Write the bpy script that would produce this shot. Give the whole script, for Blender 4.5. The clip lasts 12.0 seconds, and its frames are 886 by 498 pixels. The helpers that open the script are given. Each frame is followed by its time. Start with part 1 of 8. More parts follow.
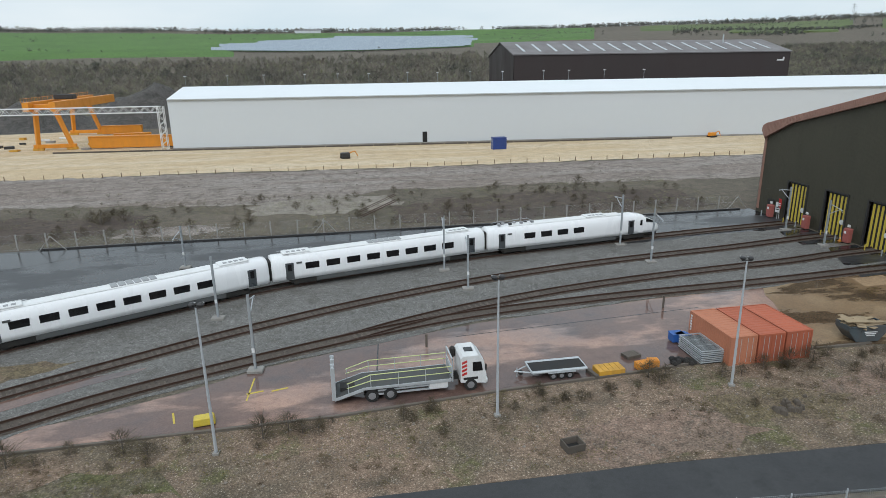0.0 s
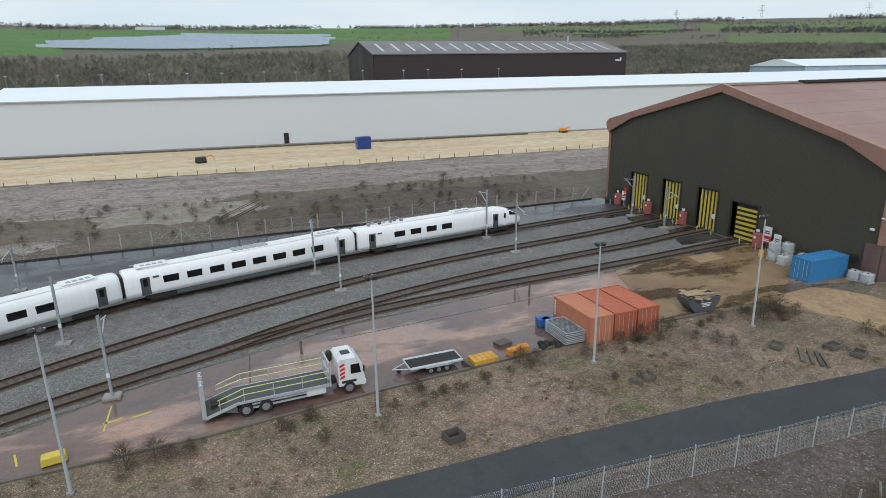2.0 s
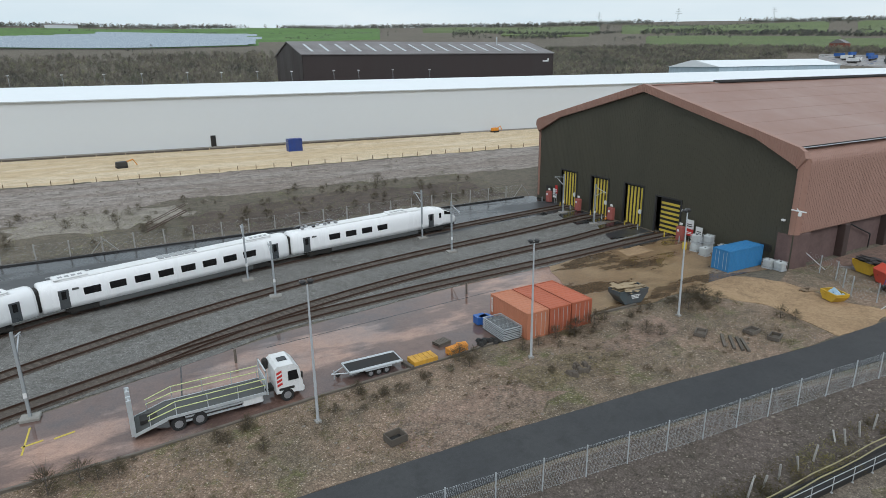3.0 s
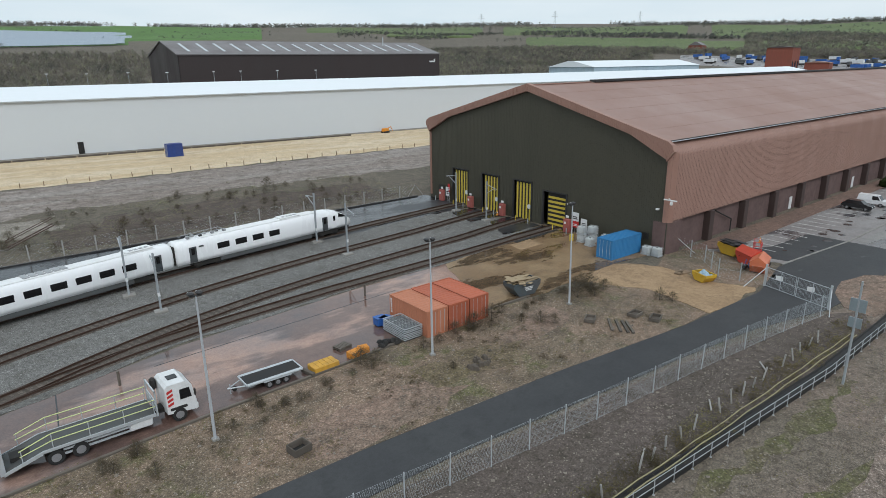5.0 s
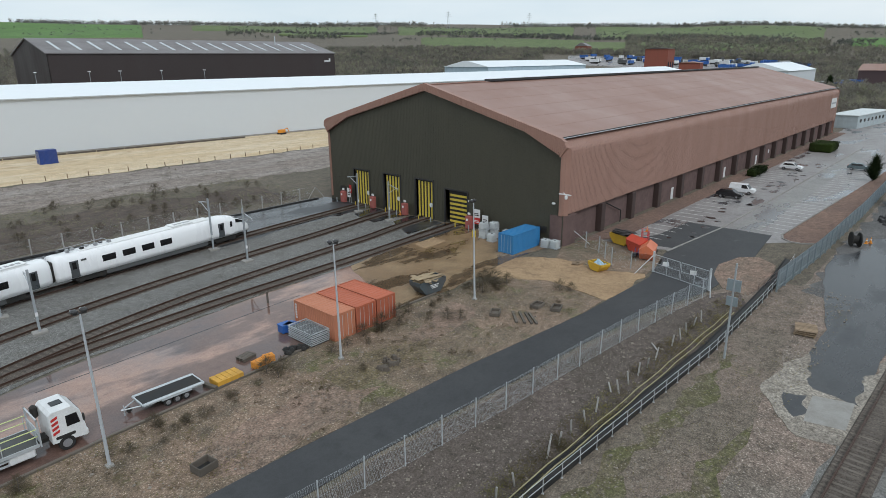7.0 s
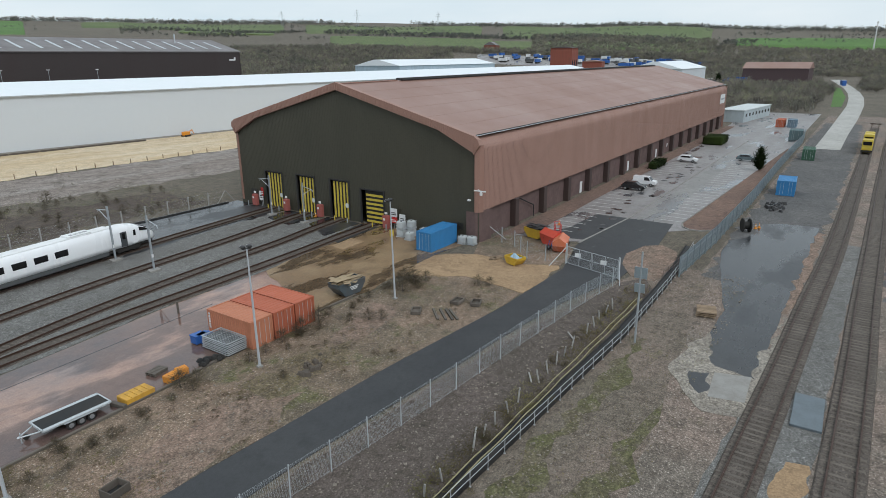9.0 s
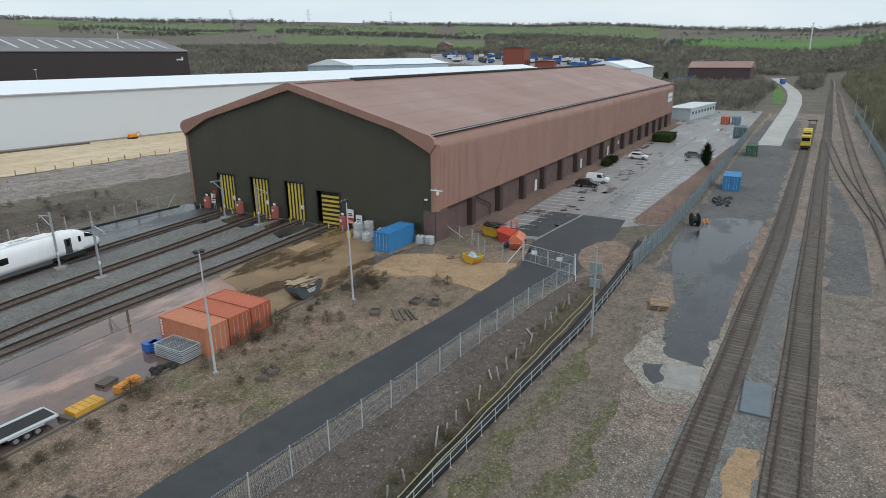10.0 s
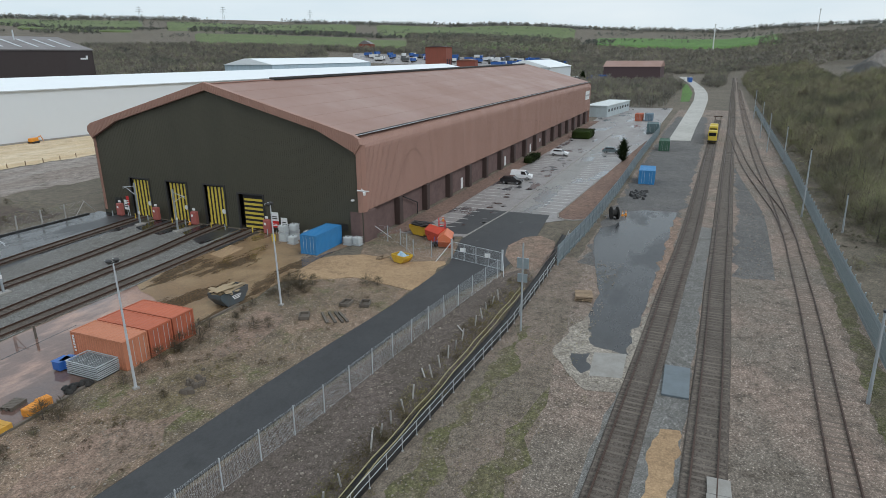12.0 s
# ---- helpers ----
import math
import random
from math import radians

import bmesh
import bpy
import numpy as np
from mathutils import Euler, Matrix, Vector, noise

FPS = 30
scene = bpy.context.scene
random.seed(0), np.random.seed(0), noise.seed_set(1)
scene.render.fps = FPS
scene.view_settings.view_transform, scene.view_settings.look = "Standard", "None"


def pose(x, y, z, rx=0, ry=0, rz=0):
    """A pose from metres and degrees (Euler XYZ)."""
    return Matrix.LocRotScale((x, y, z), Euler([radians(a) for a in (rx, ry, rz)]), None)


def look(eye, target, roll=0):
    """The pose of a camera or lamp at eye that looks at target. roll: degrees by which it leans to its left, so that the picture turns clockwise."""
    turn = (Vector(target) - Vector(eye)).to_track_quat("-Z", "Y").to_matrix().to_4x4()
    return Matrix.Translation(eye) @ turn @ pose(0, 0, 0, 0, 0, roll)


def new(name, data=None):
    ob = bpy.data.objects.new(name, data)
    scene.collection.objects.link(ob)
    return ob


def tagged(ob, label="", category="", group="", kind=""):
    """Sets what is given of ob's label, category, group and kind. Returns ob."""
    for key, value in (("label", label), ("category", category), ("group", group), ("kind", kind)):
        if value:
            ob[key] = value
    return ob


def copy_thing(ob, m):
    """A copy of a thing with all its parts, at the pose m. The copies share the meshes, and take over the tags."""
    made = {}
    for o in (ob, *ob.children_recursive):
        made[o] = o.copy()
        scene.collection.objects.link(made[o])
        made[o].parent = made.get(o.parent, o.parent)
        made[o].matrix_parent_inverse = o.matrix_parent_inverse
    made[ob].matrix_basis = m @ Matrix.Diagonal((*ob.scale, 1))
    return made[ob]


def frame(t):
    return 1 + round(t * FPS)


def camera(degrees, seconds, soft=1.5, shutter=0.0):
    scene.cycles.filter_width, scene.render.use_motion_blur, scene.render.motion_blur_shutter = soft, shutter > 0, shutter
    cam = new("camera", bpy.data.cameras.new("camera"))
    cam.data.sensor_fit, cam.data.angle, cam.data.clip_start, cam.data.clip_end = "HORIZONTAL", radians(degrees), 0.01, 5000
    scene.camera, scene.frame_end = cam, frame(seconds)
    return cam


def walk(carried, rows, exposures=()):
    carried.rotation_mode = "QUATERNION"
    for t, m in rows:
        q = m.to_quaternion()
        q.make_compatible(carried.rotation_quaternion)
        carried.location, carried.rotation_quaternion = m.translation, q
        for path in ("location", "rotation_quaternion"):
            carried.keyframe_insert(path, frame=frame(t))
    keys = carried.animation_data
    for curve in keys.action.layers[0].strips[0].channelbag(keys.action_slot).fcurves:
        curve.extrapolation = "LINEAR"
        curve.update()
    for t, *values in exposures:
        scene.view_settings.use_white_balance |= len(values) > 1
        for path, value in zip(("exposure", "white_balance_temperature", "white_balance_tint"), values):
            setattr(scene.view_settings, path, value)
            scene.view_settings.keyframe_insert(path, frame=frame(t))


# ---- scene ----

# ---- camera: a drone that hovers and turns ----
cam = camera(71.2, 12.0, soft=0.8)
EYE = (-70.6, -41.65, 24.54)
ROWS = [(0.0, -10.354, -16.606, -0.909), (0.5, -13.299, -16.6, -0.902), (1.0, -16.61, -16.655, -0.842), (1.5, -19.496, -16.728, -0.849),
        (2.0, -22.783, -16.829, -0.777), (2.5, -25.699, -16.83, -0.747), (3.0, -28.936, -16.857, -0.699), (5.0, -38.926, -16.93, -0.676),
        (5.5, -41.09, -16.964, -0.614), (6.0, -43.538, -17.029, -0.622), (6.5, -45.719, -17.031, -0.565), (7.0, -48.144, -17.045, -0.551),
        (9.0, -56.035, -17.22, -0.551), (9.5, -58.084, -17.266, -0.539), (10.0, -60.121, -17.292, -0.567), (10.5, -61.973, -17.32, -0.566),
        (11.0, -63.799, -17.354, -0.565), (11.5, -65.576, -17.386, -0.507), (12.0, -67.012, -17.414, -0.496)]
walk(cam, [(t, pose(*EYE, 90 + p, 0, y) @ pose(0, 0, 0, 0, 0, r)) for t, y, p, r in ROWS])

# ---- light: an overcast winter day ----
world = bpy.data.worlds.new("overcast")
scene.world = world
world.use_nodes = True
wn, wl = world.node_tree.nodes, world.node_tree.links
wn.clear()
w_out, w_bg = wn.new("ShaderNodeOutputWorld"), wn.new("ShaderNodeBackground")
w_sky, w_mix, w_noise, w_ramp, w_co, w_map = (wn.new(k) for k in ("ShaderNodeTexSky", "ShaderNodeMixRGB", "ShaderNodeTexNoise", "ShaderNodeValToRGB", "ShaderNodeTexCoord", "ShaderNodeMapping"))
w_sky.sky_type, w_sky.sun_disc, w_sky.sun_elevation, w_sky.sun_rotation = "NISHITA", False, radians(40), radians(200)
w_map.inputs["Scale"].default_value = (1.2, 1.2, 5.0)
w_noise.inputs["Scale"].default_value, w_noise.inputs["Detail"].default_value = 2.2, 5.0
w_ramp.color_ramp.elements[0].position, w_ramp.color_ramp.elements[0].color = 0.32, (6.65, 7.9, 8.75, 1)
w_ramp.color_ramp.elements[1].position, w_ramp.color_ramp.elements[1].color = 0.68, (8.05, 8.9, 9.45, 1)
w_mix.inputs[0].default_value = 0.93
w_bg.inputs["Strength"].default_value = 0.1
wl.new(w_co.outputs["Generated"], w_map.inputs["Vector"])
wl.new(w_map.outputs[0], w_noise.inputs["Vector"])
wl.new(w_noise.outputs[0], w_ramp.inputs[0])
wl.new(w_sky.outputs[0], w_mix.inputs[1])
wl.new(w_ramp.outputs[0], w_mix.inputs[2])
wl.new(w_mix.outputs[0], w_bg.inputs["Color"])
wl.new(w_bg.outputs[0], w_out.inputs[0])
sun = new("sun", bpy.data.lights.new("sun", "SUN"))
sun.data.energy, sun.data.angle, sun.data.color = 1.2, radians(25), (0.98, 0.98, 1.0)
sun.matrix_world = look((-60, -120, 140), (0, 0, 0))


# ---- materials ----
def node_mat(name):
    m = bpy.data.materials.new(name)
    m.use_nodes = True
    return m, m.node_tree.nodes, m.node_tree.links, m.node_tree.nodes["Principled BSDF"]


def ramp(n, stops):
    r = n.new("ShaderNodeValToRGB")
    e = r.color_ramp.elements
    while len(e) < len(stops):
        e.new(0.5)
    for k, (p, c) in zip(e, stops):
        k.position, k.color = p, (*c, 1)
    return r


def noise_tex(n, l, co, scale, detail=6.0, rough=0.6, stretch=None):
    t = n.new("ShaderNodeTexNoise")
    t.inputs["Scale"].default_value, t.inputs["Detail"].default_value, t.inputs["Roughness"].default_value = scale, detail, rough
    if stretch:
        mp = n.new("ShaderNodeMapping")
        mp.inputs["Scale"].default_value = stretch
        l.new(co, mp.inputs["Vector"])
        co = mp.outputs[0]
    l.new(co, t.inputs["Vector"])
    return t.outputs[0]


def mix(n, l, fac, a, b, mode="MIX"):
    x = n.new("ShaderNodeMixRGB")
    x.blend_type = mode
    for i, v in zip((0, 1, 2), (fac, a, b)):
        if isinstance(v, (int, float)):
            x.inputs[i].default_value = v
        elif isinstance(v, tuple):
            x.inputs[i].default_value = (*v, 1)
        else:
            l.new(v, x.inputs[i])
    return x.outputs[0]


def paint(name, color, rough=0.5, metal=0.0, dirt=0.25, dirt_color=(0.12, 0.10, 0.08), scale=0.8, streak=True, vary=0.0, bump=0.0, edge=0.5, grain=0.6):
    """A painted, coated or plain surface with grime and streaks. vary: the spread of brightness from object to object."""
    m, n, l, b = node_mat(name)
    co = n.new("ShaderNodeTexCoord").outputs["Object"]
    big = noise_tex(n, l, co, scale, 7, 0.65, (1.0, 1.0, 0.25) if streak else None)
    fine = noise_tex(n, l, co, scale * 14, 4, 0.6)
    r1 = ramp(n, [(edge - 0.08, (0, 0, 0)), (edge + 0.28, (1, 1, 1))])
    l.new(big, r1.inputs[0])
    dm = n.new("ShaderNodeMath")
    dm.operation = "MULTIPLY"
    l.new(r1.outputs[0], dm.inputs[0])
    dm.inputs[1].default_value = dirt
    c = mix(n, l, dm.outputs[0], color, dirt_color)
    r2 = ramp(n, [(0.25, (0.82, 0.82, 0.82)), (0.75, (1.12, 1.12, 1.12))])
    l.new(fine, r2.inputs[0])
    c = mix(n, l, grain, c, r2.outputs[0], "MULTIPLY")
    if vary:
        o = n.new("ShaderNodeObjectInfo")
        r3 = ramp(n, [(0.0, (1 - vary,) * 3), (1.0, (1 + vary,) * 3)])
        l.new(o.outputs["Random"], r3.inputs[0])
        c = mix(n, l, 1.0, c, r3.outputs[0], "MULTIPLY")
    l.new(c, b.inputs["Base Color"])
    b.inputs["Metallic"].default_value = metal
    r4 = ramp(n, [(0.3, (max(rough - 0.12, 0.02),) * 3), (0.7, (min(rough + 0.15, 1),) * 3)])
    l.new(big, r4.inputs[0])
    l.new(r4.outputs[0], b.inputs["Roughness"])
    if bump:
        bp = n.new("ShaderNodeBump")
        bp.inputs["Strength"].default_value, bp.inputs["Distance"].default_value = 0.6, bump
        l.new(fine, bp.inputs["Height"])
        l.new(bp.outputs[0], b.inputs["Normal"])
    return m


def ground_mat(name, base, second, third, big=0.06, mid=0.5, grain=9.0, speckle=(0.42, 0.40, 0.36), speck_at=0.66, rough=0.95, wet=None, wet_at=0.52, wet_rough=0.06, bump=0.03, moss=None, moss_at=0.6, stretch=None, grit=0.85):
    """Loose or hard ground: two tones in large patches, a third in small ones, pale stones, and puddles or damp where wet is given."""
    m, n, l, b = node_mat(name)
    co = n.new("ShaderNodeTexCoord").outputs["Object"]
    a = noise_tex(n, l, co, big, 8, 0.62, stretch)
    d = noise_tex(n, l, co, mid, 8, 0.7)
    g = noise_tex(n, l, co, grain, 5, 0.75)
    r1 = ramp(n, [(0.42, (0, 0, 0)), (0.6, (1, 1, 1))])
    l.new(a, r1.inputs[0])
    c = mix(n, l, r1.outputs[0], base, second)
    r2 = ramp(n, [(0.5, (0, 0, 0)), (0.68, (1, 1, 1))])
    l.new(d, r2.inputs[0])
    c = mix(n, l, r2.outputs[0], c, third)
    if moss:
        q = noise_tex(n, l, co, big * 2.3 + 0.02, 9, 0.7)
        r5 = ramp(n, [(moss_at, (0, 0, 0)), (moss_at + 0.1, (1, 1, 1))])
        l.new(q, r5.inputs[0])
        c = mix(n, l, r5.outputs[0], c, moss)
    r3 = ramp(n, [(speck_at, (0, 0, 0)), (speck_at + 0.08, (1, 1, 1))])
    l.new(g, r3.inputs[0])
    c = mix(n, l, r3.outputs[0], c, speckle)
    r6 = ramp(n, [(0.36, (0.4, 0.4, 0.4)), (0.5, (0.95, 0.95, 0.95)), (0.64, (1.65, 1.65, 1.65))])
    l.new(g, r6.inputs[0])
    c = mix(n, l, grit, c, r6.outputs[0], "MULTIPLY")
    clod = noise_tex(n, l, co, grain * 0.2, 6, 0.7)
    r7 = ramp(n, [(0.36, (0.62, 0.6, 0.58)), (0.5, (1.0, 1.0, 1.0)), (0.66, (1.3, 1.3, 1.3))])
    l.new(clod, r7.inputs[0])
    c = mix(n, l, grit * 0.95, c, r7.outputs[0], "MULTIPLY")
    bp = n.new("ShaderNodeBump")
    bp.inputs["Strength"].default_value, bp.inputs["Distance"].default_value = 0.8, bump
    l.new(g, bp.inputs["Height"])
    l.new(bp.outputs[0], b.inputs["Normal"])
    b.inputs["Roughness"].default_value = rough
    if wet:
        w = noise_tex(n, l, co, wet, 7, 0.6, (1.0, 2.6, 1.0))
        r4 = ramp(n, [(wet_at, (0, 0, 0)), (wet_at + 0.07, (1, 1, 1))])
        l.new(w, r4.inputs[0])
        c = mix(n, l, r4.outputs[0], c, mix(n, l, 1.0, c, (0.42, 0.42, 0.45), "MULTIPLY"))
        rr = mix(n, l, r4.outputs[0], (rough,) * 3, (wet_rough,) * 3)
        l.new(rr, b.inputs["Roughness"])
        inv = n.new("ShaderNodeMath")
        inv.operation = "SUBTRACT"
        inv.inputs[0].default_value = 0.9
        l.new(r4.outputs[0], inv.inputs[1])
        l.new(inv.outputs[0], bp.inputs["Strength"])
    l.new(c, b.inputs["Base Color"])
    return m


def foliage(name, tones, rough=0.9):
    """Twigs and leaves, whose tone changes from clump to clump."""
    m, n, l, b = node_mat(name)
    g = n.new("ShaderNodeNewGeometry")
    r = ramp(n, [(i / (len(tones) - 1), t) for i, t in enumerate(tones)])
    l.new(g.outputs["Random Per Island"], r.inputs[0])
    co = n.new("ShaderNodeTexCoord").outputs["Object"]
    q = noise_tex(n, l, co, 0.03, 4, 0.6)
    r2 = ramp(n, [(0.35, (0.6, 0.62, 0.62)), (0.65, (1.25, 1.2, 1.1))])
    l.new(q, r2.inputs[0])
    q2 = noise_tex(n, l, co, 0.16, 3, 0.55)
    r3 = ramp(n, [(0.36, (0.62, 0.58, 0.6)), (0.5, (1.0, 0.97, 0.98)), (0.62, (1.12, 1.18, 0.95))])
    l.new(q2, r3.inputs[0])
    c = mix(n, l, 1.0, r.outputs[0], r2.outputs[0], "MULTIPLY")
    l.new(mix(n, l, 1.0, c, r3.outputs[0], "MULTIPLY"), b.inputs["Base Color"])
    b.inputs["Roughness"].default_value = rough
    b.inputs["Specular IOR Level"].default_value = 0.1
    tl, mx = n.new("ShaderNodeBsdfTranslucent"), n.new("ShaderNodeMixShader")
    l.new(b.inputs["Base Color"].links[0].from_socket, tl.inputs["Color"])
    mx.inputs[0].default_value = 0.45
    l.new(b.outputs[0], mx.inputs[1])
    l.new(tl.outputs[0], mx.inputs[2])
    l.new(mx.outputs[0], n["Material Output"].inputs["Surface"])
    return m


M_SCRUB = ground_mat("rough_scrub_ground", (0.115, 0.098, 0.074), (0.15, 0.124, 0.094), (0.085, 0.076, 0.054), 0.05, 0.35, 5.0, (0.24, 0.22, 0.18), 0.68, moss=(0.07, 0.085, 0.03), moss_at=0.62)
M_VERGE = ground_mat("mossy_gravel_verge", (0.235, 0.165, 0.118), (0.155, 0.122, 0.085), (0.092, 0.074, 0.052), 0.11, 0.4, 8.0, (0.44, 0.385, 0.33), 0.60, moss=(0.118, 0.112, 0.05), moss_at=0.55)
M_YARD = ground_mat("wet_pink_concrete", (0.42, 0.255, 0.19), (0.26, 0.195, 0.175), (0.31, 0.19, 0.145), 0.07, 0.22, 8.0, (0.36, 0.28, 0.24), 0.8, 0.26, 0.045, 0.43, 0.02, 0.002, grit=0.22)
M_TARMAC = ground_mat("damp_dark_tarmac", (0.036, 0.037, 0.040), (0.046, 0.047, 0.049), (0.031, 0.032, 0.034), 0.1, 0.7, 18.0, (0.06, 0.06, 0.06), 0.7, 0.66, 0.12, 0.62, 0.3, 0.003, grit=0.3)
M_ASPHALT_OLD = ground_mat("wet_old_asphalt", (0.040, 0.042, 0.046), (0.052, 0.052, 0.054), (0.03, 0.031, 0.034), 0.08, 0.4, 10.0, (0.08, 0.08, 0.08), 0.76, 0.45, 0.05, 0.44, 0.22, 0.003, grit=0.3)
M_BALLAST = ground_mat("grey_ballast", (0.182, 0.178, 0.168), (0.152, 0.148, 0.14), (0.12, 0.113, 0.10), 0.08, 0.5, 10.0, (0.34, 0.345, 0.335), 0.6, bump=0.07, stretch=(0.5, 2.0, 1))
M_BALLAST_BROWN = ground_mat("brown_stained_ballast", (0.235, 0.178, 0.145), (0.175, 0.148, 0.122), (0.11, 0.09, 0.07), 0.07, 0.4, 6.5, (0.38, 0.34, 0.30), 0.59, bump=0.07, moss=(0.11, 0.10, 0.045), moss_at=0.64)
M_GRAVEL_OLIVE = ground_mat("olive_brown_gravel", (0.20, 0.155, 0.125), (0.155, 0.128, 0.10), (0.10, 0.082, 0.06), 0.09, 0.5, 9.0, (0.40, 0.355, 0.31), 0.64, bump=0.06, moss=(0.11, 0.105, 0.042), moss_at=0.62)
M_GRAVEL_DARK = ground_mat("dark_brown_stony_soil", (0.118, 0.093, 0.08), (0.095, 0.077, 0.064), (0.068, 0.055, 0.042), 0.09, 0.5, 9.0, (0.30, 0.27, 0.24), 0.64, bump=0.06, moss=(0.085, 0.08, 0.034), moss_at=0.62)
M_BALLAST_DARK = ground_mat("oily_track_ballast", (0.098, 0.08, 0.067), (0.118, 0.098, 0.083), (0.07, 0.057, 0.047), 0.2, 0.6, 6.0, (0.16, 0.15, 0.135), 0.66, bump=0.07)
M_SAND = ground_mat("yellow_sand_hardcore", (0.55, 0.42, 0.26), (0.62, 0.51, 0.36), (0.4, 0.29, 0.175), 0.05, 0.3, 3.0, (0.6, 0.52, 0.4), 0.7, bump=0.05, stretch=(0.35, 2.2, 1), grit=0.5)
M_BROWNYARD = ground_mat("muddy_brown_concrete", (0.235, 0.15, 0.082), (0.31, 0.215, 0.125), (0.15, 0.095, 0.055), 0.1, 0.3, 6.0, (0.33, 0.25, 0.17), 0.76, 0.5, 0.09, 0.50, 0.1, 0.006, grit=0.35)
M_SANDYARD = ground_mat("sandy_hardstanding", (0.37, 0.25, 0.145), (0.29, 0.19, 0.108), (0.24, 0.16, 0.095), 0.12, 0.4, 7.0, (0.36, 0.28, 0.19), 0.72, bump=0.02, grit=0.4)
M_RUBBLE = ground_mat("crushed_grey_hardcore", (0.225, 0.185, 0.16), (0.29, 0.255, 0.23), (0.12, 0.10, 0.082), 0.06, 0.25, 3.5, (0.42, 0.39, 0.36), 0.64, bump=0.08, stretch=(0.3, 2.2, 1))
M_CARPARK = ground_mat("worn_grey_tarmac", (0.225, 0.205, 0.198), (0.28, 0.265, 0.258), (0.17, 0.155, 0.148), 0.07, 0.35, 9.0, (0.2, 0.19, 0.18), 0.72, 0.5, 0.06, 0.54, 0.14, 0.004, stretch=(0.4, 1.6, 1), grit=0.35)
M_CARPARK_PALE = ground_mat("pale_worn_tarmac", (0.25, 0.24, 0.225), (0.21, 0.2, 0.19), (0.17, 0.165, 0.155), 0.07, 0.35, 9.0, (0.3, 0.29, 0.27), 0.72, 0.5, 0.06, 0.52, 0.16, 0.005, grit=0.35)
M_GRIT = ground_mat("pale_gritty_edge", (0.25, 0.22, 0.185), (0.30, 0.27, 0.23), (0.17, 0.15, 0.13), 0.2, 0.5, 5.0, (0.38, 0.35, 0.31), 0.66, bump=0.03)
M_BRICKPAVE = ground_mat("red_brick_paving", (0.20, 0.125, 0.095), (0.165, 0.105, 0.082), (0.13, 0.09, 0.07), 0.1, 0.6, 9.0, (0.26, 0.19, 0.15), 0.72, bump=0.01)
M_CONCROAD = ground_mat("pale_concrete_road", (0.40, 0.39, 0.36), (0.46, 0.45, 0.42), (0.3, 0.29, 0.27), 0.05, 0.4, 8.0, (0.5, 0.49, 0.46), 0.75, bump=0.01, grit=0.3)
M_GRASS = ground_mat("green_meadow", (0.085, 0.18, 0.035), (0.07, 0.15, 0.03), (0.10, 0.18, 0.045), 0.012, 0.08, 2.0, (0.11, 0.17, 0.06), 0.75, bump=0.05)

M_DARKGRAVEL = ground_mat("dark_fine_gravel", (0.105, 0.102, 0.10), (0.13, 0.124, 0.12), (0.08, 0.077, 0.073), 0.08, 0.4, 8.0, (0.22, 0.215, 0.21), 0.68, bump=0.03)
M_MOSS = ground_mat("green_moss", (0.10, 0.098, 0.042), (0.125, 0.105, 0.066), (0.15, 0.122, 0.095), 0.25, 0.9, 6.0, (0.26, 0.22, 0.18), 0.62, bump=0.04)
M_MOSSDRY = ground_mat("dry_yellow_moss", (0.155, 0.122, 0.07), (0.15, 0.112, 0.075), (0.10, 0.08, 0.052), 0.25, 0.9, 6.0, (0.32, 0.27, 0.21), 0.62, bump=0.04)
M_REDSCRUB = ground_mat("bramble_soil", (0.085, 0.062, 0.05), (0.105, 0.08, 0.062), (0.06, 0.05, 0.042), 0.1, 0.5, 4.0, (0.18, 0.15, 0.12), 0.7, bump=0.08)
M_PINKGRAVEL = ground_mat("pinkish_gravel", (0.24, 0.165, 0.125), (0.20, 0.145, 0.11), (0.135, 0.105, 0.08), 0.25, 0.9, 6.0, (0.34, 0.28, 0.23), 0.65, bump=0.03)


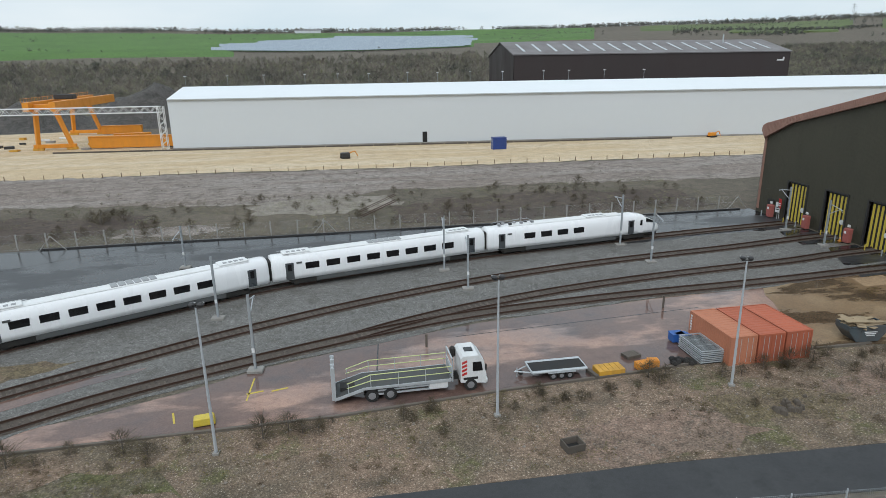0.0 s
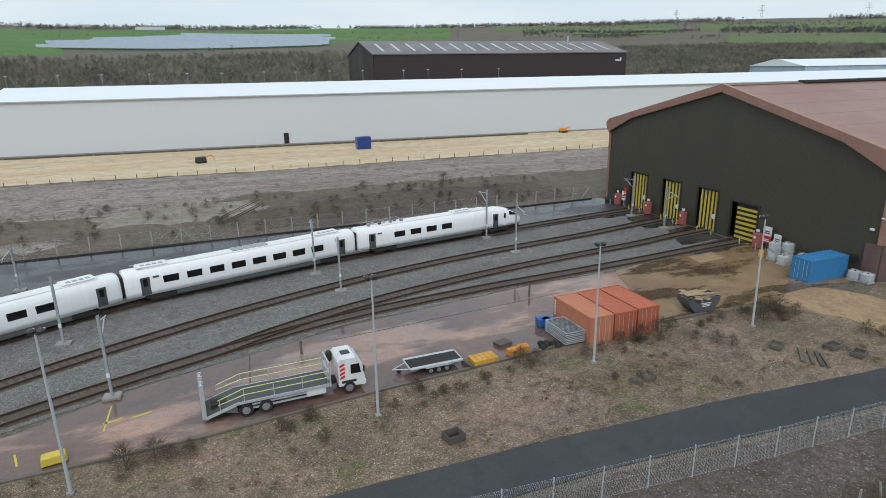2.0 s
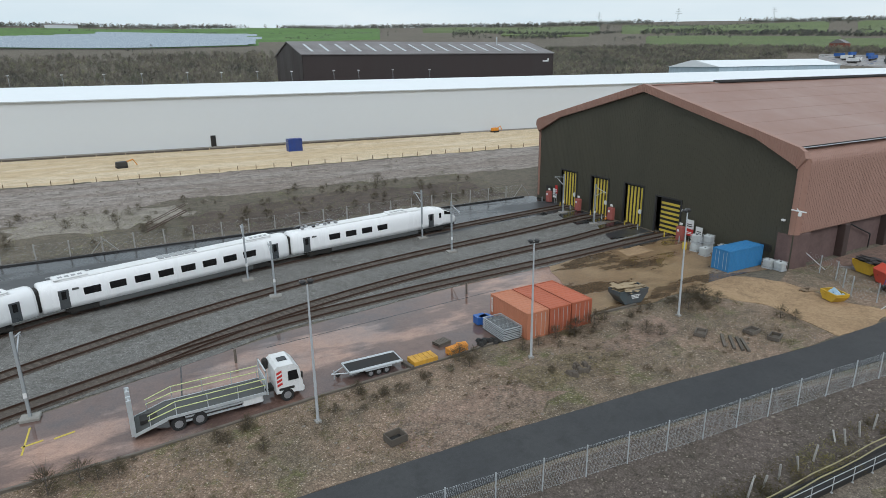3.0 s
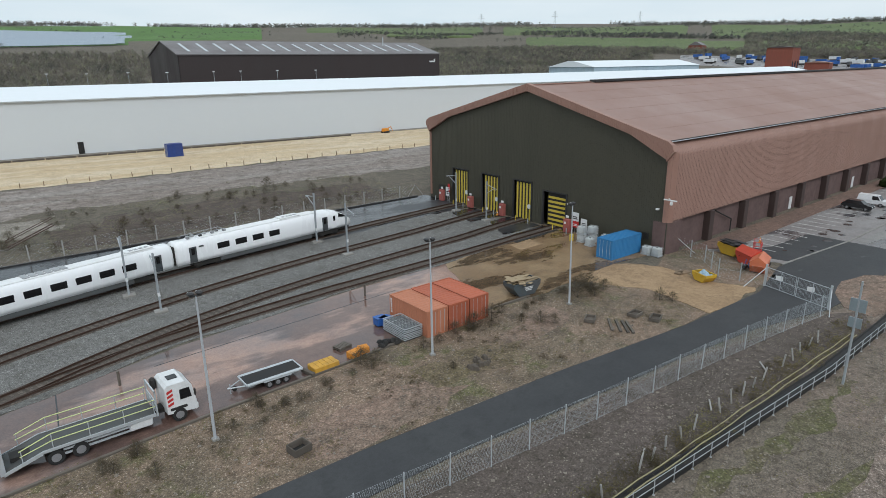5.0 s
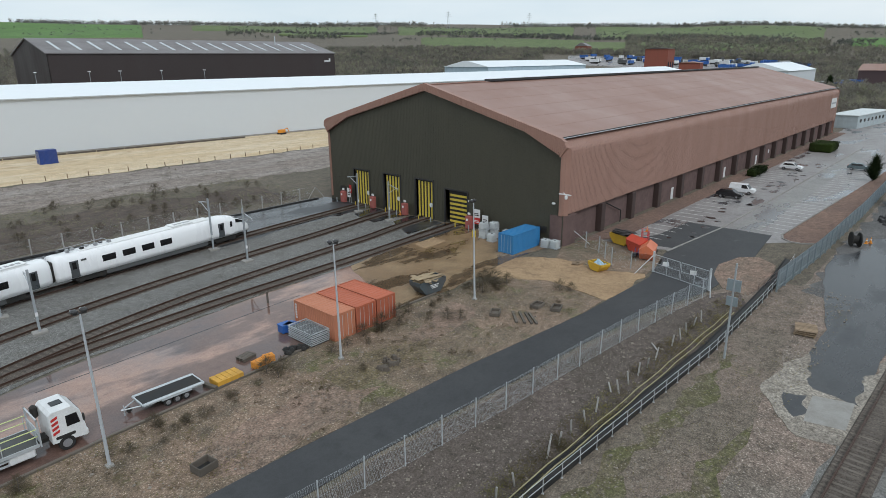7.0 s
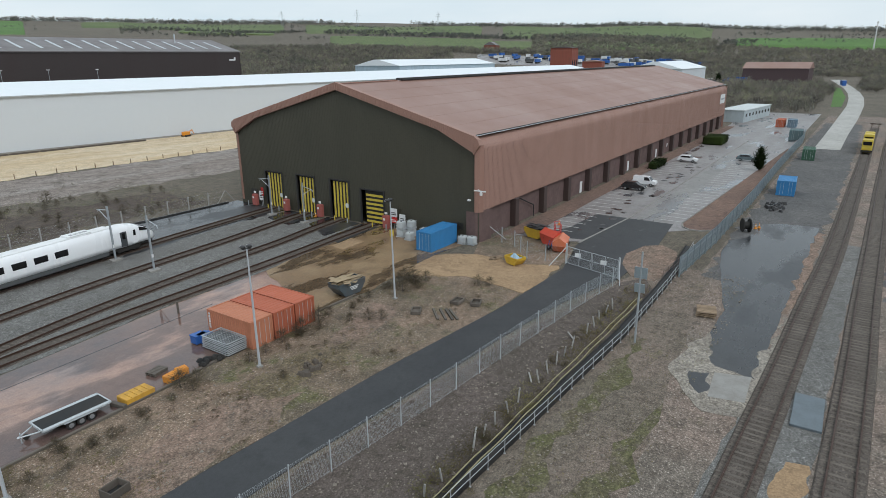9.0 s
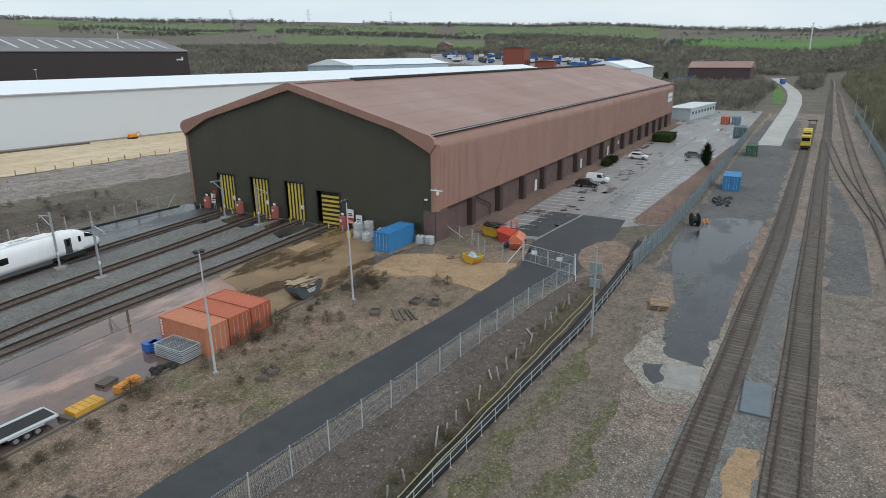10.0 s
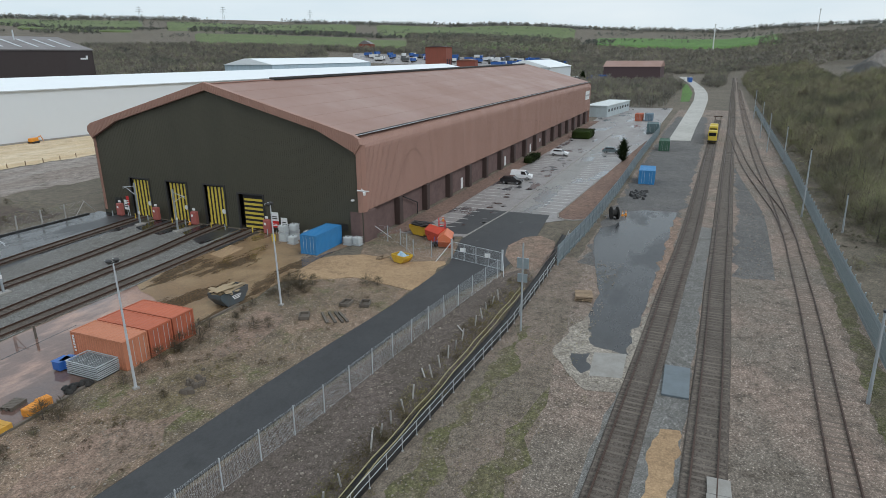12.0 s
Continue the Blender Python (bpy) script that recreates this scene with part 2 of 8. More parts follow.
# ---- mesh kit ----
class Shape:
    """Collects plain verts and faces, then becomes one mesh object."""

    def __init__(self):
        self.v, self.f = [], []

    def add(self, vs, fs):
        k = len(self.v)
        self.v.extend([tuple(p) for p in vs])
        self.f.extend([tuple(i + k for i in q) for q in fs])
        return self

    def box(self, c, s, rz=0.0, taper=1.0, bevel=0.0):
        x, y, z = s[0] / 2, s[1] / 2, s[2] / 2
        if bevel:
            b = min(bevel, x * 0.9, y * 0.9, z * 0.9)
            ring = [(x, y - b), (x - b, y), (b - x, y), (-x, y - b), (-x, b - y), (b - x, -y), (x - b, -y), (x, b - y)]
            inn = [(p * (x - b) / x, q * (y - b) / y) for p, q in ring]
            pts = [(p, q, -z) for p, q in inn] + [(p, q, b - z) for p, q in ring] + [(p * taper, q * taper, z - b) for p, q in ring] + [(p * taper, q * taper, z) for p, q in inn]
            fs = [tuple(range(7, -1, -1)), tuple(range(24, 32))]
            for r in range(3):
                fs += [(r * 8 + i, r * 8 + (i + 1) % 8, r * 8 + 8 + (i + 1) % 8, r * 8 + 8 + i) for i in range(8)]
        else:
            pts = [(p * x * (taper if k > 0 else 1), q * y * (taper if k > 0 else 1), k * z) for k in (-1, 1) for p, q in ((-1, -1), (1, -1), (1, 1), (-1, 1))]
            fs = [(3, 2, 1, 0), (4, 5, 6, 7), (0, 1, 5, 4), (1, 2, 6, 5), (2, 3, 7, 6), (3, 0, 4, 7)]
        ca, sa = math.cos(radians(rz)), math.sin(radians(rz))
        return self.add([(c[0] + p * ca - q * sa, c[1] + p * sa + q * ca, c[2] + r) for p, q, r in pts], fs)

    def rod(self, a, b, r, n=6, r2=None):
        a, b = Vector(a), Vector(b)
        d = (b - a).normalized()
        u = d.cross(Vector((0, 0, 1)) if abs(d.z) < 0.9 else Vector((1, 0, 0))).normalized()
        w = d.cross(u)
        r2 = r if r2 is None else r2
        vs = [a + (u * math.cos(t) + w * math.sin(t)) * r for t in [2 * math.pi * i / n for i in range(n)]]
        vs += [b + (u * math.cos(t) + w * math.sin(t)) * r2 for t in [2 * math.pi * i / n for i in range(n)]]
        return self.add(vs, [(i, (i + 1) % n, n + (i + 1) % n, n + i) for i in range(n)] + [tuple(range(n - 1, -1, -1)), tuple(range(n, 2 * n))])

    def prism(self, pts, a, b, axis="z"):
        """A closed outline drawn out from a to b along an axis."""
        n = len(pts)
        place = {"z": lambda p, k: (p[0], p[1], k), "x": lambda p, k: (k, p[0], p[1]), "y": lambda p, k: (p[0], k, p[1])}[axis]
        vs = [place(p, a) for p in pts] + [place(p, b) for p in pts]
        return self.add(vs, [(i, (i + 1) % n, n + (i + 1) % n, n + i) for i in range(n)] + [tuple(range(n - 1, -1, -1)), tuple(range(n, 2 * n))])

    def sweep(self, path, profile, closed=True):
        """A profile (side, up) carried along a path in plan."""
        n, k = len(profile), len(self.v)
        for i, p in enumerate(path):
            a, b = Vector(path[max(i - 1, 0)]), Vector(path[min(i + 1, len(path) - 1)])
            d = (b - a).normalized()
            s = Vector((-d.y, d.x, 0)).normalized()
            self.v.extend([(p[0] + s.x * q, p[1] + s.y * q, p[2] + h) for q, h in profile])
        m = n if closed else n - 1
        for i in range(len(path) - 1):
            self.f.extend([(k + i * n + j, k + i * n + (j + 1) % n, k + (i + 1) * n + (j + 1) % n, k + (i + 1) * n + j) for j in range(m)])
        return self

    def mesh(self, name, mat, smooth=False):
        me = bpy.data.meshes.new(name)
        me.from_pydata(self.v, [], self.f)
        if mat:
            me.materials.append(mat)
        if smooth:
            me.polygons.foreach_set("use_smooth", [True] * len(me.polygons))
        bm = bmesh.new()
        bm.from_mesh(me)
        bmesh.ops.recalc_face_normals(bm, faces=bm.faces)
        bm.to_mesh(me)
        bm.free()
        return me


def part(name, shape, mat, parent, label="", at=None, smooth=False, kind=""):
    me = shape if isinstance(shape, bpy.types.Mesh) else shape.mesh(name, mat, smooth)
    ob = new(name, me)
    ob.parent = parent
    if at:
        ob.location = at
    return tagged(ob, label, kind=kind)


def thing(name, at, rz, label, category, group=""):
    ob = new(name)
    ob.empty_display_size = 0.3
    ob.matrix_basis = pose(*at, 0, 0, rz)
    return tagged(ob, label, category, group)


def solo(name, shape, mat, label, category="", kind="", at=None, smooth=False, group=""):
    ob = new(name, shape.mesh(name, mat, smooth))
    if at:
        ob.location = at
    return tagged(ob, label, category, group, kind)


def curve_points(pts, step=2.0):
    """Points at even steps along a smooth line through the given plan points."""
    out, p = [], [Vector((*q, 0)) if len(q) == 2 else Vector(q) for q in pts]
    p = [p[0] * 2 - p[1]] + p + [p[-1] * 2 - p[-2]]
    for i in range(1, len(p) - 2):
        n = max(int((p[i + 1] - p[i]).length / step), 1)
        for k in range(n):
            t = k / n
            out.append(0.5 * (2 * p[i] + (p[i + 1] - p[i - 1]) * t + (2 * p[i - 1] - 5 * p[i] + 4 * p[i + 1] - p[i + 2]) * t * t + (3 * p[i] - p[i - 1] - 3 * p[i + 1] + p[i + 2]) * t ** 3))
    out.append(p[-2])
    return out


# ---- ground ----
def rise(x, y):
    """The height of the land: flat over the site, then rising to the hills all round."""
    dx, dy = x - EYE[0], y - EYE[1]
    r, az = math.hypot(dx, dy), math.degrees(math.atan2(dy, dx))
    start = 330.0 + 420.0 * max(0.0, 1 - abs(az - 2) / 42.0) if az > -90 else 330.0
    h = max(r - start, 0.0)
    k = min(max((az + 4) / 22.0, 0.0), 1.0) if az > -90 else 1.0
    z = (0.052 + 0.020 * k) * h * h / (h + 130.0)
    if r > start:
        z += 10.0 * noise.noise((x * 0.0021, y * 0.0021, 3.0)) * min(h / 500.0, 1.0)
    bank = max(-62.0 - y, 0.0) * max(min((x + 60) / 120.0, 1.0), 0.0)
    z += min(bank * 0.12, 16.0) + (6.0 * noise.noise((x * 0.02, y * 0.02, 9.0)) * min(bank / 60.0, 1.0))
    return z


def make_ground():
    s = Shape()
    rs = [0.5] + [5 * 1.085 ** i for i in range(76)]
    rs = [r for r in rs if r < 2250] + [2320, 2400, 2480, 2560, 2620, 2700, 4200]
    na = 220
    for r in rs:
        for k in range(na):
            a = 2 * math.pi * k / na
            x, y = EYE[0] + r * math.cos(a), EYE[1] + r * math.sin(a)
            s.v.append((x, y, rise(x, y) if r < 2650 else 60.0 - (r - 2700) * 0.05))
    for i in range(len(rs) - 1):
        for k in range(na):
            s.f.append((i * na + k, i * na + (k + 1) % na, (i + 1) * na + (k + 1) % na, (i + 1) * na + k))
    s.f.append(tuple(range(na)))
    return s


def patch(name, pts, mat, z, label, wobble=0.0, step=2.0, kind="structure"):
    """A flat stretch of ground, whose edge wanders by wobble metres."""
    out, n = [], len(pts)
    fine = 0.5 if 0.6 <= wobble <= 1.3 else step
    for i in range(n):
        a, b = Vector(pts[i]), Vector(pts[(i + 1) % n])
        k = min(max(int((b - a).length / fine), 1), 160) if wobble else 1
        for j in range(k):
            p = a.lerp(b, j / k)
            if wobble:
                q = Vector((noise.noise((p.x * 0.45, p.y * 0.45, z * 50)), noise.noise((p.x * 0.45, p.y * 0.45, 7 + z * 50)))) * wobble
                if fine < step:
                    q += Vector((noise.noise((p.x * 1.2, p.y * 1.2, z * 50)), noise.noise((p.x * 1.2, p.y * 1.2, 7 + z * 50)))) * 0.3
                p = p + q
            out.append((p.x, p.y))
    s = Shape().prism(out, z - 0.3, z)
    return solo(name, s, mat, label, kind=kind)


solo("ground", make_ground(), M_SCRUB, "rough brown scrubby ground reaching the hills", kind="structure", smooth=True)
patch("ground_sand", [(-230, 119), (-95, 116.5), (-54, 112), (-10, 110), (44, 107.5), (140, 98), (140, 140), (75, 147), (-38, 160), (-118, 167), (-160, 250), (-260, 250)], M_SAND, 0.02, "yellow sandy strip beside the white hall", 1.6)
patch("ground_hardcore", [(-230, 84), (-130, 84), (-80, 75), (-57, 84), (-20, 81), (20, 77), (140, 70), (140, 97.5), (44, 106.5), (-54, 110.5), (-120, 117), (-230, 118)], M_RUBBLE, 0.025, "crushed grey hardcore strip with tyre marks", 2.5)
patch("ground_asphalt", [(-160, 10), (-103, 22), (-78, 32), (-56, 38), (-24, 41.5), (0, 43), (0, 51), (-40, 50.9), (-77, 51.4), (-98, 51.8), (-116, 52), (-160, 53)], M_ASPHALT_OLD, 0.03, "wet black asphalt apron behind the train", 0.3)
patch("ballast", [(-112, 24), (-100, 23), (-78, 33), (-56, 37.4), (-30, 41), (-12, 42), (-2.5, 42), (-2.5, 16.2), (-24, 16.0), (-36, 15.8), (-48, 14.6), (-57, 13.6), (-66, 11.2), (-77, 8.3), (-84, 5.4), (-91, 2.8), (-95, 0.0), (-112, -4)], M_BALLAST, 0.05, "grey stone ballast between the sidings", 0.5)
patch("wet_apron", [(-30, 35.4), (-16, 37.2), (-7, 37.6), (-0.6, 37.6), (-0.6, 43), (-16, 42.6), (-30, 41.4)], M_ASPHALT_OLD, 0.056, "wet black asphalt before the first door", 0.6)
patch("wet_apron", [(-7.5, 29.6), (-0.6, 29.4), (-0.6, 36.6), (-6.0, 36.4)], M_ASPHALT_OLD, 0.056, "wet black asphalt strip before the doors", 0.5)
patch("wet_apron", [(-9, 20.4), (-0.6, 21.2), (-0.6, 28.2), (-5.0, 27.6)], M_ASPHALT_OLD, 0.056, "wet black asphalt strip before the doors", 0.5)
patch("wet_apron", [(-10.5, 16.4), (-0.8, 17.0), (-0.8, 20.6), (-9.5, 19.6)], M_ASPHALT_OLD, 0.061, "black rubber crossing before the slatted door", 0.2)
patch("sandy_patch", [(-12.5, 13.6), (-8.2, 13.8), (-7.6, 16.2), (-11.8, 16.4)], M_SANDYARD, 0.064, "small sandy patch beside the crossing", 0.5)
patch("yard", [(-112, -8), (-95, -1.0), (-93.5, -0.9), (-71.5, -0.9), (-58, 0.2), (-47.6, 0.7), (-37, 1.6), (-30, 1.7), (-23, 9), (-20, 15.5), (-25, 15.9), (-36, 15.6), (-48, 14.3), (-57, 13.3), (-66.5, 11), (-77, 8), (-83, 5.1), (-90, 2.5), (-95, 1.5)], M_YARD, 0.035, "wet pinkish concrete yard with puddles")
patch("yard_brown", [(-30, 1.7), (-21.5, 0.8), (-14.5, 1.6), (-8, 2), (0, 1.0), (0, 21), (-12, 17.5), (-24, 15.8)], M_BROWNYARD, 0.055, "muddy brown wet concrete before the depot", 0.5)
patch("yard_sandy", [(-17, 1.6), (-8, 2.2), (-4.5, -2.2), (-5, -9.5), (-3.0, -13.4), (-9, -14.2), (-14, -13.8), (-12.5, -6), (-15, -1.5)], M_SANDYARD, 0.05, "sandy brown hardstanding beside the gate", 0.7)
patch("verge", [(-112, -8.4), (-95, -1.4), (-71.5, -1.3), (-58, -0.2), (-47.6, 0.3), (-37, 1.2), (-30, 1.3), (-21.5, 0.4), (-15, -1.2), (-12.5, -6), (-14, -13.6), (-18, -13.7), (-35, -12.0), (-52, -10.9), (-70, -10.4), (-112, -10.2)], M_VERGE, 0.045, "stony verge with moss and dry grass", 0.25)
patch("verge_gravel", [(-4.5, -2), (0, 0), (6, -1), (7, -9), (3, -13), (-3, -13.4), (-5, -9.5)], M_VERGE, 0.06, "gravelly corner with skips beside the depot", 0.4)
patch("road", [(-112, -10.2), (-70, -10.4), (-52, -10.9), (-35, -12.0), (-18, -13.8), (-4, -14.2), (-1.5, -13.6), (6, -11.8), (24, -13.1), (24, -20), (18.5, -20.5), (8, -21.5), (-4, -21.0), (-14, -18.5), (-25, -17.2), (-33, -16.6), (-40, -15.9), (-48, -15.2), (-70, -14.6), (-112, -14.0)], M_TARMAC, 0.06, "narrow dark tarmac road leading to the gate", 0.0)
patch("ground_gravel_south", [(-150, -14.4), (-48, -15.6), (-25, -17.6), (-4, -21.4), (4, -24), (4, -29.5), (-45, -34), (-150, -34)], M_GRAVEL_OLIVE, 0.04, "brown gravel beside the road fence", 0.3)
patch("fence_strip", [(-150, -14.5), (-48, -15.8), (-25, -17.8), (-5, -21.5), (-2, -23.5), (-6, -25.6), (-19, -25.9), (-31.6, -25.3), (-45, -24.7), (-70, -24.1), (-150, -22)], M_GRAVEL_DARK, 0.046, "dark brown stony soil between the two fences", 0.4)
patch("ground_railside", [(-150, -33), (-45, -33), (4, -28.5), (140, -28.2), (235, -29), (235, -59), (140, -58.8), (-15, -57.2), (-150, -56)], M_BALLAST_BROWN, 0.03, "stony brown ground beside the running lines", 0.3)
patch("tarmac_pad", [(-22.5, -33.4), (-23.5, -34.5), (-25.4, -35.0), (-25, -37.3), (-21.9, -37.5), (-15.8, -37.7), (-1.3, -38.0), (18.2, -38.4), (33, -38.5), (32.8, -33.5), (31, -31.4), (27, -31.0), (22, -30.5), (19, -28.8), (12, -28.9), (4.2, -30.4), (-7.2, -32.9), (-14, -32.9)], M_ASPHALT_OLD, 0.06, "black wet tarmac pad with pale worn end", 0.35)
patch("car_park", [(3.5, -2), (180, -1), (240, 6), (240, -26), (140, -26), (24, -26.2), (22, -23), (19, -20), (24, -13.4), (8, -11.8)], M_CARPARK, 0.05, "worn grey tarmac car park along the depot")

# ---- the brown depot ----
M_BROWN = paint("brown_coated_steel", (0.35, 0.202, 0.158), 0.55, 0.0, 0.3, (0.25, 0.15, 0.12), 0.25, grain=0.2)
M_BROWN_ROOF = paint("brown_roof_sheet", (0.295, 0.172, 0.137), 0.5, 0.0, 0.3, (0.24, 0.145, 0.118), 0.06, streak=False, vary=0.012, grain=0.2)
M_DARK_CLAD = paint("dark_olive_cladding", (0.064, 0.060, 0.042), 0.5, 0.0, 0.3, (0.05, 0.047, 0.035), 0.2)
M_BRICK = paint("dark_purple_brick", (0.14, 0.09, 0.083), 0.9, 0.0, 0.5, (0.07, 0.048, 0.045), 0.7, streak=False, bump=0.01)
M_PIER = paint("dark_brown_pier", (0.055, 0.034, 0.03), 0.7)
M_BLACK = paint("black_gap", (0.012, 0.012, 0.012), 0.8)
M_RUBBER_BLACK = paint("black_rubber", (0.016, 0.016, 0.017), 0.75)
M_YELLOW = paint("safety_yellow", (0.62, 0.47, 0.06), 0.5, dirt=0.3)
M_WHITE = paint("white_paint", (0.74, 0.75, 0.75), 0.4, dirt=0.2)
M_GALV = paint("galvanised_steel", (0.54, 0.57, 0.59), 0.42, 0.3, 0.3, (0.25, 0.26, 0.27), 2.0)
M_GREYPOLE = paint("pale_grey_pole", (0.36, 0.39, 0.41), 0.5, 0.2, 0.3, (0.22, 0.23, 0.24), 1.5)
M_REDBOX = paint("faded_red_paint", (0.36, 0.10, 0.085), 0.6, dirt=0.35)
M_BLUE = paint("blue_paint", (0.02, 0.11, 0.38), 0.45, dirt=0.25)
M_DARKSTEEL = paint("dark_steel", (0.05, 0.05, 0.052), 0.5, 0.4)
M_WOOD = paint("weathered_timber", (0.27, 0.19, 0.12), 0.9, dirt=0.5, scale=2.0, bump=0.01, vary=0.2)
M_DARKWOOD = paint("dark_timber", (0.115, 0.098, 0.082), 0.95, dirt=0.5, scale=2.0, bump=0.01, vary=0.25)
M_CONC = paint("grey_concrete", (0.30, 0.29, 0.27), 0.9, dirt=0.5, streak=False, bump=0.01)

SHED_L, SHED_W, APEX_Y = 170.0, 49.3, 24.65
DOORS = [(38.6, 42.5, 6.2, "v"), (31.0, 34.9, 6.2, "v"), (23.6, 27.4, 6.2, "v"), (16.6, 21.0, 5.3, "h")]
EAVE_Z, RIDGE_Z = 14.2, 20.9


def roof_z(y):
    return RIDGE_Z - (RIDGE_Z - EAVE_Z) * abs(y - APEX_Y) / (APEX_Y + 0.6)


depot = thing("depot_building", (0, 0, 0), 0, "long brown steel train depot with dark gable and brick base", "building")


def gable(s, x, face):
    """Ribbed upright sheets with openings for the doors."""
    y, w = 0.0, 0.34
    while y < SHED_W - 0.01:
        z0 = 0.0
        for a, b, h, _ in DOORS:
            if a - 0.05 < y + w / 2 < b + 0.05 and face:
                z0 = h
        y1 = min(y + w, SHED_W)
        for a, b, d in ((y, y + 0.55 * w, 0.0), (y + 0.55 * w, y1, -0.02 if face else 0.03)):
            za, zb = roof_z(a) - 0.5, roof_z(b) - 0.5
            s.add([(x + d, a, z0), (x + d, b, z0), (x + d, b, zb), (x + d, a, za), (x + 0.25, a, z0), (x + 0.25, b, z0), (x + 0.25, b, zb), (x + 0.25, a, za)],
                  [(0, 1, 2, 3), (7, 6, 5, 4), (0, 4, 5, 1), (1, 5, 6, 2), (2, 6, 7, 3), (3, 7, 4, 0)])
        y = y1
    return s


part("gable_cladding", gable(Shape(), 0.0, True), M_DARK_CLAD, depot, "dark olive ribbed steel cladding")
part("rear_gable", gable(Shape(), SHED_L - 0.25, False), M_BROWN, depot)


def side_profile(rib):
    """Outline of the long side from the brick base up and round the curved eave; rib pushes it out."""
    pts = [(-rib, 4.3), (-rib, 12.5)]
    for k in range(1, 7):
        a = radians(k * 12.5)
        pts.append((-rib + 1.9 * (1 - math.cos(a)), 12.5 + 1.9 * math.sin(a)))
    return pts


def long_side(mirror):
    s, x, w = Shape(), 0.0, 0.36
    while x < SHED_L - 0.01:
        for a, b, r in ((x, x + 0.5 * w, 0.012), (x + 0.5 * w, x + w, 0.0)):
            p = [(0.0 + (q if not mirror else SHED_W - q), z) for q, z in side_profile(r)]
            n = len(p)
            s.add([(a, *q) for q in p] + [(min(b, SHED_L), *q) for q in p], [(i, i + 1, n + i + 1, n + i) for i in range(n - 1)])
        x += w
    return s


part("side_cladding", long_side(False), M_BROWN, depot, "brown ribbed steel cladding with curved eave")
part("side_cladding", long_side(True), M_BROWN, depot)
for side in (-1, 1):
    n = 6
    for k in range(n):
        d0, d1 = (APEX_Y - 0.9) * k / n, (APEX_Y - 0.9) * (k + 1) / n + 0.15
        y0, y1 = APEX_Y + side * d0, APEX_Y + side * d1
        z0, z1 = roof_z(y0) + 0.0, roof_z(y1) + 0.02
        part("roof_sheet", Shape().add([(-0.4, y0, z0), (SHED_L, y0, z0), (SHED_L, y1, z1), (-0.4, y1, z1), (-0.4, y0, z0 - 0.12), (SHED_L, y0, z0 - 0.12), (SHED_L, y1, z1 - 0.12), (-0.4, y1, z1 - 0.12)],
                                       [(0, 1, 2, 3), (4, 5, 6, 7), (0, 1, 5, 4), (1, 2, 6, 5), (2, 3, 7, 6), (3, 0, 4, 7)]), M_BROWN_ROOF, depot)
    y0 = APEX_Y + side * (APEX_Y - 0.8)
    part("gutter", Shape().box((SHED_L / 2, y0, roof_z(y0) + 0.05), (SHED_L, 0.2, 0.1)), M_BLACK, depot, "black eaves gutter")
    part("gutter_flashing", Shape().box((SHED_L / 2, y0 - side * -0.3, roof_z(y0) + 0.0), (SHED_L, 0.14, 0.08)), M_GALV, depot, "pale metal flashing strip")
    # ribbed verge along the gable, that bends down at the eave
    v = Shape()
    edge = [(0.0, RIDGE_Z + 0.25), (18.5, roof_z(APEX_Y - 18.5) + 0.22), (24.1, roof_z(APEX_Y - 24.1) + 0.16), (24.75, roof_z(APEX_Y - 24.75) - 0.1), (24.98, EAVE_Z - 0.75)]
    under = [(0.0, RIDGE_Z - 0.85), (18.5, roof_z(APEX_Y - 18.5) - 0.85), (24.0, EAVE_Z - 1.75), (24.05, EAVE_Z - 1.85), (24.1, EAVE_Z - 2.0)]
    for i in range(4):
        (a, za), (b, zb), (c, zc), (e, ze) = edge[i], edge[i + 1], under[i], under[i + 1]
        m = max(int((b - a) / 0.3), 1)
        for k in range(m):
            t0, t1, tm = k / m, (k + 1) / m, (k + 0.55) / m
            for p, q, out in ((t0, tm, -0.62), (tm, t1, -0.57)):
                A, B = (a + (b - a) * p, za + (zb - za) * p), (a + (b - a) * q, za + (zb - za) * q)
                C, E = (c + (e - c) * p, zc + (ze - zc) * p), (c + (e - c) * q, zc + (ze - zc) * q)
                ys = [APEX_Y + side * w for w in (A[0], B[0], E[0], C[0])]
                zs = [A[1], B[1], E[1], C[1]]
                v.add([(out, y, z) for y, z in zip(ys, zs)] + [(0.1, y, z) for y, z in zip(ys, zs)], [(0, 1, 2, 3), (7, 6, 5, 4), (0, 4, 5, 1), (1, 5, 6, 2), (2, 6, 7, 3), (3, 7, 4, 0)])
    part("verge_trim", v, M_BROWN, depot, "brown ribbed verge trim")
    # ribbed rounded corner sheet from the gable to the long side
    v, foot = Shape(), 4.3 if side < 0 else 0.6
    for k in range(9):
        for p, q, out in ((k * 10, k * 10 + 5.5, 0.0), (k * 10 + 5.5, k * 10 + 10, 0.025)):
            ring = [(0.72 - (0.9 + out) * math.cos(radians(w)), APEX_Y + side * (24.05 + (0.92 + out) * math.sin(radians(w)))) for w in (p, q)]
            ring += [(0.72 - 0.6 * math.cos(radians(w)), APEX_Y + side * (24.05 + 0.6 * math.sin(radians(w)))) for w in (q, p)]
            v.prism(ring, foot, EAVE_Z - 0.85)
    part("corner_trim", v, M_BROWN, depot, "brown ribbed rounded corner sheet")
part("ridge_vent", Shape().box((90, APEX_Y, RIDGE_Z + 0.2), (150, 1.2, 0.35)), M_DARKSTEEL, depot, "dark raised ridge vent")
part("ridge_cap", Shape().box((7, APEX_Y, RIDGE_Z + 0.04), (14.5, 0.7, 0.12)), M_BROWN, depot)
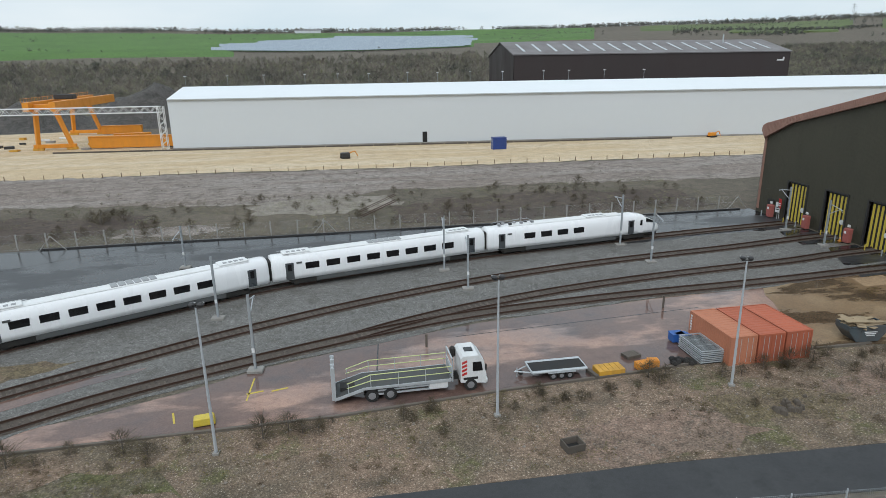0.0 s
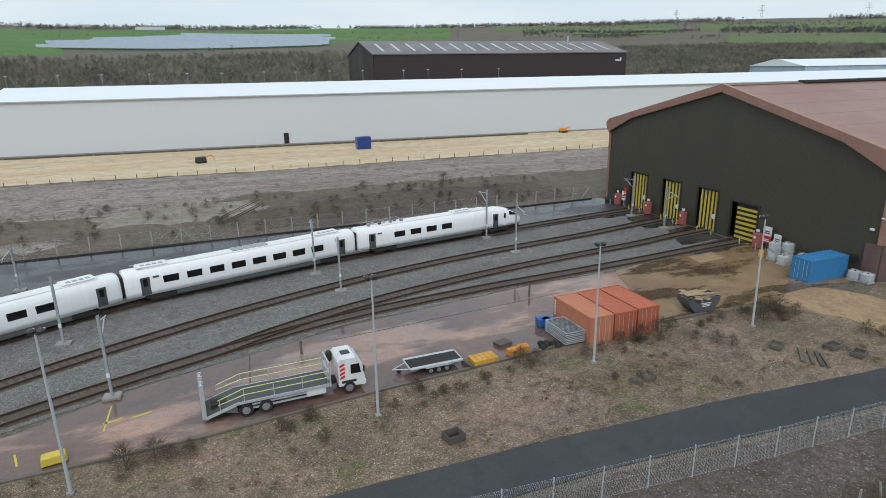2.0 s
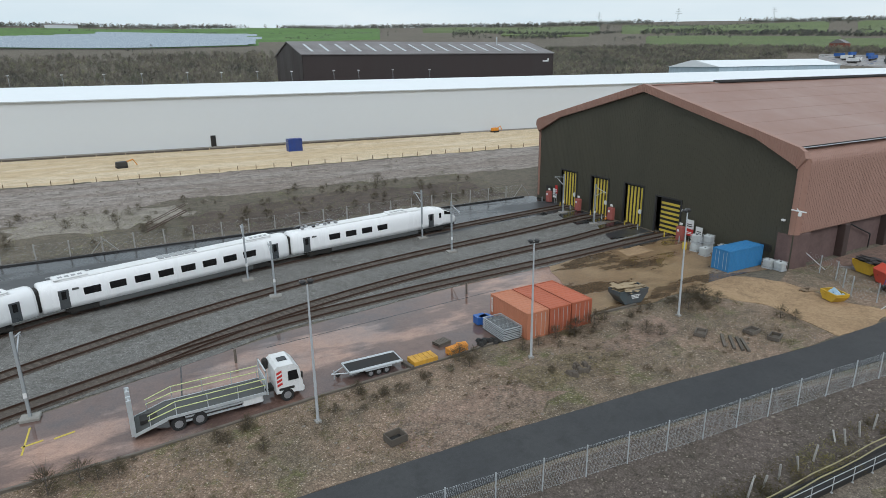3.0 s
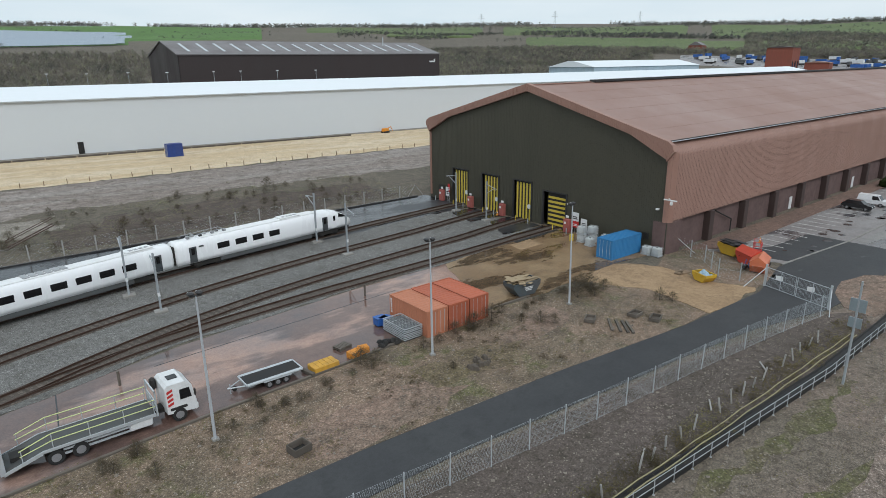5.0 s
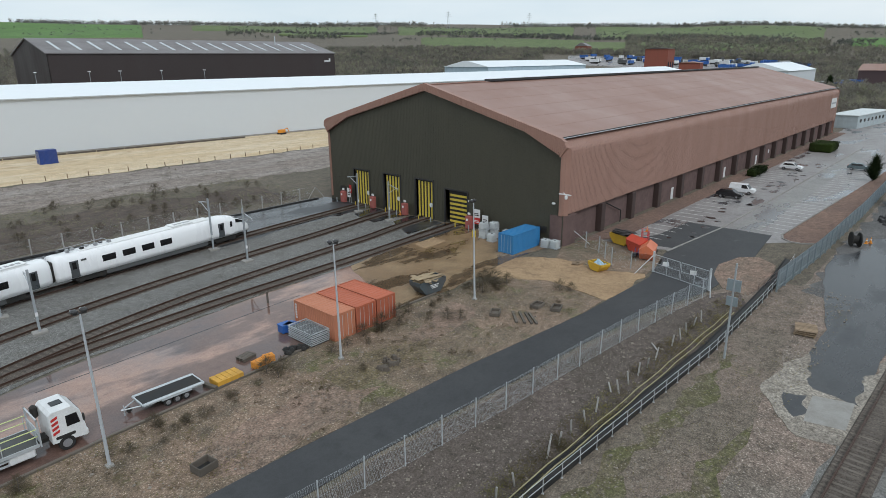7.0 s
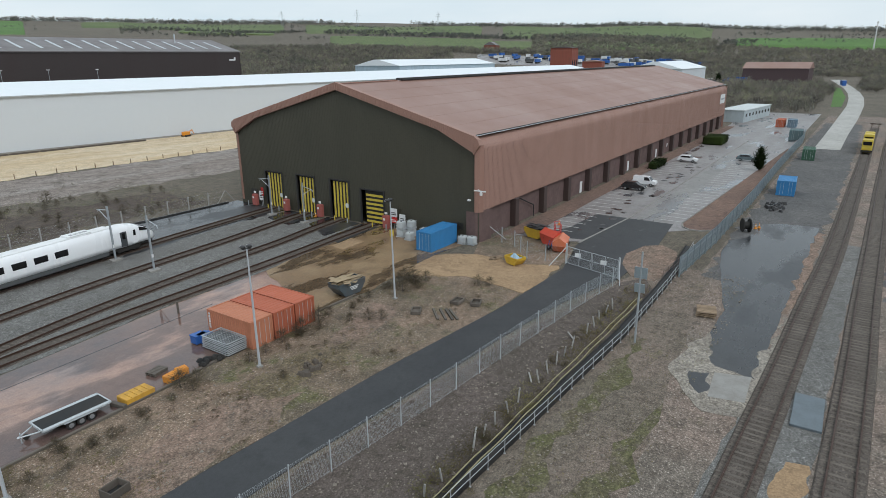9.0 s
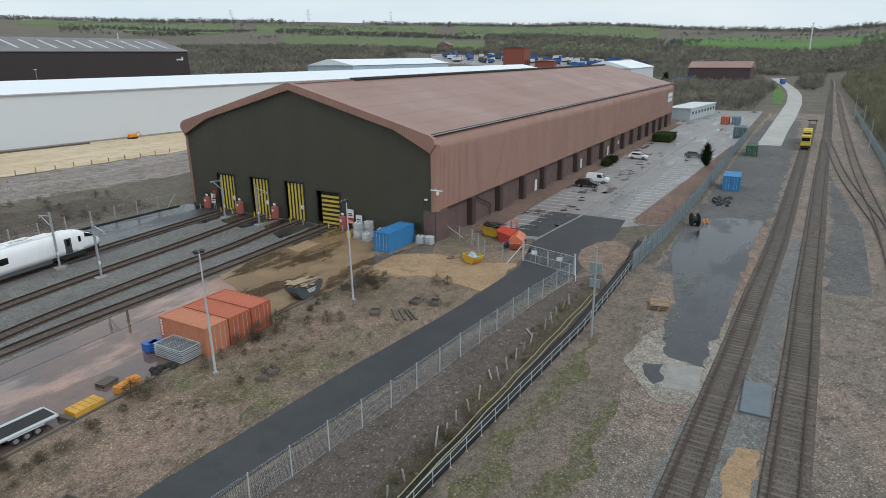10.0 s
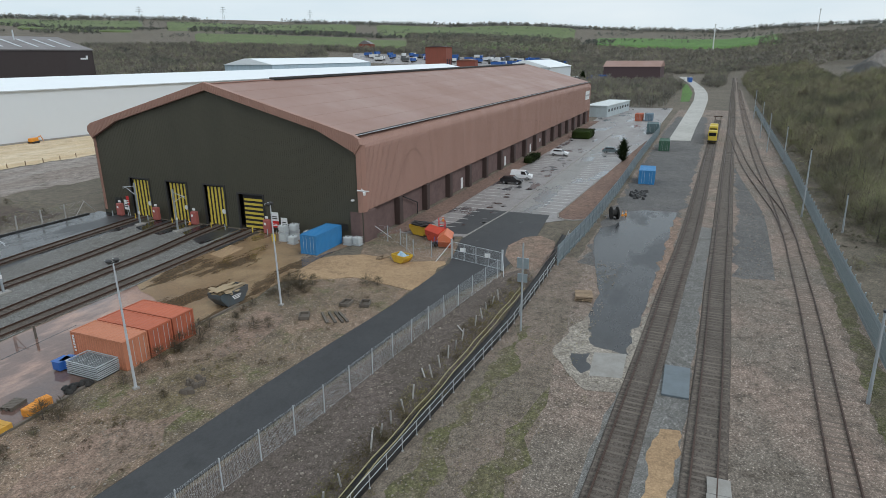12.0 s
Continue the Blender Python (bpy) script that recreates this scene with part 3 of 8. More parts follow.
part("base_wall", Shape().box((SHED_L / 2, 0.75, 2.2), (SHED_L - 0.2, 0.3, 4.4)), M_BRICK, depot, "dark purple brick base wall")
part("base_wall", Shape().box((SHED_L / 2, SHED_W - 0.75, 2.2), (SHED_L - 0.2, 0.3, 4.4)), M_BRICK, depot)
part("corner_pier", Shape().prism([(0.72 - 0.85 * math.cos(radians(w)), 0.6 - 0.9 * math.sin(radians(w))) for w in range(0, 91, 10)] + [(3.0, -0.3), (3.0, 1.0), (-0.13, 1.9)], 0, 4.28), M_BRICK, depot, "rounded brick corner pier")
part("soffit", Shape().box((SHED_L / 2, 0.35, 4.35), (SHED_L - 0.4, 0.7, 0.08)), M_BLACK, depot)
pier_mesh = Shape().box((0, 0, 2.15), (1.15, 1.0, 4.3), bevel=0.06).mesh("pier", M_PIER)
for k in range(16):
    part("pier", pier_mesh, None, depot, at=(10.9 + 10 * k, 0.15, 0))
door_mesh = Shape().box((0, 0, 1.05), (0.95, 0.08, 2.1)).mesh("side_door", M_WHITE)
for x in (38.4, 66, 88, 121):
    part("side_door", door_mesh, None, depot, "pale painted steel side door", at=(x, 0.55, 0.05))
part("rain_pipe", Shape().rod((12.6, 0.2, 3.9), (17.6, 0.2, 1.9), 0.09, 6).rod((17.6, 0.2, 1.9), (17.6, 0.2, 0.0), 0.09, 6), M_BLACK, depot, "slanting dark rain pipe")
for x, z in ((32.5, 2.2), (52.4, 2.0), (53.6, 1.5), (61.0, 2.3), (98, 2.0)):
    part("wall_notice", Shape().box((x, 0.57, z), (0.8, 0.04, 0.9)), M_WHITE, depot, "white notice on the wall")
louvre = Shape()
for k in range(8):
    louvre.box((0, 0, 0.12 * k), (0.06, 1.6, 0.07))
louvre_mesh = louvre.mesh("louvre", M_DARKSTEEL)
for y, z in ((3.2, 1.6), (45.8, 1.9)):
    part("louvre", louvre_mesh, None, depot, at=(-0.1, y, z))
part("depot_sign", Shape().box((163, -0.12, 10.1), (7.5, 0.1, 3.0)), M_WHITE, depot, "white sign board with pale grey bars")
part("sign_bar", Shape().box((163, -0.2, 10.1), (5.4, 0.05, 0.5)), M_GREYPOLE, depot)
for a, b, h, kind in DOORS:
    d = part("door_opening", Shape().box((1.6, (a + b) / 2, h / 2), (0.2, b - a + 1.2, h + 0.6)), M_BLACK, depot, "dark doorway recess")
    fr = Shape().box((0.02, a - 0.12, h / 2), (0.3, 0.24, h)).box((0.02, b + 0.12, h / 2), (0.3, 0.24, h)).box((0.02, (a + b) / 2, h + 0.1), (0.3, b - a + 0.48, 0.2))
    part("door_frame", fr, M_DARKSTEEL, depot)
    dx = 0.55
    if kind == "v":
        dx = 0.2
        leaf = part("folding_door", Shape().box((dx, a + (b - a) * 0.45, h / 2), (0.1, (b - a) * 0.9, h - 0.1)), M_BLACK, depot, "black folding door with upright yellow stripes")
        for k in range(5):
            part("yellow_stripe", Shape().box((dx - 0.07, a + 0.3 + (b - a) * 0.9 * (k + 0.1) / 5, h / 2 - 0.08), (0.04, 0.36, h - 0.3), bevel=0.01), M_YELLOW, leaf)
        part("limit_disc", Shape().rod((dx - 0.14, a + 0.5, 2.3), (dx - 0.1, a + 0.5, 2.3), 0.38, 14), M_WHITE, leaf, "white round speed disc")
    else:
        dx = 0.2
        leaf = part("roller_door", Shape().box((dx, (a + b) / 2 - 0.4, h / 2), (0.1, b - a - 0.8, h - 0.1)), M_BLACK, depot, "black roller door with level yellow stripes")
        for k in range(7):
            part("yellow_stripe", Shape().box((dx - 0.07, (a + b) / 2 - 0.4, 0.45 + k * 0.68), (0.05, b - a - 0.9, 0.34), bevel=0.01), M_YELLOW, leaf)
cc = part("security_camera", Shape().rod((-0.3, -0.1, 7.6), (-0.9, -0.9, 7.4), 0.05).rod((-0.9, -1.6, 7.5), (-0.9, 0.2, 7.5), 0.09).box((-0.95, -0.9, 7.15), (0.35, 0.35, 0.5), bevel=0.08), M_WHITE, depot, "white twin camera on a bracket")
part("floodlight", Shape().box((-0.2, 1.4, 5.9), (0.35, 0.45, 0.25), bevel=0.05), M_WHITE, depot)

# ---- the long white hall and the far brown store ----
M_WHITEHALL = paint("pale_grey_cladding", (0.60, 0.635, 0.66), 0.5, 0.0, 0.1, (0.52, 0.54, 0.55), 0.03, grain=0.05)
M_WHITEROOF = paint("white_roof_sheet", (0.80, 0.84, 0.86), 0.4, 0.0, 0.12, (0.68, 0.71, 0.73), 0.05, grain=0.1)
M_TRANS = paint("clear_rooflight", (0.55, 0.6, 0.62), 0.3)
HALL = math.degrees(math.atan2(-20.5, 192))
hall = thing("white_hall", (-118.5, 167.3, 0), HALL, "very long new pale grey clad hall with white roof", "building")
HL, HW, HE, HR = 470.0, 34.0, 15.4, 18.6
hs = Shape()
for k in range(int(HL / 1.0)):
    hs.box((k + 0.5, 0.1, HE / 2), (0.998, 0.2, HE)) if k % 2 else hs.box((k + 0.5, 0.105, HE / 2), (0.998, 0.2, HE))
part("front_cladding", hs, M_WHITEHALL, hall)
part("end_wall", Shape().prism([(0, 0), (HW, 0), (HW, HE), (HW / 2, HR), (0, HE)], 0, 0.2, "x"), M_WHITEHALL, hall)
part("end_wall", Shape().prism([(0, 0), (HW, 0), (HW, HE), (HW / 2, HR), (0, HE)], HL - 0.2, HL, "x"), M_WHITEHALL, hall)
part("rear_wall", Shape().box((HL / 2, HW, HE / 2), (HL, 0.2, HE)), M_WHITEHALL, hall)
for k in range(40):
    a, b = HL * k / 40 + 0.003, HL * (k + 1) / 40 - 0.003
    for y0, z0, y1, z1 in ((-0.4, HE, HW / 2, HR), (HW + 0.4, HE, HW / 2, HR)):
        part("roof_panel", Shape().add([(a, y0, z0), (b, y0, z0), (b, y1, z1), (a, y1, z1), (a, y0, z0 + 0.12), (b, y0, z0 + 0.12), (b, y1, z1 + 0.12), (a, y1, z1 + 0.12)],
                                       [(3, 2, 1, 0), (4, 5, 6, 7), (0, 1, 5, 4), (1, 2, 6, 5), (2, 3, 7, 6), (3, 0, 4, 7)]), M_WHITEROOF, hall)
part("gutter", Shape().box((HL / 2, -0.5, HE - 0.05), (HL, 0.3, 0.3)), M_GALV, hall)
part("hall_door", Shape().box((79.6, -0.06, 1.9), (1.5, 0.2, 3.8)), M_BLACK, hall, "dark open doorway")
part("plinth", Shape().box((HL / 2, -0.15, 0.25), (HL, 0.4, 0.5)), M_CONC, hall)

M_STORE = paint("dark_brown_store_cladding", (0.038, 0.027, 0.026), 0.55, 0, 0.3, (0.06, 0.042, 0.04), 0.1)
M_STOREROOF = paint("grey_brown_roof", (0.17, 0.155, 0.155), 0.5, 0, 0.3, (0.12, 0.11, 0.11), 0.1)
store = thing("brown_store", (22, 264, 0), -1.5, "tall dark brown storage shed with slotted grey roof", "building")
SL, SW, SE, SR = 150.0, 52.0, 28.2, 35.0
part("front_cladding", Shape().prism([(0, 0), (SL, 0), (SL, SE), (0, SE)], 0, 0.3, "y"), M_STORE, store)
for x in (0, SL - 0.3):
    part("end_wall", Shape().prism([(0, 0), (SW, 0), (SW, SE), (SW / 2, SR), (0, SE)], x, x + 0.3, "x"), M_STORE, store)
part("rear_wall", Shape().box((SL / 2, SW, SE / 2), (SL, 0.3, SE)), M_STORE, store)
for y0, y1 in ((-0.5, SW / 2), (SW + 0.5, SW / 2)):
    part("roof", Shape().add([(-0.6, y0, SE), (SL + 0.6, y0, SE), (SL + 0.6, y1, SR), (-0.6, y1, SR), (-0.6, y0, SE + 0.5), (SL + 0.6, y0, SE + 0.5), (SL + 0.6, y1, SR + 0.4), (-0.6, y1, SR + 0.4)],
                             [(3, 2, 1, 0), (4, 5, 6, 7), (0, 1, 5, 4), (1, 2, 6, 5), (2, 3, 7, 6), (3, 0, 4, 7)]), M_STOREROOF, store)
light_mesh = Shape().add([(0, 5, 0), (1.3, 5, 0), (1.3, 21, 0), (0, 21, 0), (0, 5, 0.1), (1.3, 5, 0.1), (1.3, 21, 0.1), (0, 21, 0.1)], [(3, 2, 1, 0), (4, 5, 6, 7), (0, 1, 5, 4), (1, 2, 6, 5), (2, 3, 7, 6), (3, 0, 4, 7)]).mesh("rooflight", M_TRANS)
for k in range(17):
    o = part("rooflight", light_mesh, None, store)
    o.matrix_basis = pose(6 + k * 8.4, -0.5, SE + 0.58, math.degrees(math.atan2(SR - SE - 0.1, SW / 2 + 0.5)), 0, 0)
part("flue", Shape().rod((122, 18, SE), (122, 18, SR + 3), 0.35, 8), M_GALV, store)
part("logo_shape", Shape().box((144.5, -0.2, SE - 4), (4.0, 0.1, 0.8)).box((146.2, -0.2, SE - 3.2), (1.0, 0.1, 1.4)), M_WHITE, store, "white logo shape")


# ---- railway tracks ----
M_RAIL = paint("rusty_rail_steel", (0.075, 0.042, 0.03), 0.5, 0.3, 0.4, (0.05, 0.032, 0.024), 2.0, streak=False)
M_SLEEPER = paint("weathered_concrete_sleeper", (0.135, 0.115, 0.097), 0.95, dirt=0.6, streak=False, vary=0.2, bump=0.02)
M_SLEEPER_PALE = paint("dusty_brown_sleeper", (0.17, 0.135, 0.112), 0.95, dirt=0.6, streak=False, vary=0.15, bump=0.02)
M_TIMBER_SLP = paint("dark_timber_sleeper", (0.08, 0.064, 0.052), 0.95, dirt=0.5, streak=False, vary=0.25, bump=0.02)
RAIL_PROFILE = [(-0.07, 0.0), (0.07, 0.0), (0.065, 0.025), (0.012, 0.045), (0.012, 0.115), (0.036, 0.125), (0.036, 0.16), (-0.036, 0.16), (-0.036, 0.125), (-0.012, 0.115), (-0.012, 0.045), (-0.065, 0.025)]


def track(pts, z, sleepers, mat, label, count=0, first=0.0, slp=0.1, bed=2.0, bed_mat=None):
    """A pair of rails on sleepers along a plan line; count sleepers from first metres on are single parts."""
    path = curve_points(pts, 1.5)
    t = thing("railway_track", (0, 0, 0), 0, label, "railway track", "railway tracks")
    for off in (-0.753, 0.753):
        line = []
        for i, p in enumerate(path):
            d = (path[min(i + 1, len(path) - 1)] - path[max(i - 1, 0)]).normalized()
            line.append((p.x - d.y * off, p.y + d.x * off, z))
        part("rail", Shape().sweep(line, RAIL_PROFILE), M_RAIL, t)
    if bed:
        part("track_bed", Shape().sweep([(p.x, p.y, 0) for p in path], [(-bed, z - 0.16), (-min(1.45, bed - 0.1), z - 0.03), (min(1.45, bed - 0.1), z - 0.03), (bed, z - 0.16), (bed, -0.2), (-bed, -0.2)]), bed_mat or M_BALLAST_DARK, t, kind="stuff")
    wide = 2.4 if bed > 1.1 else 1.9
    one = Shape().box((0, 0, 0), (0.24, wide, 0.2), bevel=0.03).mesh("sleeper", mat)
    rest, run, nxt, made = Shape(), 0.0, 0.0, 0
    for a, b in zip(path, path[1:]):
        d = b - a
        while nxt < run + d.length:
            p = a + d * ((nxt - run) / d.length)
            ang = math.degrees(math.atan2(d.y, d.x)) + 90 - 90
            if nxt >= first and made < count:
                o = part("sleeper", one, None, t)
                o.matrix_basis = pose(p.x, p.y, z - slp + random.uniform(-0.012, 0.012), 0, 0, ang + random.uniform(-1, 1))
                made += 1
            elif sleepers:
                rest.box((p.x, p.y, z - slp + random.uniform(-0.012, 0.012)), (0.24, wide, 0.2), ang)
            nxt += 0.66
        run += d.length
    if rest.v:
        part("sleeper_run", rest, mat, t, kind="stuff")
    return t


TRACK_A = [(-130, 0), (-112, 10.3), (-101.7, 16.2), (-96.4, 18.9), (-88.3, 23.0), (-78, 27.75), (-68.8, 30.9), (-55.7, 33.65), (-47.5, 35.05), (-39.2, 36.2), (-25.4, 38.0), (-15.8, 39.1), (-3, 40.2), (3, 40.5)]
TRACK_B = [(-130, -10.5), (-112, -0.8), (-97.2, 7.3), (-90.0, 11.1), (-81.3, 15.5), (-70.6, 20.0), (-64.3, 22.2), (-57.6, 24.2), (-50.4, 26.0), (-42.6, 27.5), (-34.4, 28.7), (-26.0, 29.6), (-17.2, 30.5), (-5.3, 32.2), (3, 32.9)]
TRACK_C = [(-72, 11.45), (-68.5, 12.75), (-65.2, 14.3), (-59.1, 16.6), (-52.6, 18.4), (-45.5, 20.0), (-38.1, 21.2), (-30.5, 22.1), (-22.5, 22.8), (-14.4, 23.4), (-6.5, 24.6), (3, 25.4)]
TRACK_D = [(-130, -15.5), (-112, -6.6), (-94.8, 2.2), (-88.4, 5.4), (-80.3, 8.6), (-70.8, 11.8), (-65.3, 13.4), (-59.5, 14.8), (-53.4, 15.7), (-47.0, 16.3), (-40.3, 16.8), (-33.6, 17.0), (-26.6, 17.2), (-19.2, 17.5), (-8.6, 18.2), (3, 18.7)]
track(TRACK_A, 0.16, True, M_TIMBER_SLP, "rusty siding track holding the white train", slp=0.12, bed=1.05)
track(TRACK_B, 0.16, True, M_TIMBER_SLP, "rusty siding track in dark stained ballast", slp=0.12, bed=1.05)
track(TRACK_C, 0.165, True, M_TIMBER_SLP, "rusty siding track that meets its neighbour", slp=0.12, bed=1.05)
track(TRACK_D, 0.17, True, M_TIMBER_SLP, "rusty siding track along the concrete yard", slp=0.12, bed=1.05)
TRACK_E = [(-150, -34.5), (-60, -37.6), (-35.1, -38.6), (-16.8, -39.4), (-0.9, -40.0), (25.2, -41.1), (84.3, -42.5), (126.3, -43.4), (190, -45)]
TRACK_F = [(-150, -40), (-60, -43), (-33, -43.8), (-14.9, -44.3), (0.8, -44.6), (26.8, -45.3), (77.9, -46.6), (176.7, -49.4), (330, -53), (490, -57.3), (640, -60)]
TRACK_G = [(-150, -46), (-60, -50.2), (-29.8, -51.6), (-11.6, -52.5), (4.2, -53.1), (37.3, -53.9), (97, -53.4), (200, -54.6), (330, -57), (490, -60.7), (640, -64)]
TRACK_H = [(22, -53.7), (37.3, -53.5), (54.8, -52.2), (87, -50.2), (142, -48.8), (165, -49.2)]
track(TRACK_E, 0.2, True, M_SLEEPER, "running track half filled with grey ballast", 110, 92, 0.115, 1.3, M_BALLAST_DARK)
track(TRACK_F, 0.22, True, M_SLEEPER, "running track on weathered concrete sleepers", 130, 92, 0.105, 1.35, M_BALLAST_DARK)
track(TRACK_G, 0.2, True, M_SLEEPER_PALE, "curving running track on brown ballast", 130, 92, 0.115, 2.6, M_BALLAST_BROWN)
track(TRACK_H, 0.21, True, M_SLEEPER_PALE, "crossover track between running lines", 0, 0, 0.115, 2.2, M_BALLAST_BROWN)

# ---- the white train ----
M_TRAIN = paint("white_train_paint", (0.84, 0.85, 0.86), 0.25, 0.0, 0.1, (0.68, 0.68, 0.66), 0.4, grain=0.1)
M_TRAINROOF = paint("white_train_roof", (0.80, 0.81, 0.81), 0.5, 0.0, 0.35, (0.58, 0.58, 0.56), 0.6, grain=0.25)
M_SKIRT = paint("dark_grey_skirt", (0.085, 0.09, 0.092), 0.5)
M_GLASS = paint("dark_train_glass", (0.008, 0.009, 0.011), 0.08, dirt=0.1)
M_DOORGREY = paint("slate_train_door", (0.06, 0.068, 0.075), 0.35)
M_GRILLE = paint("grey_grille", (0.38, 0.39, 0.40), 0.5, 0.3)
M_UNDER = paint("black_underframe", (0.02, 0.019, 0.018), 0.8)


def body_ring(x, wide=1.0, top=1.0, low=0.0):
    half = [(1.30, 0.95 + low), (1.37, 1.5), (1.37, 2.3), (1.28, 3.0), (1.08, 3.45), (0.75, 3.66), (0.3, 3.76)]
    pts = [(y * wide, 0.95 + low + (z - 0.95 - low) * top) for y, z in half]
    return [(x, y, z) for y, z in pts] + [(x, -y, z) for y, z in reversed(pts)]


def car_body(length, nose):
    """A coach shell, drawn in along its length; the cab end tapers."""
    s = Shape()
    L = length / 2
    xs = [(-L + 0.05, 0.93, 0.98, 0), (-L + 0.35, 1.0, 1.0, 0)]
    if nose:
        xs += [(L - 6.2, 1.0, 1.0, 0), (L - 4.6, 1.0, 0.99, 0), (L - 3.4, 0.98, 0.93, 0), (L - 2.3, 0.94, 0.80, 0), (L - 1.2, 0.84, 0.60, 0.0), (L - 0.45, 0.66, 0.40, 0.0), (L, 0.40, 0.26, 0.0)]
    else:
        xs += [(L - 0.35, 1.0, 1.0, 0), (L - 0.05, 0.93, 0.98, 0)]
    rings = [body_ring(*q) for q in xs]
    n = len(rings[0])
    for r in rings:
        s.v.extend(r)
    for i in range(len(rings) - 1):
        s.f.extend([(i * n + j, i * n + (j + 1) % n, (i + 1) * n + (j + 1) % n, (i + 1) * n + j) for j in range(n)])
    s.f.extend([tuple(range(n - 1, -1, -1)), tuple(range((len(rings) - 1) * n, len(rings) * n))])
    return s


def coach(a, b, nose=False, windows=7, first=3.9, pitch=2.55, clutter=False):
    """A coach from plan point a to plan point b; the cab, if any, is at b."""
    a, b = Vector(a), Vector(b)
    length = (b - a).length
    mid, ang = (a + b) / 2, math.degrees(math.atan2(b.y - a.y, b.x - a.x))
    t = thing("train_coach", (mid.x, mid.y, 0.30), ang, "white driving coach with a sloping streamlined nose" if nose else "white passenger coach standing on the siding", "train coach", "coaches of the train")
    L = length / 2
    part("body", car_body(length, nose), M_TRAIN, t, "glossy white body shell", smooth=True)
    roof_len = length - (9 if nose else 3)
    rx = -1.5 if nose else 0
    part("roof_fairing", Shape().box((rx, 0, 3.74), (roof_len * 0.98, 1.5, 0.2), taper=0.97, bevel=0.08), M_TRAINROOF, t)
    grille = Shape()
    for k in range(6):
        grille.box((-1.6 + k * 0.72, 0.0, 3.87), (0.6, 1.35, 0.1), bevel=0.02)
    if not nose:
        part("roof_grille", grille, M_GRILLE, t, "grey roof grilles")
    for ex in ((-L + 3.0, L - 3.6) if not nose else (L - 10.5,)):
        unit = part("roof_unit", Shape().box((ex, 0, 3.9), (3.2, 1.5, 0.22), bevel=0.08), M_TRAINROOF, t)
        for k in range(4):
            part("vent", Shape().box((ex - 0.9 + k * 0.6, -0.35, 4.02), (0.4, 0.5, 0.04)), M_GRILLE, unit)
    if clutter:
        for k in range(8):
            part("roof_gear", Shape().box((-L + 1.2 + 0.8 * k, 0.25 * (-1) ** k, 3.96), (0.35, 0.5, 0.34 if k % 2 else 0.2), bevel=0.04), M_GRILLE if k % 3 else M_DARKSTEEL, t)
        part("pantograph", Shape().rod((-L + 1.5, 0.6, 4.1), (-L + 6.5, 0.6, 4.25), 0.04).rod((-L + 1.5, -0.6, 4.1), (-L + 6.5, -0.6, 4.25), 0.04).rod((-L + 6.5, -0.9, 4.25), (-L + 6.5, 0.9, 4.25), 0.04), M_GRILLE, t)
    else:
        part("roof_pipe", Shape().rod((-L + 1.0, 0.5, 3.98), (-L + 5.0, 0.5, 3.98), 0.05), M_GRILLE, t)
    for side in (-1, 1):
        skirt = Shape().box((-1.0 if nose else 0, side * 1.22, 0.72), (length - (13 if nose else 10), 0.12, 0.62), bevel=0.03)
        part("skirt", skirt, M_SKIRT, t)
        for k in range(windows):
            x = -L + first + k * pitch
            w = part("window", Shape().box((x, side * 1.345, 2.38), (1.62, 0.08, 0.78), bevel=0.038), M_GLASS, t, "dark tinted window")
        for dxx in (-L + 2.0, (L - 5.2) if nose else (L - 2.0)):
            dr = part("door", Shape().box((dxx, side * 1.35, 1.98), (0.95, 0.07, 1.95), bevel=0.03), M_DOORGREY, t, "dark slate sliding door")
            part("door_window", Shape().box((dxx, side * 1.385, 2.4), (0.42, 0.04, 0.8)), M_GLASS, dr)
        part("destination_panel", Shape().box((-L + 3.1, side * 1.345, 2.85), (0.6, 0.06, 0.2)), M_SKIRT, t)
        if nose:
            part("cab_door", Shape().box((L - 3.55, side * 1.315, 1.95), (0.75, 0.06, 1.7), bevel=0.03), M_TRAIN, t)
            part("cab_door_window", Shape().box((L - 3.55, side * 1.35, 2.5), (0.36, 0.05, 0.75), bevel=0.02), M_GLASS, t)
            g = Shape().add([(L - 2.75, side * 1.24, 2.55), (L - 1.35, side * 1.15, 2.35), (L - 1.5, side * 1.02, 2.62), (L - 2.6, side * 1.05, 3.05),
                             (L - 2.75, side * 1.30, 2.55), (L - 1.35, side * 1.20, 2.35), (L - 1.5, side * 1.07, 2.62), (L - 2.6, side * 1.13, 3.05)], [(0, 1, 2, 3), (4, 5, 6, 7), (0, 1, 5, 4), (1, 2, 6, 5), (2, 3, 7, 6), (3, 0, 4, 7)])
            part("cab_side_window", g, M_GLASS, t)
    if nose:
        part("windscreen", Shape().add([(L - 2.75, 0.85, 3.22), (L - 2.75, -0.85, 3.22), (L - 1.3, -0.72, 2.58), (L - 1.3, 0.72, 2.58), (L - 2.75, 0.85, 3.32), (L - 2.75, -0.85, 3.32), (L - 1.3, -0.72, 2.7), (L - 1.3, 0.72, 2.7)],
                                        [(3, 2, 1, 0), (4, 5, 6, 7), (0, 1, 5, 4), (1, 2, 6, 5), (2, 3, 7, 6), (3, 0, 4, 7)]), M_GLASS, t, "sloping dark windscreen")
        part("valance", Shape().box((L - 1.9, 0, 0.72), (2.6, 2.0, 0.5), bevel=0.15), M_UNDER, t)
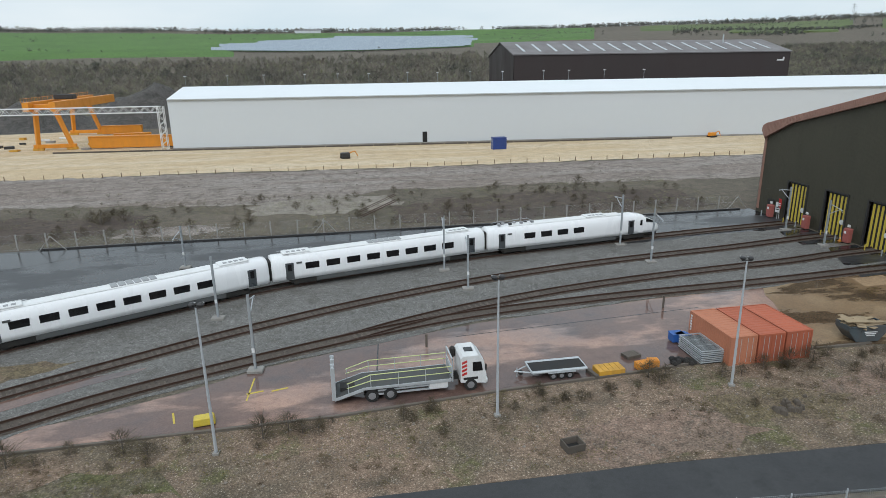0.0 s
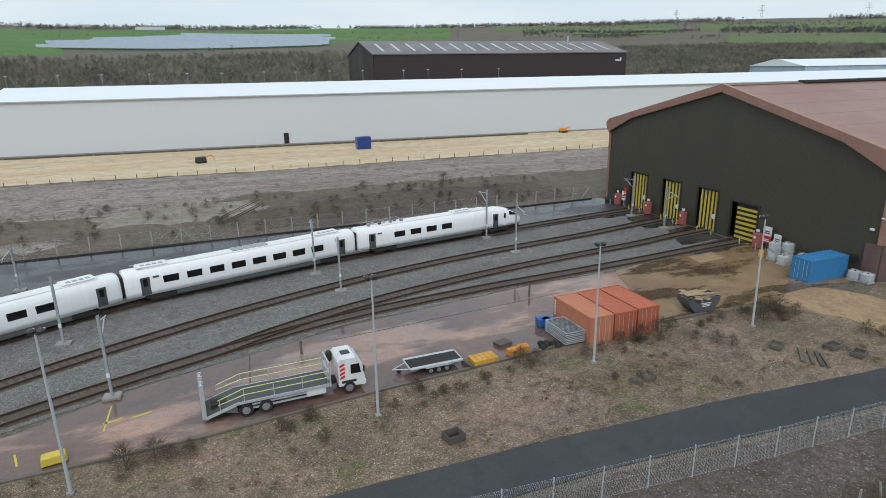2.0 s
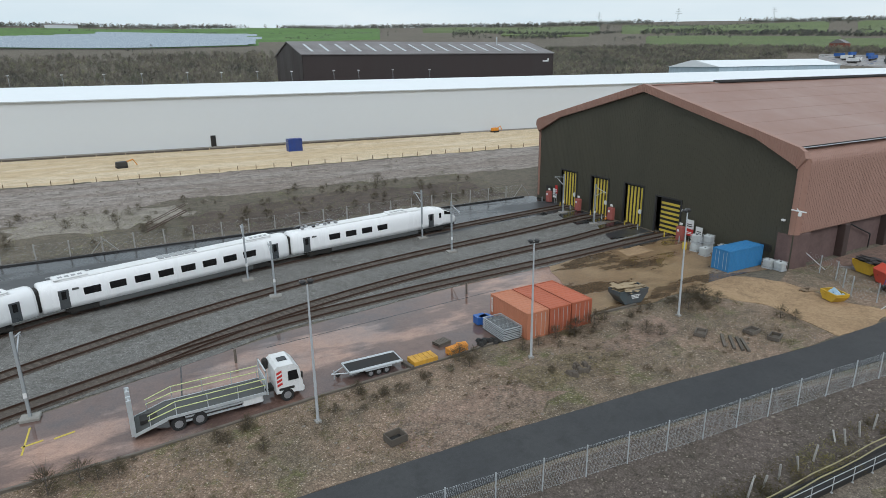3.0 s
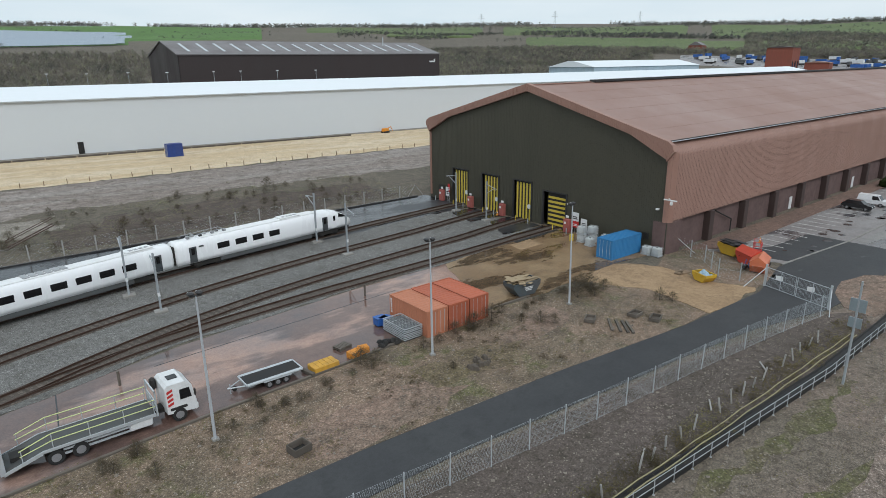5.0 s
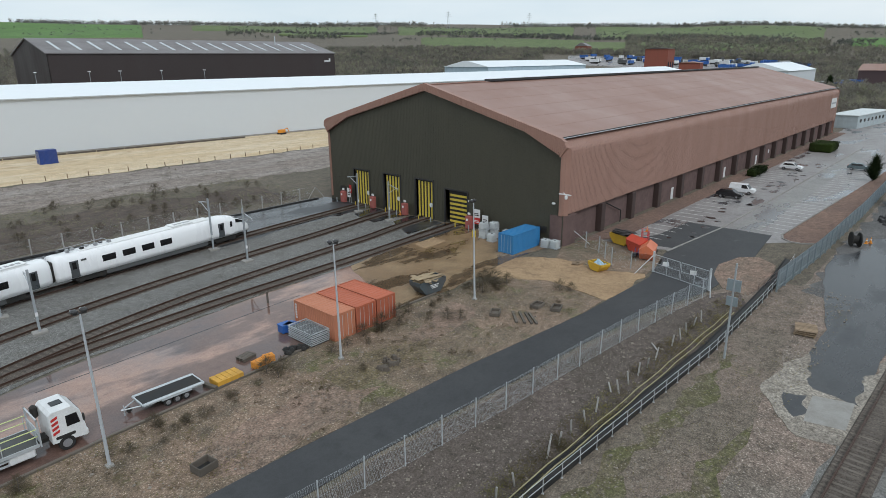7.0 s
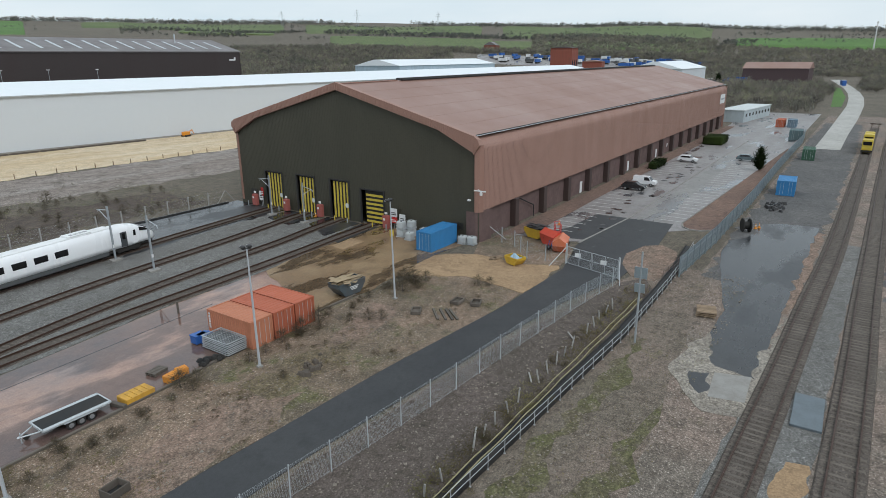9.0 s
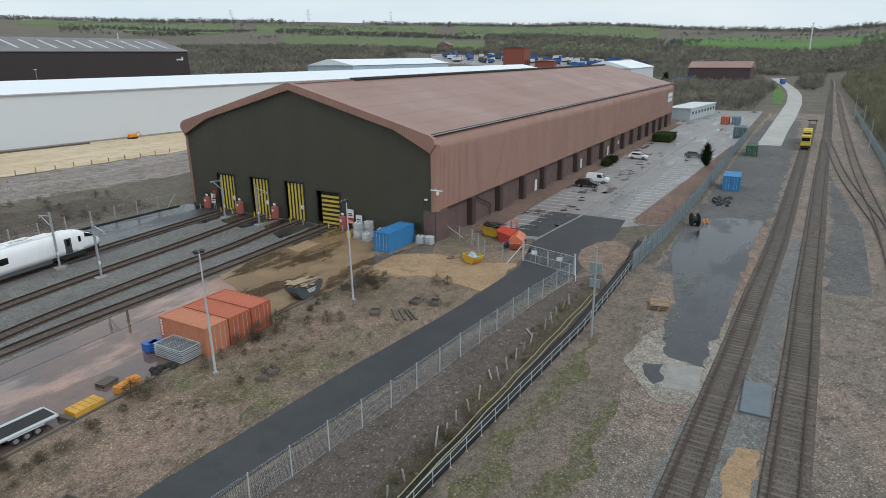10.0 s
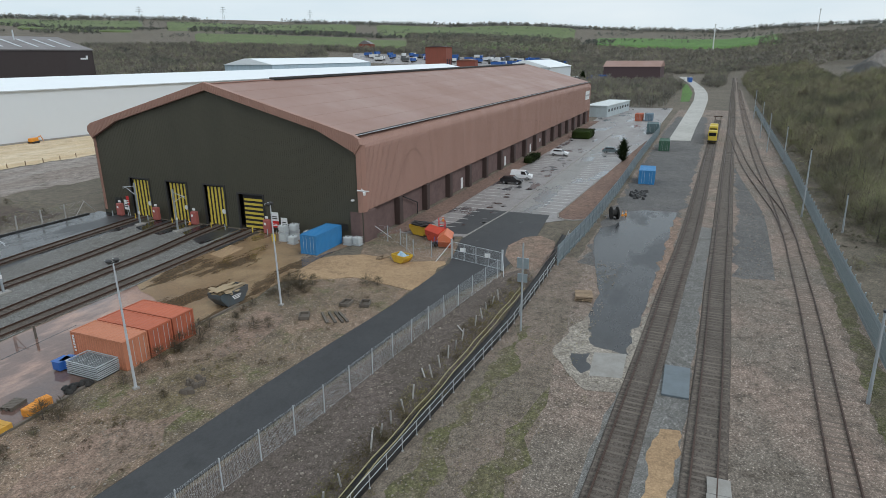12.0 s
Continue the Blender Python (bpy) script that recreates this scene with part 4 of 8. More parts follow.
    for bx in (-L + 4.0, L - (4.4 if nose else 4.0)):
        bogie = part("bogie", Shape().box((bx, 0, 0.45), (3.4, 2.0, 0.35), bevel=0.05).box((bx, 1.05, 0.45), (3.2, 0.16, 0.25)).box((bx, -1.05, 0.45), (3.2, 0.16, 0.25)), M_UNDER, t)
        for wx in (bx - 1.3, bx + 1.3):
            part("wheelset", Shape().rod((wx, -0.8, 0.41), (wx, -0.68, 0.41), 0.42, 14).rod((wx, 0.68, 0.41), (wx, 0.8, 0.41), 0.42, 14).rod((wx, -0.8, 0.41), (wx, 0.8, 0.41), 0.08), M_UNDER, bogie)
    part("underframe", Shape().box((-0.5, 0, 0.75), (length - 5, 2.3, 0.5), bevel=0.05), M_UNDER, t)
    part("gangway", Shape().box((-L - 0.2, 0, 2.1), (0.6, 1.6, 2.3), bevel=0.1), M_UNDER, t, "black gangway bellows")
    if not nose:
        part("coupler", Shape().rod((L, 0, 0.9), (L + 0.5, 0, 0.9), 0.12), M_UNDER, t)
    return t


coach((-51.2, 34.45), (-24.6, 38.1), nose=True, windows=4, first=6.0, pitch=2.45, clutter=True)
coach((-78.0, 27.95), (-51.7, 34.35), windows=8, first=4.6, pitch=2.45)
coach((-103.2, 15.6), (-78.5, 27.7), windows=8, first=4.0, pitch=2.35)

# ---- lamp posts and overhead line masts ----
M_LAMPPOLE = paint("pale_lamp_pole", (0.50, 0.53, 0.56), 0.45, 0.2, 0.25, (0.36, 0.37, 0.38), 1.2)


def lamp_post(x, y, h, turn, lean=0.0):
    t = thing("lamp_post", (x, y, 0), turn, "tall pale grey lamp post with twin floodlights", "lamp post", "yard lamp posts")
    part("base_plate", Shape().box((0, 0, 0.1), (0.45, 0.45, 0.2), bevel=0.03), M_CONC, t)
    part("pole", Shape().rod((0, 0, 0), (lean, 0, h * 0.5), 0.115, 10, 0.09).rod((lean, 0, h * 0.5), (lean * 2, 0, h), 0.09, 10, 0.06), M_LAMPPOLE, t, smooth=False)
    part("bracket", Shape().box((lean * 2, 0, h), (0.1, 0.75, 0.08)), M_DARKSTEEL, t)
    for s in (-1, 1):
        fl = part("floodlight", Shape().box((lean * 2 + 0.12, 0.27 * s, h + 0.14), (0.46, 0.4, 0.26), bevel=0.09), M_DARKSTEEL, t)
        part("lens", Shape().box((lean * 2 + 0.35, 0.27 * s, h + 0.13), (0.04, 0.3, 0.18)), M_WHITE, fl)
    return t


for x, y, h, a, ln in ((-79.2, -4.0, 10.5, 80, -0.05), (-59.8, -3.4, 10.5, 90, 0.02), (-40.7, -3.0, 10.3, 70, 0.08), (-22.6, -3.1, 10.6, 95, 0.1)):
    lamp_post(x, y, h, a, ln)
for x, y, h in ((-22.1, -54.6, 7.2), (36.8, -56.6, 10.5), (29.2, -60.9, 5.5), (90.4, -58.6, 8.4), (108, -56.3, 9.9), (137.8, -56.4, 10.7), (198, -57.5, 11)):
    t = thing("lineside_pole", (x, y, rise(x, y)), 0, "slim pale lineside pole beside the palisade fence", "pole", "lineside poles")
    part("pole", Shape().rod((0, 0, 0), (0.25, 0.1, h), 0.14, 8, 0.09), M_GREYPOLE, t)
    part("cap", Shape().box((0.25, 0.1, h), (0.3, 0.2, 0.2), bevel=0.03), M_DARKSTEEL, t)


def mast(x, y, h, arm, turn=0.0):
    """An overhead line mast with its arm and stays; arm is the reach, signed along y."""
    t = thing("overhead_line_mast", (x, y, 0), turn, "grey steel overhead line mast with cantilever arm", "mast", "overhead line masts")
    part("base", Shape().box((0, 0, 0.14), (1.3, 1.0, 0.28), bevel=0.05), M_CONC, t)
    col = Shape().box((0, -0.09, h / 2), (0.2, 0.02, h)).box((0, 0.09, h / 2), (0.2, 0.02, h)).box((0, 0, h / 2), (0.02, 0.18, h))
    part("column", col, M_GREYPOLE, t)
    if arm:
        a = part("cantilever_arm", Shape().rod((0, 0, h - 0.5), (0, arm, h - 0.9), 0.05).rod((0, 0, h - 1.9), (0, arm * 0.8, h - 0.85), 0.05).rod((0, arm * 0.8, h - 0.85), (0, arm, h - 1.15), 0.035), M_LAMPPOLE, t)
        part("insulator", Shape().rod((0, 0.25 * (1 if arm > 0 else -1), h - 0.55), (0, 0.6 * (1 if arm > 0 else -1), h - 0.62), 0.08, 8), M_CONC, a)
    part("number_plate", Shape().box((-0.0, -0.13, 2.0), (0.25, 0.02, 0.4)), M_WHITE, t)
    return t


for x, y, h, a in ((-77.8, 7.5, 6.9, 2.2), (-82.7, 20.0, 6.7, 0.0), (-57.4, 29.9, 6.9, 3.2), (-56.0, 22.8, 6.4, 2.8), (-31.5, 35.2, 7.2, 3.2), (-31.2, 27.2, 7.0, -2.6), (-89.5, 38.5, 5.6, -3.2), (-4.2, 36.9, 6.6, 2.8), (-5.0, 28.5, 6.4, -2.5)):
    mast(x, y, h, a, -6)
wires = Shape()
for a, b, z in (((-31.5, 38.2), (-57.4, 33), 6.1), ((-57.4, 33), (-89.5, 35.3), 5.0), ((-31.5, 38.2), (-4.2, 39.7), 6.0), ((-89.5, 35.3), (-112, 22), 5.0)):
    p, q = Vector((*a, z)), Vector((*b, z))
    for k in range(8):
        u, v = k / 8, (k + 1) / 8
        wires.rod(p.lerp(q, u) - Vector((0, 0, 1.2 * u * (1 - u))), p.lerp(q, v) - Vector((0, 0, 1.2 * v * (1 - v))), 0.012, 3)
solo("overhead_wire", wires, M_DARKSTEEL, "thin sagging overhead wire between masts", "wire")

# ---- fences ----
M_CONCPOST = paint("concrete_fence_post", (0.36, 0.35, 0.33), 0.9, dirt=0.4, bump=0.01)
M_WIRE = paint("galvanised_wire", (0.56, 0.61, 0.64), 0.45, 0.2)


def along(pts, step):
    """Even points along a plan line, each with the line's direction."""
    out, run, nxt = [], 0.0, 0.0
    for a, b in zip(pts, pts[1:]):
        a, b = Vector(a), Vector(b)
        n = (b - a).length
        while nxt <= run + n:
            out.append((a.lerp(b, (nxt - run) / n), math.degrees(math.atan2((b - a).y, (b - a).x))))
            nxt += step
        run += n
    return out


def link_fence(pts, step, h, label, mesh_step, post_mat, width=0.11):
    t = thing("chain_link_fence", (0, 0, 0), 0, label, "fence")
    post = Shape().box((0, 0, h / 2), (width, width, h), bevel=0.02)
    pm = post.mesh("fence_post", post_mat)
    ps = along(pts, step)
    for p, a in ps:
        o = part("fence_post", pm, None, t)
        o.matrix_basis = pose(p.x, p.y, 0, random.uniform(-1.5, 1.5), random.uniform(-1.5, 1.5), a)
    w = Shape()
    for a, b in zip(pts, pts[1:]):
        for z in (0.15, h * 0.5, h - 0.12):
            w.rod((*a, z), (*b, z), 0.004, 3)
    for (p, _), (q, _) in zip(along(pts, mesh_step), along(pts, mesh_step)[4:]):
        w.rod((p.x, p.y, 0.08), (q.x, q.y, h - 0.12), 0.0032, 3)
        w.rod((q.x, q.y, 0.08), (p.x, p.y, h - 0.12), 0.0032, 3)
    part("wire_mesh", w, M_WIRE, t, kind="stuff")
    return t


link_fence([(-60, -16.4), (-47.2, -17.6), (-37.9, -18.5), (-25, -19.4), (-14.4, -20.3), (-5.6, -21.4)], 3.15, 2.35, "chain link fence on slim grey posts along the road", 0.11, M_LAMPPOLE, width=0.075)
link_fence([(-150, 52.6), (-96.5, 52.4), (-77.4, 51.7), (-57.5, 51.3), (-2, 51.3)], 3.9, 2.4, "chain link fence on concrete posts behind the apron", 0.8, M_CONCPOST, width=0.17)
stays = Shape()
for x in (-110, -71.8, -2):
    for s in (-1, 1):
        stays.rod((x, 51.5, 2.1), (x + 1.8 * s, 51.5, 0.0), 0.07, 4)
solo("fence_stay", stays, M_CONCPOST, "slanting concrete stays bracing the fence", "fence stay")
solo("kerb_edge", Shape().sweep([(-112, 52.0, 0.1), (-96, 51.9, 0.1), (-77, 51.3, 0.1), (-40, 50.9, 0.1), (-2, 50.8, 0.1)], [(-0.15, -0.2), (0.15, -0.2), (0.15, 0.12), (-0.15, 0.12)]), M_DARKSTEEL, "dark kerb edge along the apron", "kerb")
solo("yard_kerb", Shape().sweep([(-112, -8.2, 0.1), (-95, -1.2, 0.1), (-71.5, -1.1, 0.1), (-58, 0.0, 0.1), (-47.6, 0.5, 0.1), (-37, 1.4, 0.1), (-24, 1.2, 0.1)], [(-0.12, -0.2), (0.12, -0.2), (0.12, 0.07), (-0.12, 0.07)]), M_DARKWOOD, "low dark concrete kerb between yard and verge", "kerb")

# low guard rail with a dark cable trough, and the leaning posts of an old fence
rail_line = [(-70, -24.6), (-45, -25.2), (-31.6, -25.8), (-19.1, -26.4), (-4.2, -26.2), (3.6, -25.9), (12.8, -25.2)]
guard = thing("guard_rail", (0, 0, 0), 0, "pale tubular guard rail above a black trough", "railing")
M_TROUGH = paint("black_trough", (0.014, 0.014, 0.015), 0.7)
part("trough", Shape().sweep([(*p, 0) for p in rail_line], [(-0.2, -0.1), (0.75, -0.1), (0.75, 0.42), (0.68, 0.42), (0.62, 0.3), (-0.13, 0.3), (-0.13, 0.42), (-0.2, 0.42)]), M_TROUGH, guard, "black cable trough")
M_RAILPALE = paint("pale_galvanised_tube", (0.48, 0.5, 0.51), 0.45, 0.2, 0.3, (0.32, 0.33, 0.34), 1.5)
for z in (0.62, 1.12):
    part("rail", Shape().sweep([(p[0], p[1] - 0.27, z) for p in rail_line], [(0.022 * math.cos(radians(60 * k)), 0.022 * math.sin(radians(60 * k))) for k in range(6)]), M_RAILPALE, guard)
gp = Shape().rod((0, 0, 0), (0, 0, 1.13), 0.028, 6).rod((0, 0, 0), (0, 0, 0.03), 0.09, 6).mesh("rail_post", M_RAILPALE)
for p, a in along(rail_line, 2.0):
    part("rail_post", gp, None, guard, at=(p.x, p.y - 0.27, 0.04))
walk_line = [(-1.5, -25.3), (12, -26.0), (22, -26.35), (44, -27.0), (66, -26.9)]
walk_rail = thing("walkway_railing", (0, 0, 0), 0, "brown tubular railing along the palisade fence", "railing")
M_RAILBROWN = paint("dull_brown_tube", (0.16, 0.12, 0.11), 0.6, 0.1, 0.3)
for z in (0.6, 1.1):
    part("rail", Shape().sweep([(*p, z) for p in walk_line], [(0.03 * math.cos(radians(60 * k)), 0.03 * math.sin(radians(60 * k))) for k in range(6)]), M_RAILBROWN, walk_rail)
wp = Shape().rod((0, 0, 0), (0, 0, 1.1), 0.03, 6).mesh("rail_post", M_RAILBROWN)
for p, a in along(walk_line, 1.9):
    part("rail_post", wp, None, walk_rail, at=(p.x, p.y, 0.04))
old = Shape().box((0, 0, 0.62), (0.11, 0.11, 1.25), bevel=0.02).mesh("old_post", M_CONCPOST)
for i, (p, a) in enumerate(along([(-62, -23.6), (-45, -23.9), (-30, -23.5), (-13, -23.4)], 1.75)):
    if i % 6 == 5:
        continue
    o = tagged(new("old_fence_post", old), "leaning weathered concrete fence post in rough grass", "fence post", "old fence posts")
    o.matrix_basis = pose(p.x, p.y + random.uniform(-0.15, 0.15), -0.05, random.uniform(-14, 14), random.uniform(-16, 16), a)
for k in range(5):
    x = -58 + 9 * k
    o = new("fallen_post", old)
    tagged(o, "fallen pale fence post lying in the grass", "fence post", "old fence posts")
    o.matrix_basis = pose(x, -23.8 + 0.2 * k, 0.2, 0, 82, 12 * k)
trough2 = Shape()
for yy, zz in ((-24.4, 0.55), (-24.9, 0.62)):
    trough2.sweep([(x, yy - (x + 60) * 0.012 + 0.05 * math.sin(x), zz) for x in range(-66, -8, 2)], [(-0.03, -0.03), (0.03, -0.03), (0.03, 0.03), (-0.03, 0.03)])
solo("old_rail", trough2, paint("weathered_wood_rail", (0.34, 0.30, 0.17), 0.9), "rusty sagging rails of the old fence", "railing")

M_PALISADE = paint("blue_grey_galvanised", (0.33, 0.39, 0.42), 0.45, 0.5, 0.2, (0.22, 0.26, 0.28), 1.0)


def palisade(pts, singles, label, h=2.4, skip=0):
    t = thing("palisade_fence", (0, 0, 0), 0, label, "fence")
    pale = Shape().add([(-0.035, 0, 0), (0.035, 0, 0), (0.035, 0, h - 0.12), (0, 0, h), (-0.035, 0, h - 0.12), (-0.02, 0.03, 0), (0.02, 0.03, 0), (0.02, 0.03, h - 0.12), (0, 0.03, h - 0.02), (-0.02, 0.03, h - 0.12)],
                       [(0, 1, 2, 3, 4), (9, 8, 7, 6, 5), (0, 5, 6, 1), (1, 6, 7, 2), (2, 7, 8, 3), (3, 8, 9, 4), (4, 9, 5, 0)])
    pm = pale.mesh("pale", M_PALISADE)
    rest = Shape()
    for i, (p, a) in enumerate(along(pts, 0.155)):
        z = max(rise(p.x, p.y), 0)
        if skip <= i < skip + singles:
            o = part("pale", pm, None, t)
            o.matrix_basis = pose(p.x, p.y, z + 0.05, 0, random.uniform(-1, 1), a)
        else:
            rest.box((p.x, p.y, z + h / 2), (0.07, 0.03, h), a, 0.9)
    part("pale_run", rest, M_PALISADE, t, kind="stuff")
    for z in (0.5, 1.9):
        part("rail", Shape().sweep([(*p, z) for p in pts], [(-0.03, -0.05), (0.03, -0.05), (0.03, 0.05), (-0.03, 0.05)]), M_PALISADE, t)
    pp = Shape().box((0, 0, 1.3), (0.12, 0.12, 2.6)).mesh("fence_post", M_PALISADE)
    for p, a in along(pts, 2.75):
        part("fence_post", pp, None, t, at=(p.x, p.y - 0.1, 0))
    return t


palisade([(0.3, -26.6), (16.9, -27.4), (43.3, -27.7), (87.6, -27.4), (135, -27.7), (150, -27)], 260, "galvanised palisade fence between car park and railway", 2.5)
palisade([(-40, -56.2), (-15.6, -57.0), (2.5, -57.3), (25.5, -57.7), (75.5, -58.8), (138, -59.2), (240, -60)], 250, "long galvanised palisade fence below the wooded bank", 2.4, 110)

# ---- shipping containers ----
def container(name, at, rz, size, mat, label, doors_at=-1, marks=None, group=""):
    """A ribbed steel box with corner posts, roof and double doors at one end of its length (x)."""
    lx, ly, lz = size
    t = thing(name, at, rz, label, "container", group)
    n = int(lx / 0.28)
    w = (lx - 0.24) / n
    for s in (-1, 1):
        wave = [(-lx / 2 + 0.12 + (k + u) * w, s * (ly / 2 - d)) for k in range(n) for u, d in ((0, 0.055), (0.15, 0.012), (0.5, 0.012), (0.65, 0.055))]
        part("side_panel", Shape().prism(wave + [(lx / 2 - 0.12, s * (ly / 2 - 0.055)), (lx / 2 - 0.12, s * (ly / 2 - 0.09)), (-lx / 2 + 0.12, s * (ly / 2 - 0.09))], 0.15, lz - 0.1), mat, t)
    m = int(lx / 0.5)
    wave = [(-lx / 2 + 0.2 + (k + u) * (lx - 0.4) / m, lz - d) for k in range(m) for u, d in ((0, 0.045), (0.12, 0.012), (0.5, 0.012), (0.62, 0.045))]
    part("roof", Shape().prism(wave + [(lx / 2 - 0.1, lz - 0.045), (lx / 2 - 0.1, lz - 0.1), (-lx / 2 + 0.1, lz - 0.1), (-lx / 2 + 0.1, lz - 0.045)], -ly / 2 + 0.08, ly / 2 - 0.08, "y"), mat, t)
    fr = Shape()
    for sx in (-1, 1):
        for sy in (-1, 1):
            fr.box((sx * (lx / 2 - 0.07), sy * (ly / 2 - 0.07), lz / 2), (0.14, 0.14, lz))
        for z in (0.09, lz - 0.07):
            fr.box((sx * (lx / 2 - 0.06), 0, z), (0.12, ly - 0.28, 0.14))
    for sy in (-1, 1):
        for z in (0.09, lz - 0.07):
            fr.box((0, sy * (ly / 2 - 0.05), z), (lx - 0.28, 0.1, 0.14))
    part("frame", fr, mat, t)
    end = Shape()
    n = 8
    for k in range(n):
        w = (ly - 0.28) / n
        end.box((-doors_at * (lx / 2 - (0.05 if k % 2 else 0.09)), -ly / 2 + 0.14 + w * (k + 0.5), lz / 2), (0.05, w, lz - 0.3))
    part("end_panel", end, mat, t)
    for s in (-1, 1):
        d = part("door", Shape().box((doors_at * (lx / 2 - 0.06), s * (ly - 0.28) / 4, lz / 2), (0.06, (ly - 0.3) / 2, lz - 0.3), bevel=0.015), mat, t)
        for q in (-0.28, 0.18):
            part("lock_rod", Shape().rod((doors_at * (lx / 2 - 0.01), s * (ly - 0.28) / 4 + q, 0.2), (doors_at * (lx / 2 - 0.01), s * (ly - 0.28) / 4 + q, lz - 0.2), 0.02, 5), M_GALV, d)
    if marks:
        marks(t)
    return t


M_RED_CONT = paint("rusty_red_container", (0.44, 0.115, 0.058), 0.6, 0.0, 0.45, (0.30, 0.10, 0.06), 0.6, vary=0.1)
M_ORANGE_CONT = paint("faded_orange_container", (0.50, 0.19, 0.105), 0.65, 0.0, 0.4, (0.36, 0.15, 0.09), 0.6)
M_BLUE_CONT = paint("bright_blue_container", (0.035, 0.20, 0.43), 0.45, 0.0, 0.2, (0.03, 0.12, 0.25), 0.8)
M_GREEN_CONT = paint("dark_green_container", (0.03, 0.10, 0.06), 0.5)


def white_bars(n, side):
    def draw(t):
        for k in range(n):
            part("lettering_bar", Shape().box((2.72, side * 1.235, 2.2 - k * 0.26), (0.24, 0.02, 0.18)), M_WHITE, t, "white bar of worn lettering")
    return draw


for x, m, mk in ((-37.75, M_ORANGE_CONT, white_bars(6, 1)), (-35.15, M_RED_CONT, None), (-32.55, M_RED_CONT, None)):
    c = container("shipping_container", (x, 2.95, 0.04), 90, (6.06, 2.44, 2.59), m, "faded rusty orange shipping container with pale top" if m is M_ORANGE_CONT else "rusty red steel shipping container in a row", -1, mk, "row of red containers")
container("shipping_container", (-4.25, 4.0, 0.06), -1, (6.06, 2.44, 2.59), M_BLUE_CONT, "bright blue shipping container beside the depot gable", -1)
container("shipping_container", (57.6, -31.6, 0.06), 3, (6.06, 3.0, 2.7), M_BLUE_CONT, "blue site container beside the palisade fence", -1)
container("shipping_container", (104, -31.6, 0.06), 3, (6.06, 2.7, 2.6), M_GREEN_CONT, "dark green container beside the palisade fence", -1)
container("shipping_container", (144.5, -25.2, 0.06), 3, (6.06, 3.6, 2.8), paint("grey_green_cabin", (0.10, 0.16, 0.17), 0.6), "grey green site cabin at the fence corner", -1)
container("shipping_container", (180, -17.2, 0.06), 0, (6.06, 2.6, 2.6), M_RED_CONT, "rusty red container beyond the car park", -1)
container("shipping_container", (180.5, -20.8, 0.06), 0, (6.06, 2.6, 2.6), paint("grey_blue_container", (0.13, 0.2, 0.26), 0.6), "grey blue container beyond the car park", -1)
container("shipping_container", (-20.2, 138.6, 0.02), 0, (4.1, 2.5, 3.5), paint("royal_blue_box", (0.02, 0.055, 0.24), 0.5), "royal blue site box on the sand", -1)

# ---- flatbed lorry ----
M_TYRE = paint("tyre_rubber", (0.018, 0.018, 0.018), 0.85)
M_HUB = paint("grey_hub", (0.3, 0.3, 0.31), 0.5, 0.3)
M_REDPAINT = paint("red_paint", (0.55, 0.03, 0.03), 0.4)
M_LIME = paint("lime_handrail", (0.62, 0.68, 0.30), 0.5)
M_DECK = paint("dark_green_grey_deck", (0.06, 0.064, 0.064), 0.55, dirt=0.4, streak=False)
M_CARGLASS = paint("dark_car_glass", (0.010, 0.011, 0.013), 0.06, dirt=0.05)


def wheel(parent, x, y, z, r, w):
    s = 1 if y > 0 else -1
    o = part("wheel", Shape().rod((x, y - w / 2, z), (x, y + w / 2, z), r, 18), M_TYRE, parent)
    part("rim", Shape().rod((x, y + s * (w / 2 - 0.02), z), (x, y + s * (w / 2 + 0.02), z), r * 0.58, 14).rod((x, y + s * (w / 2), z), (x, y + s * (w / 2 + 0.06), z), r * 0.25, 10), M_HUB, o)
    return o


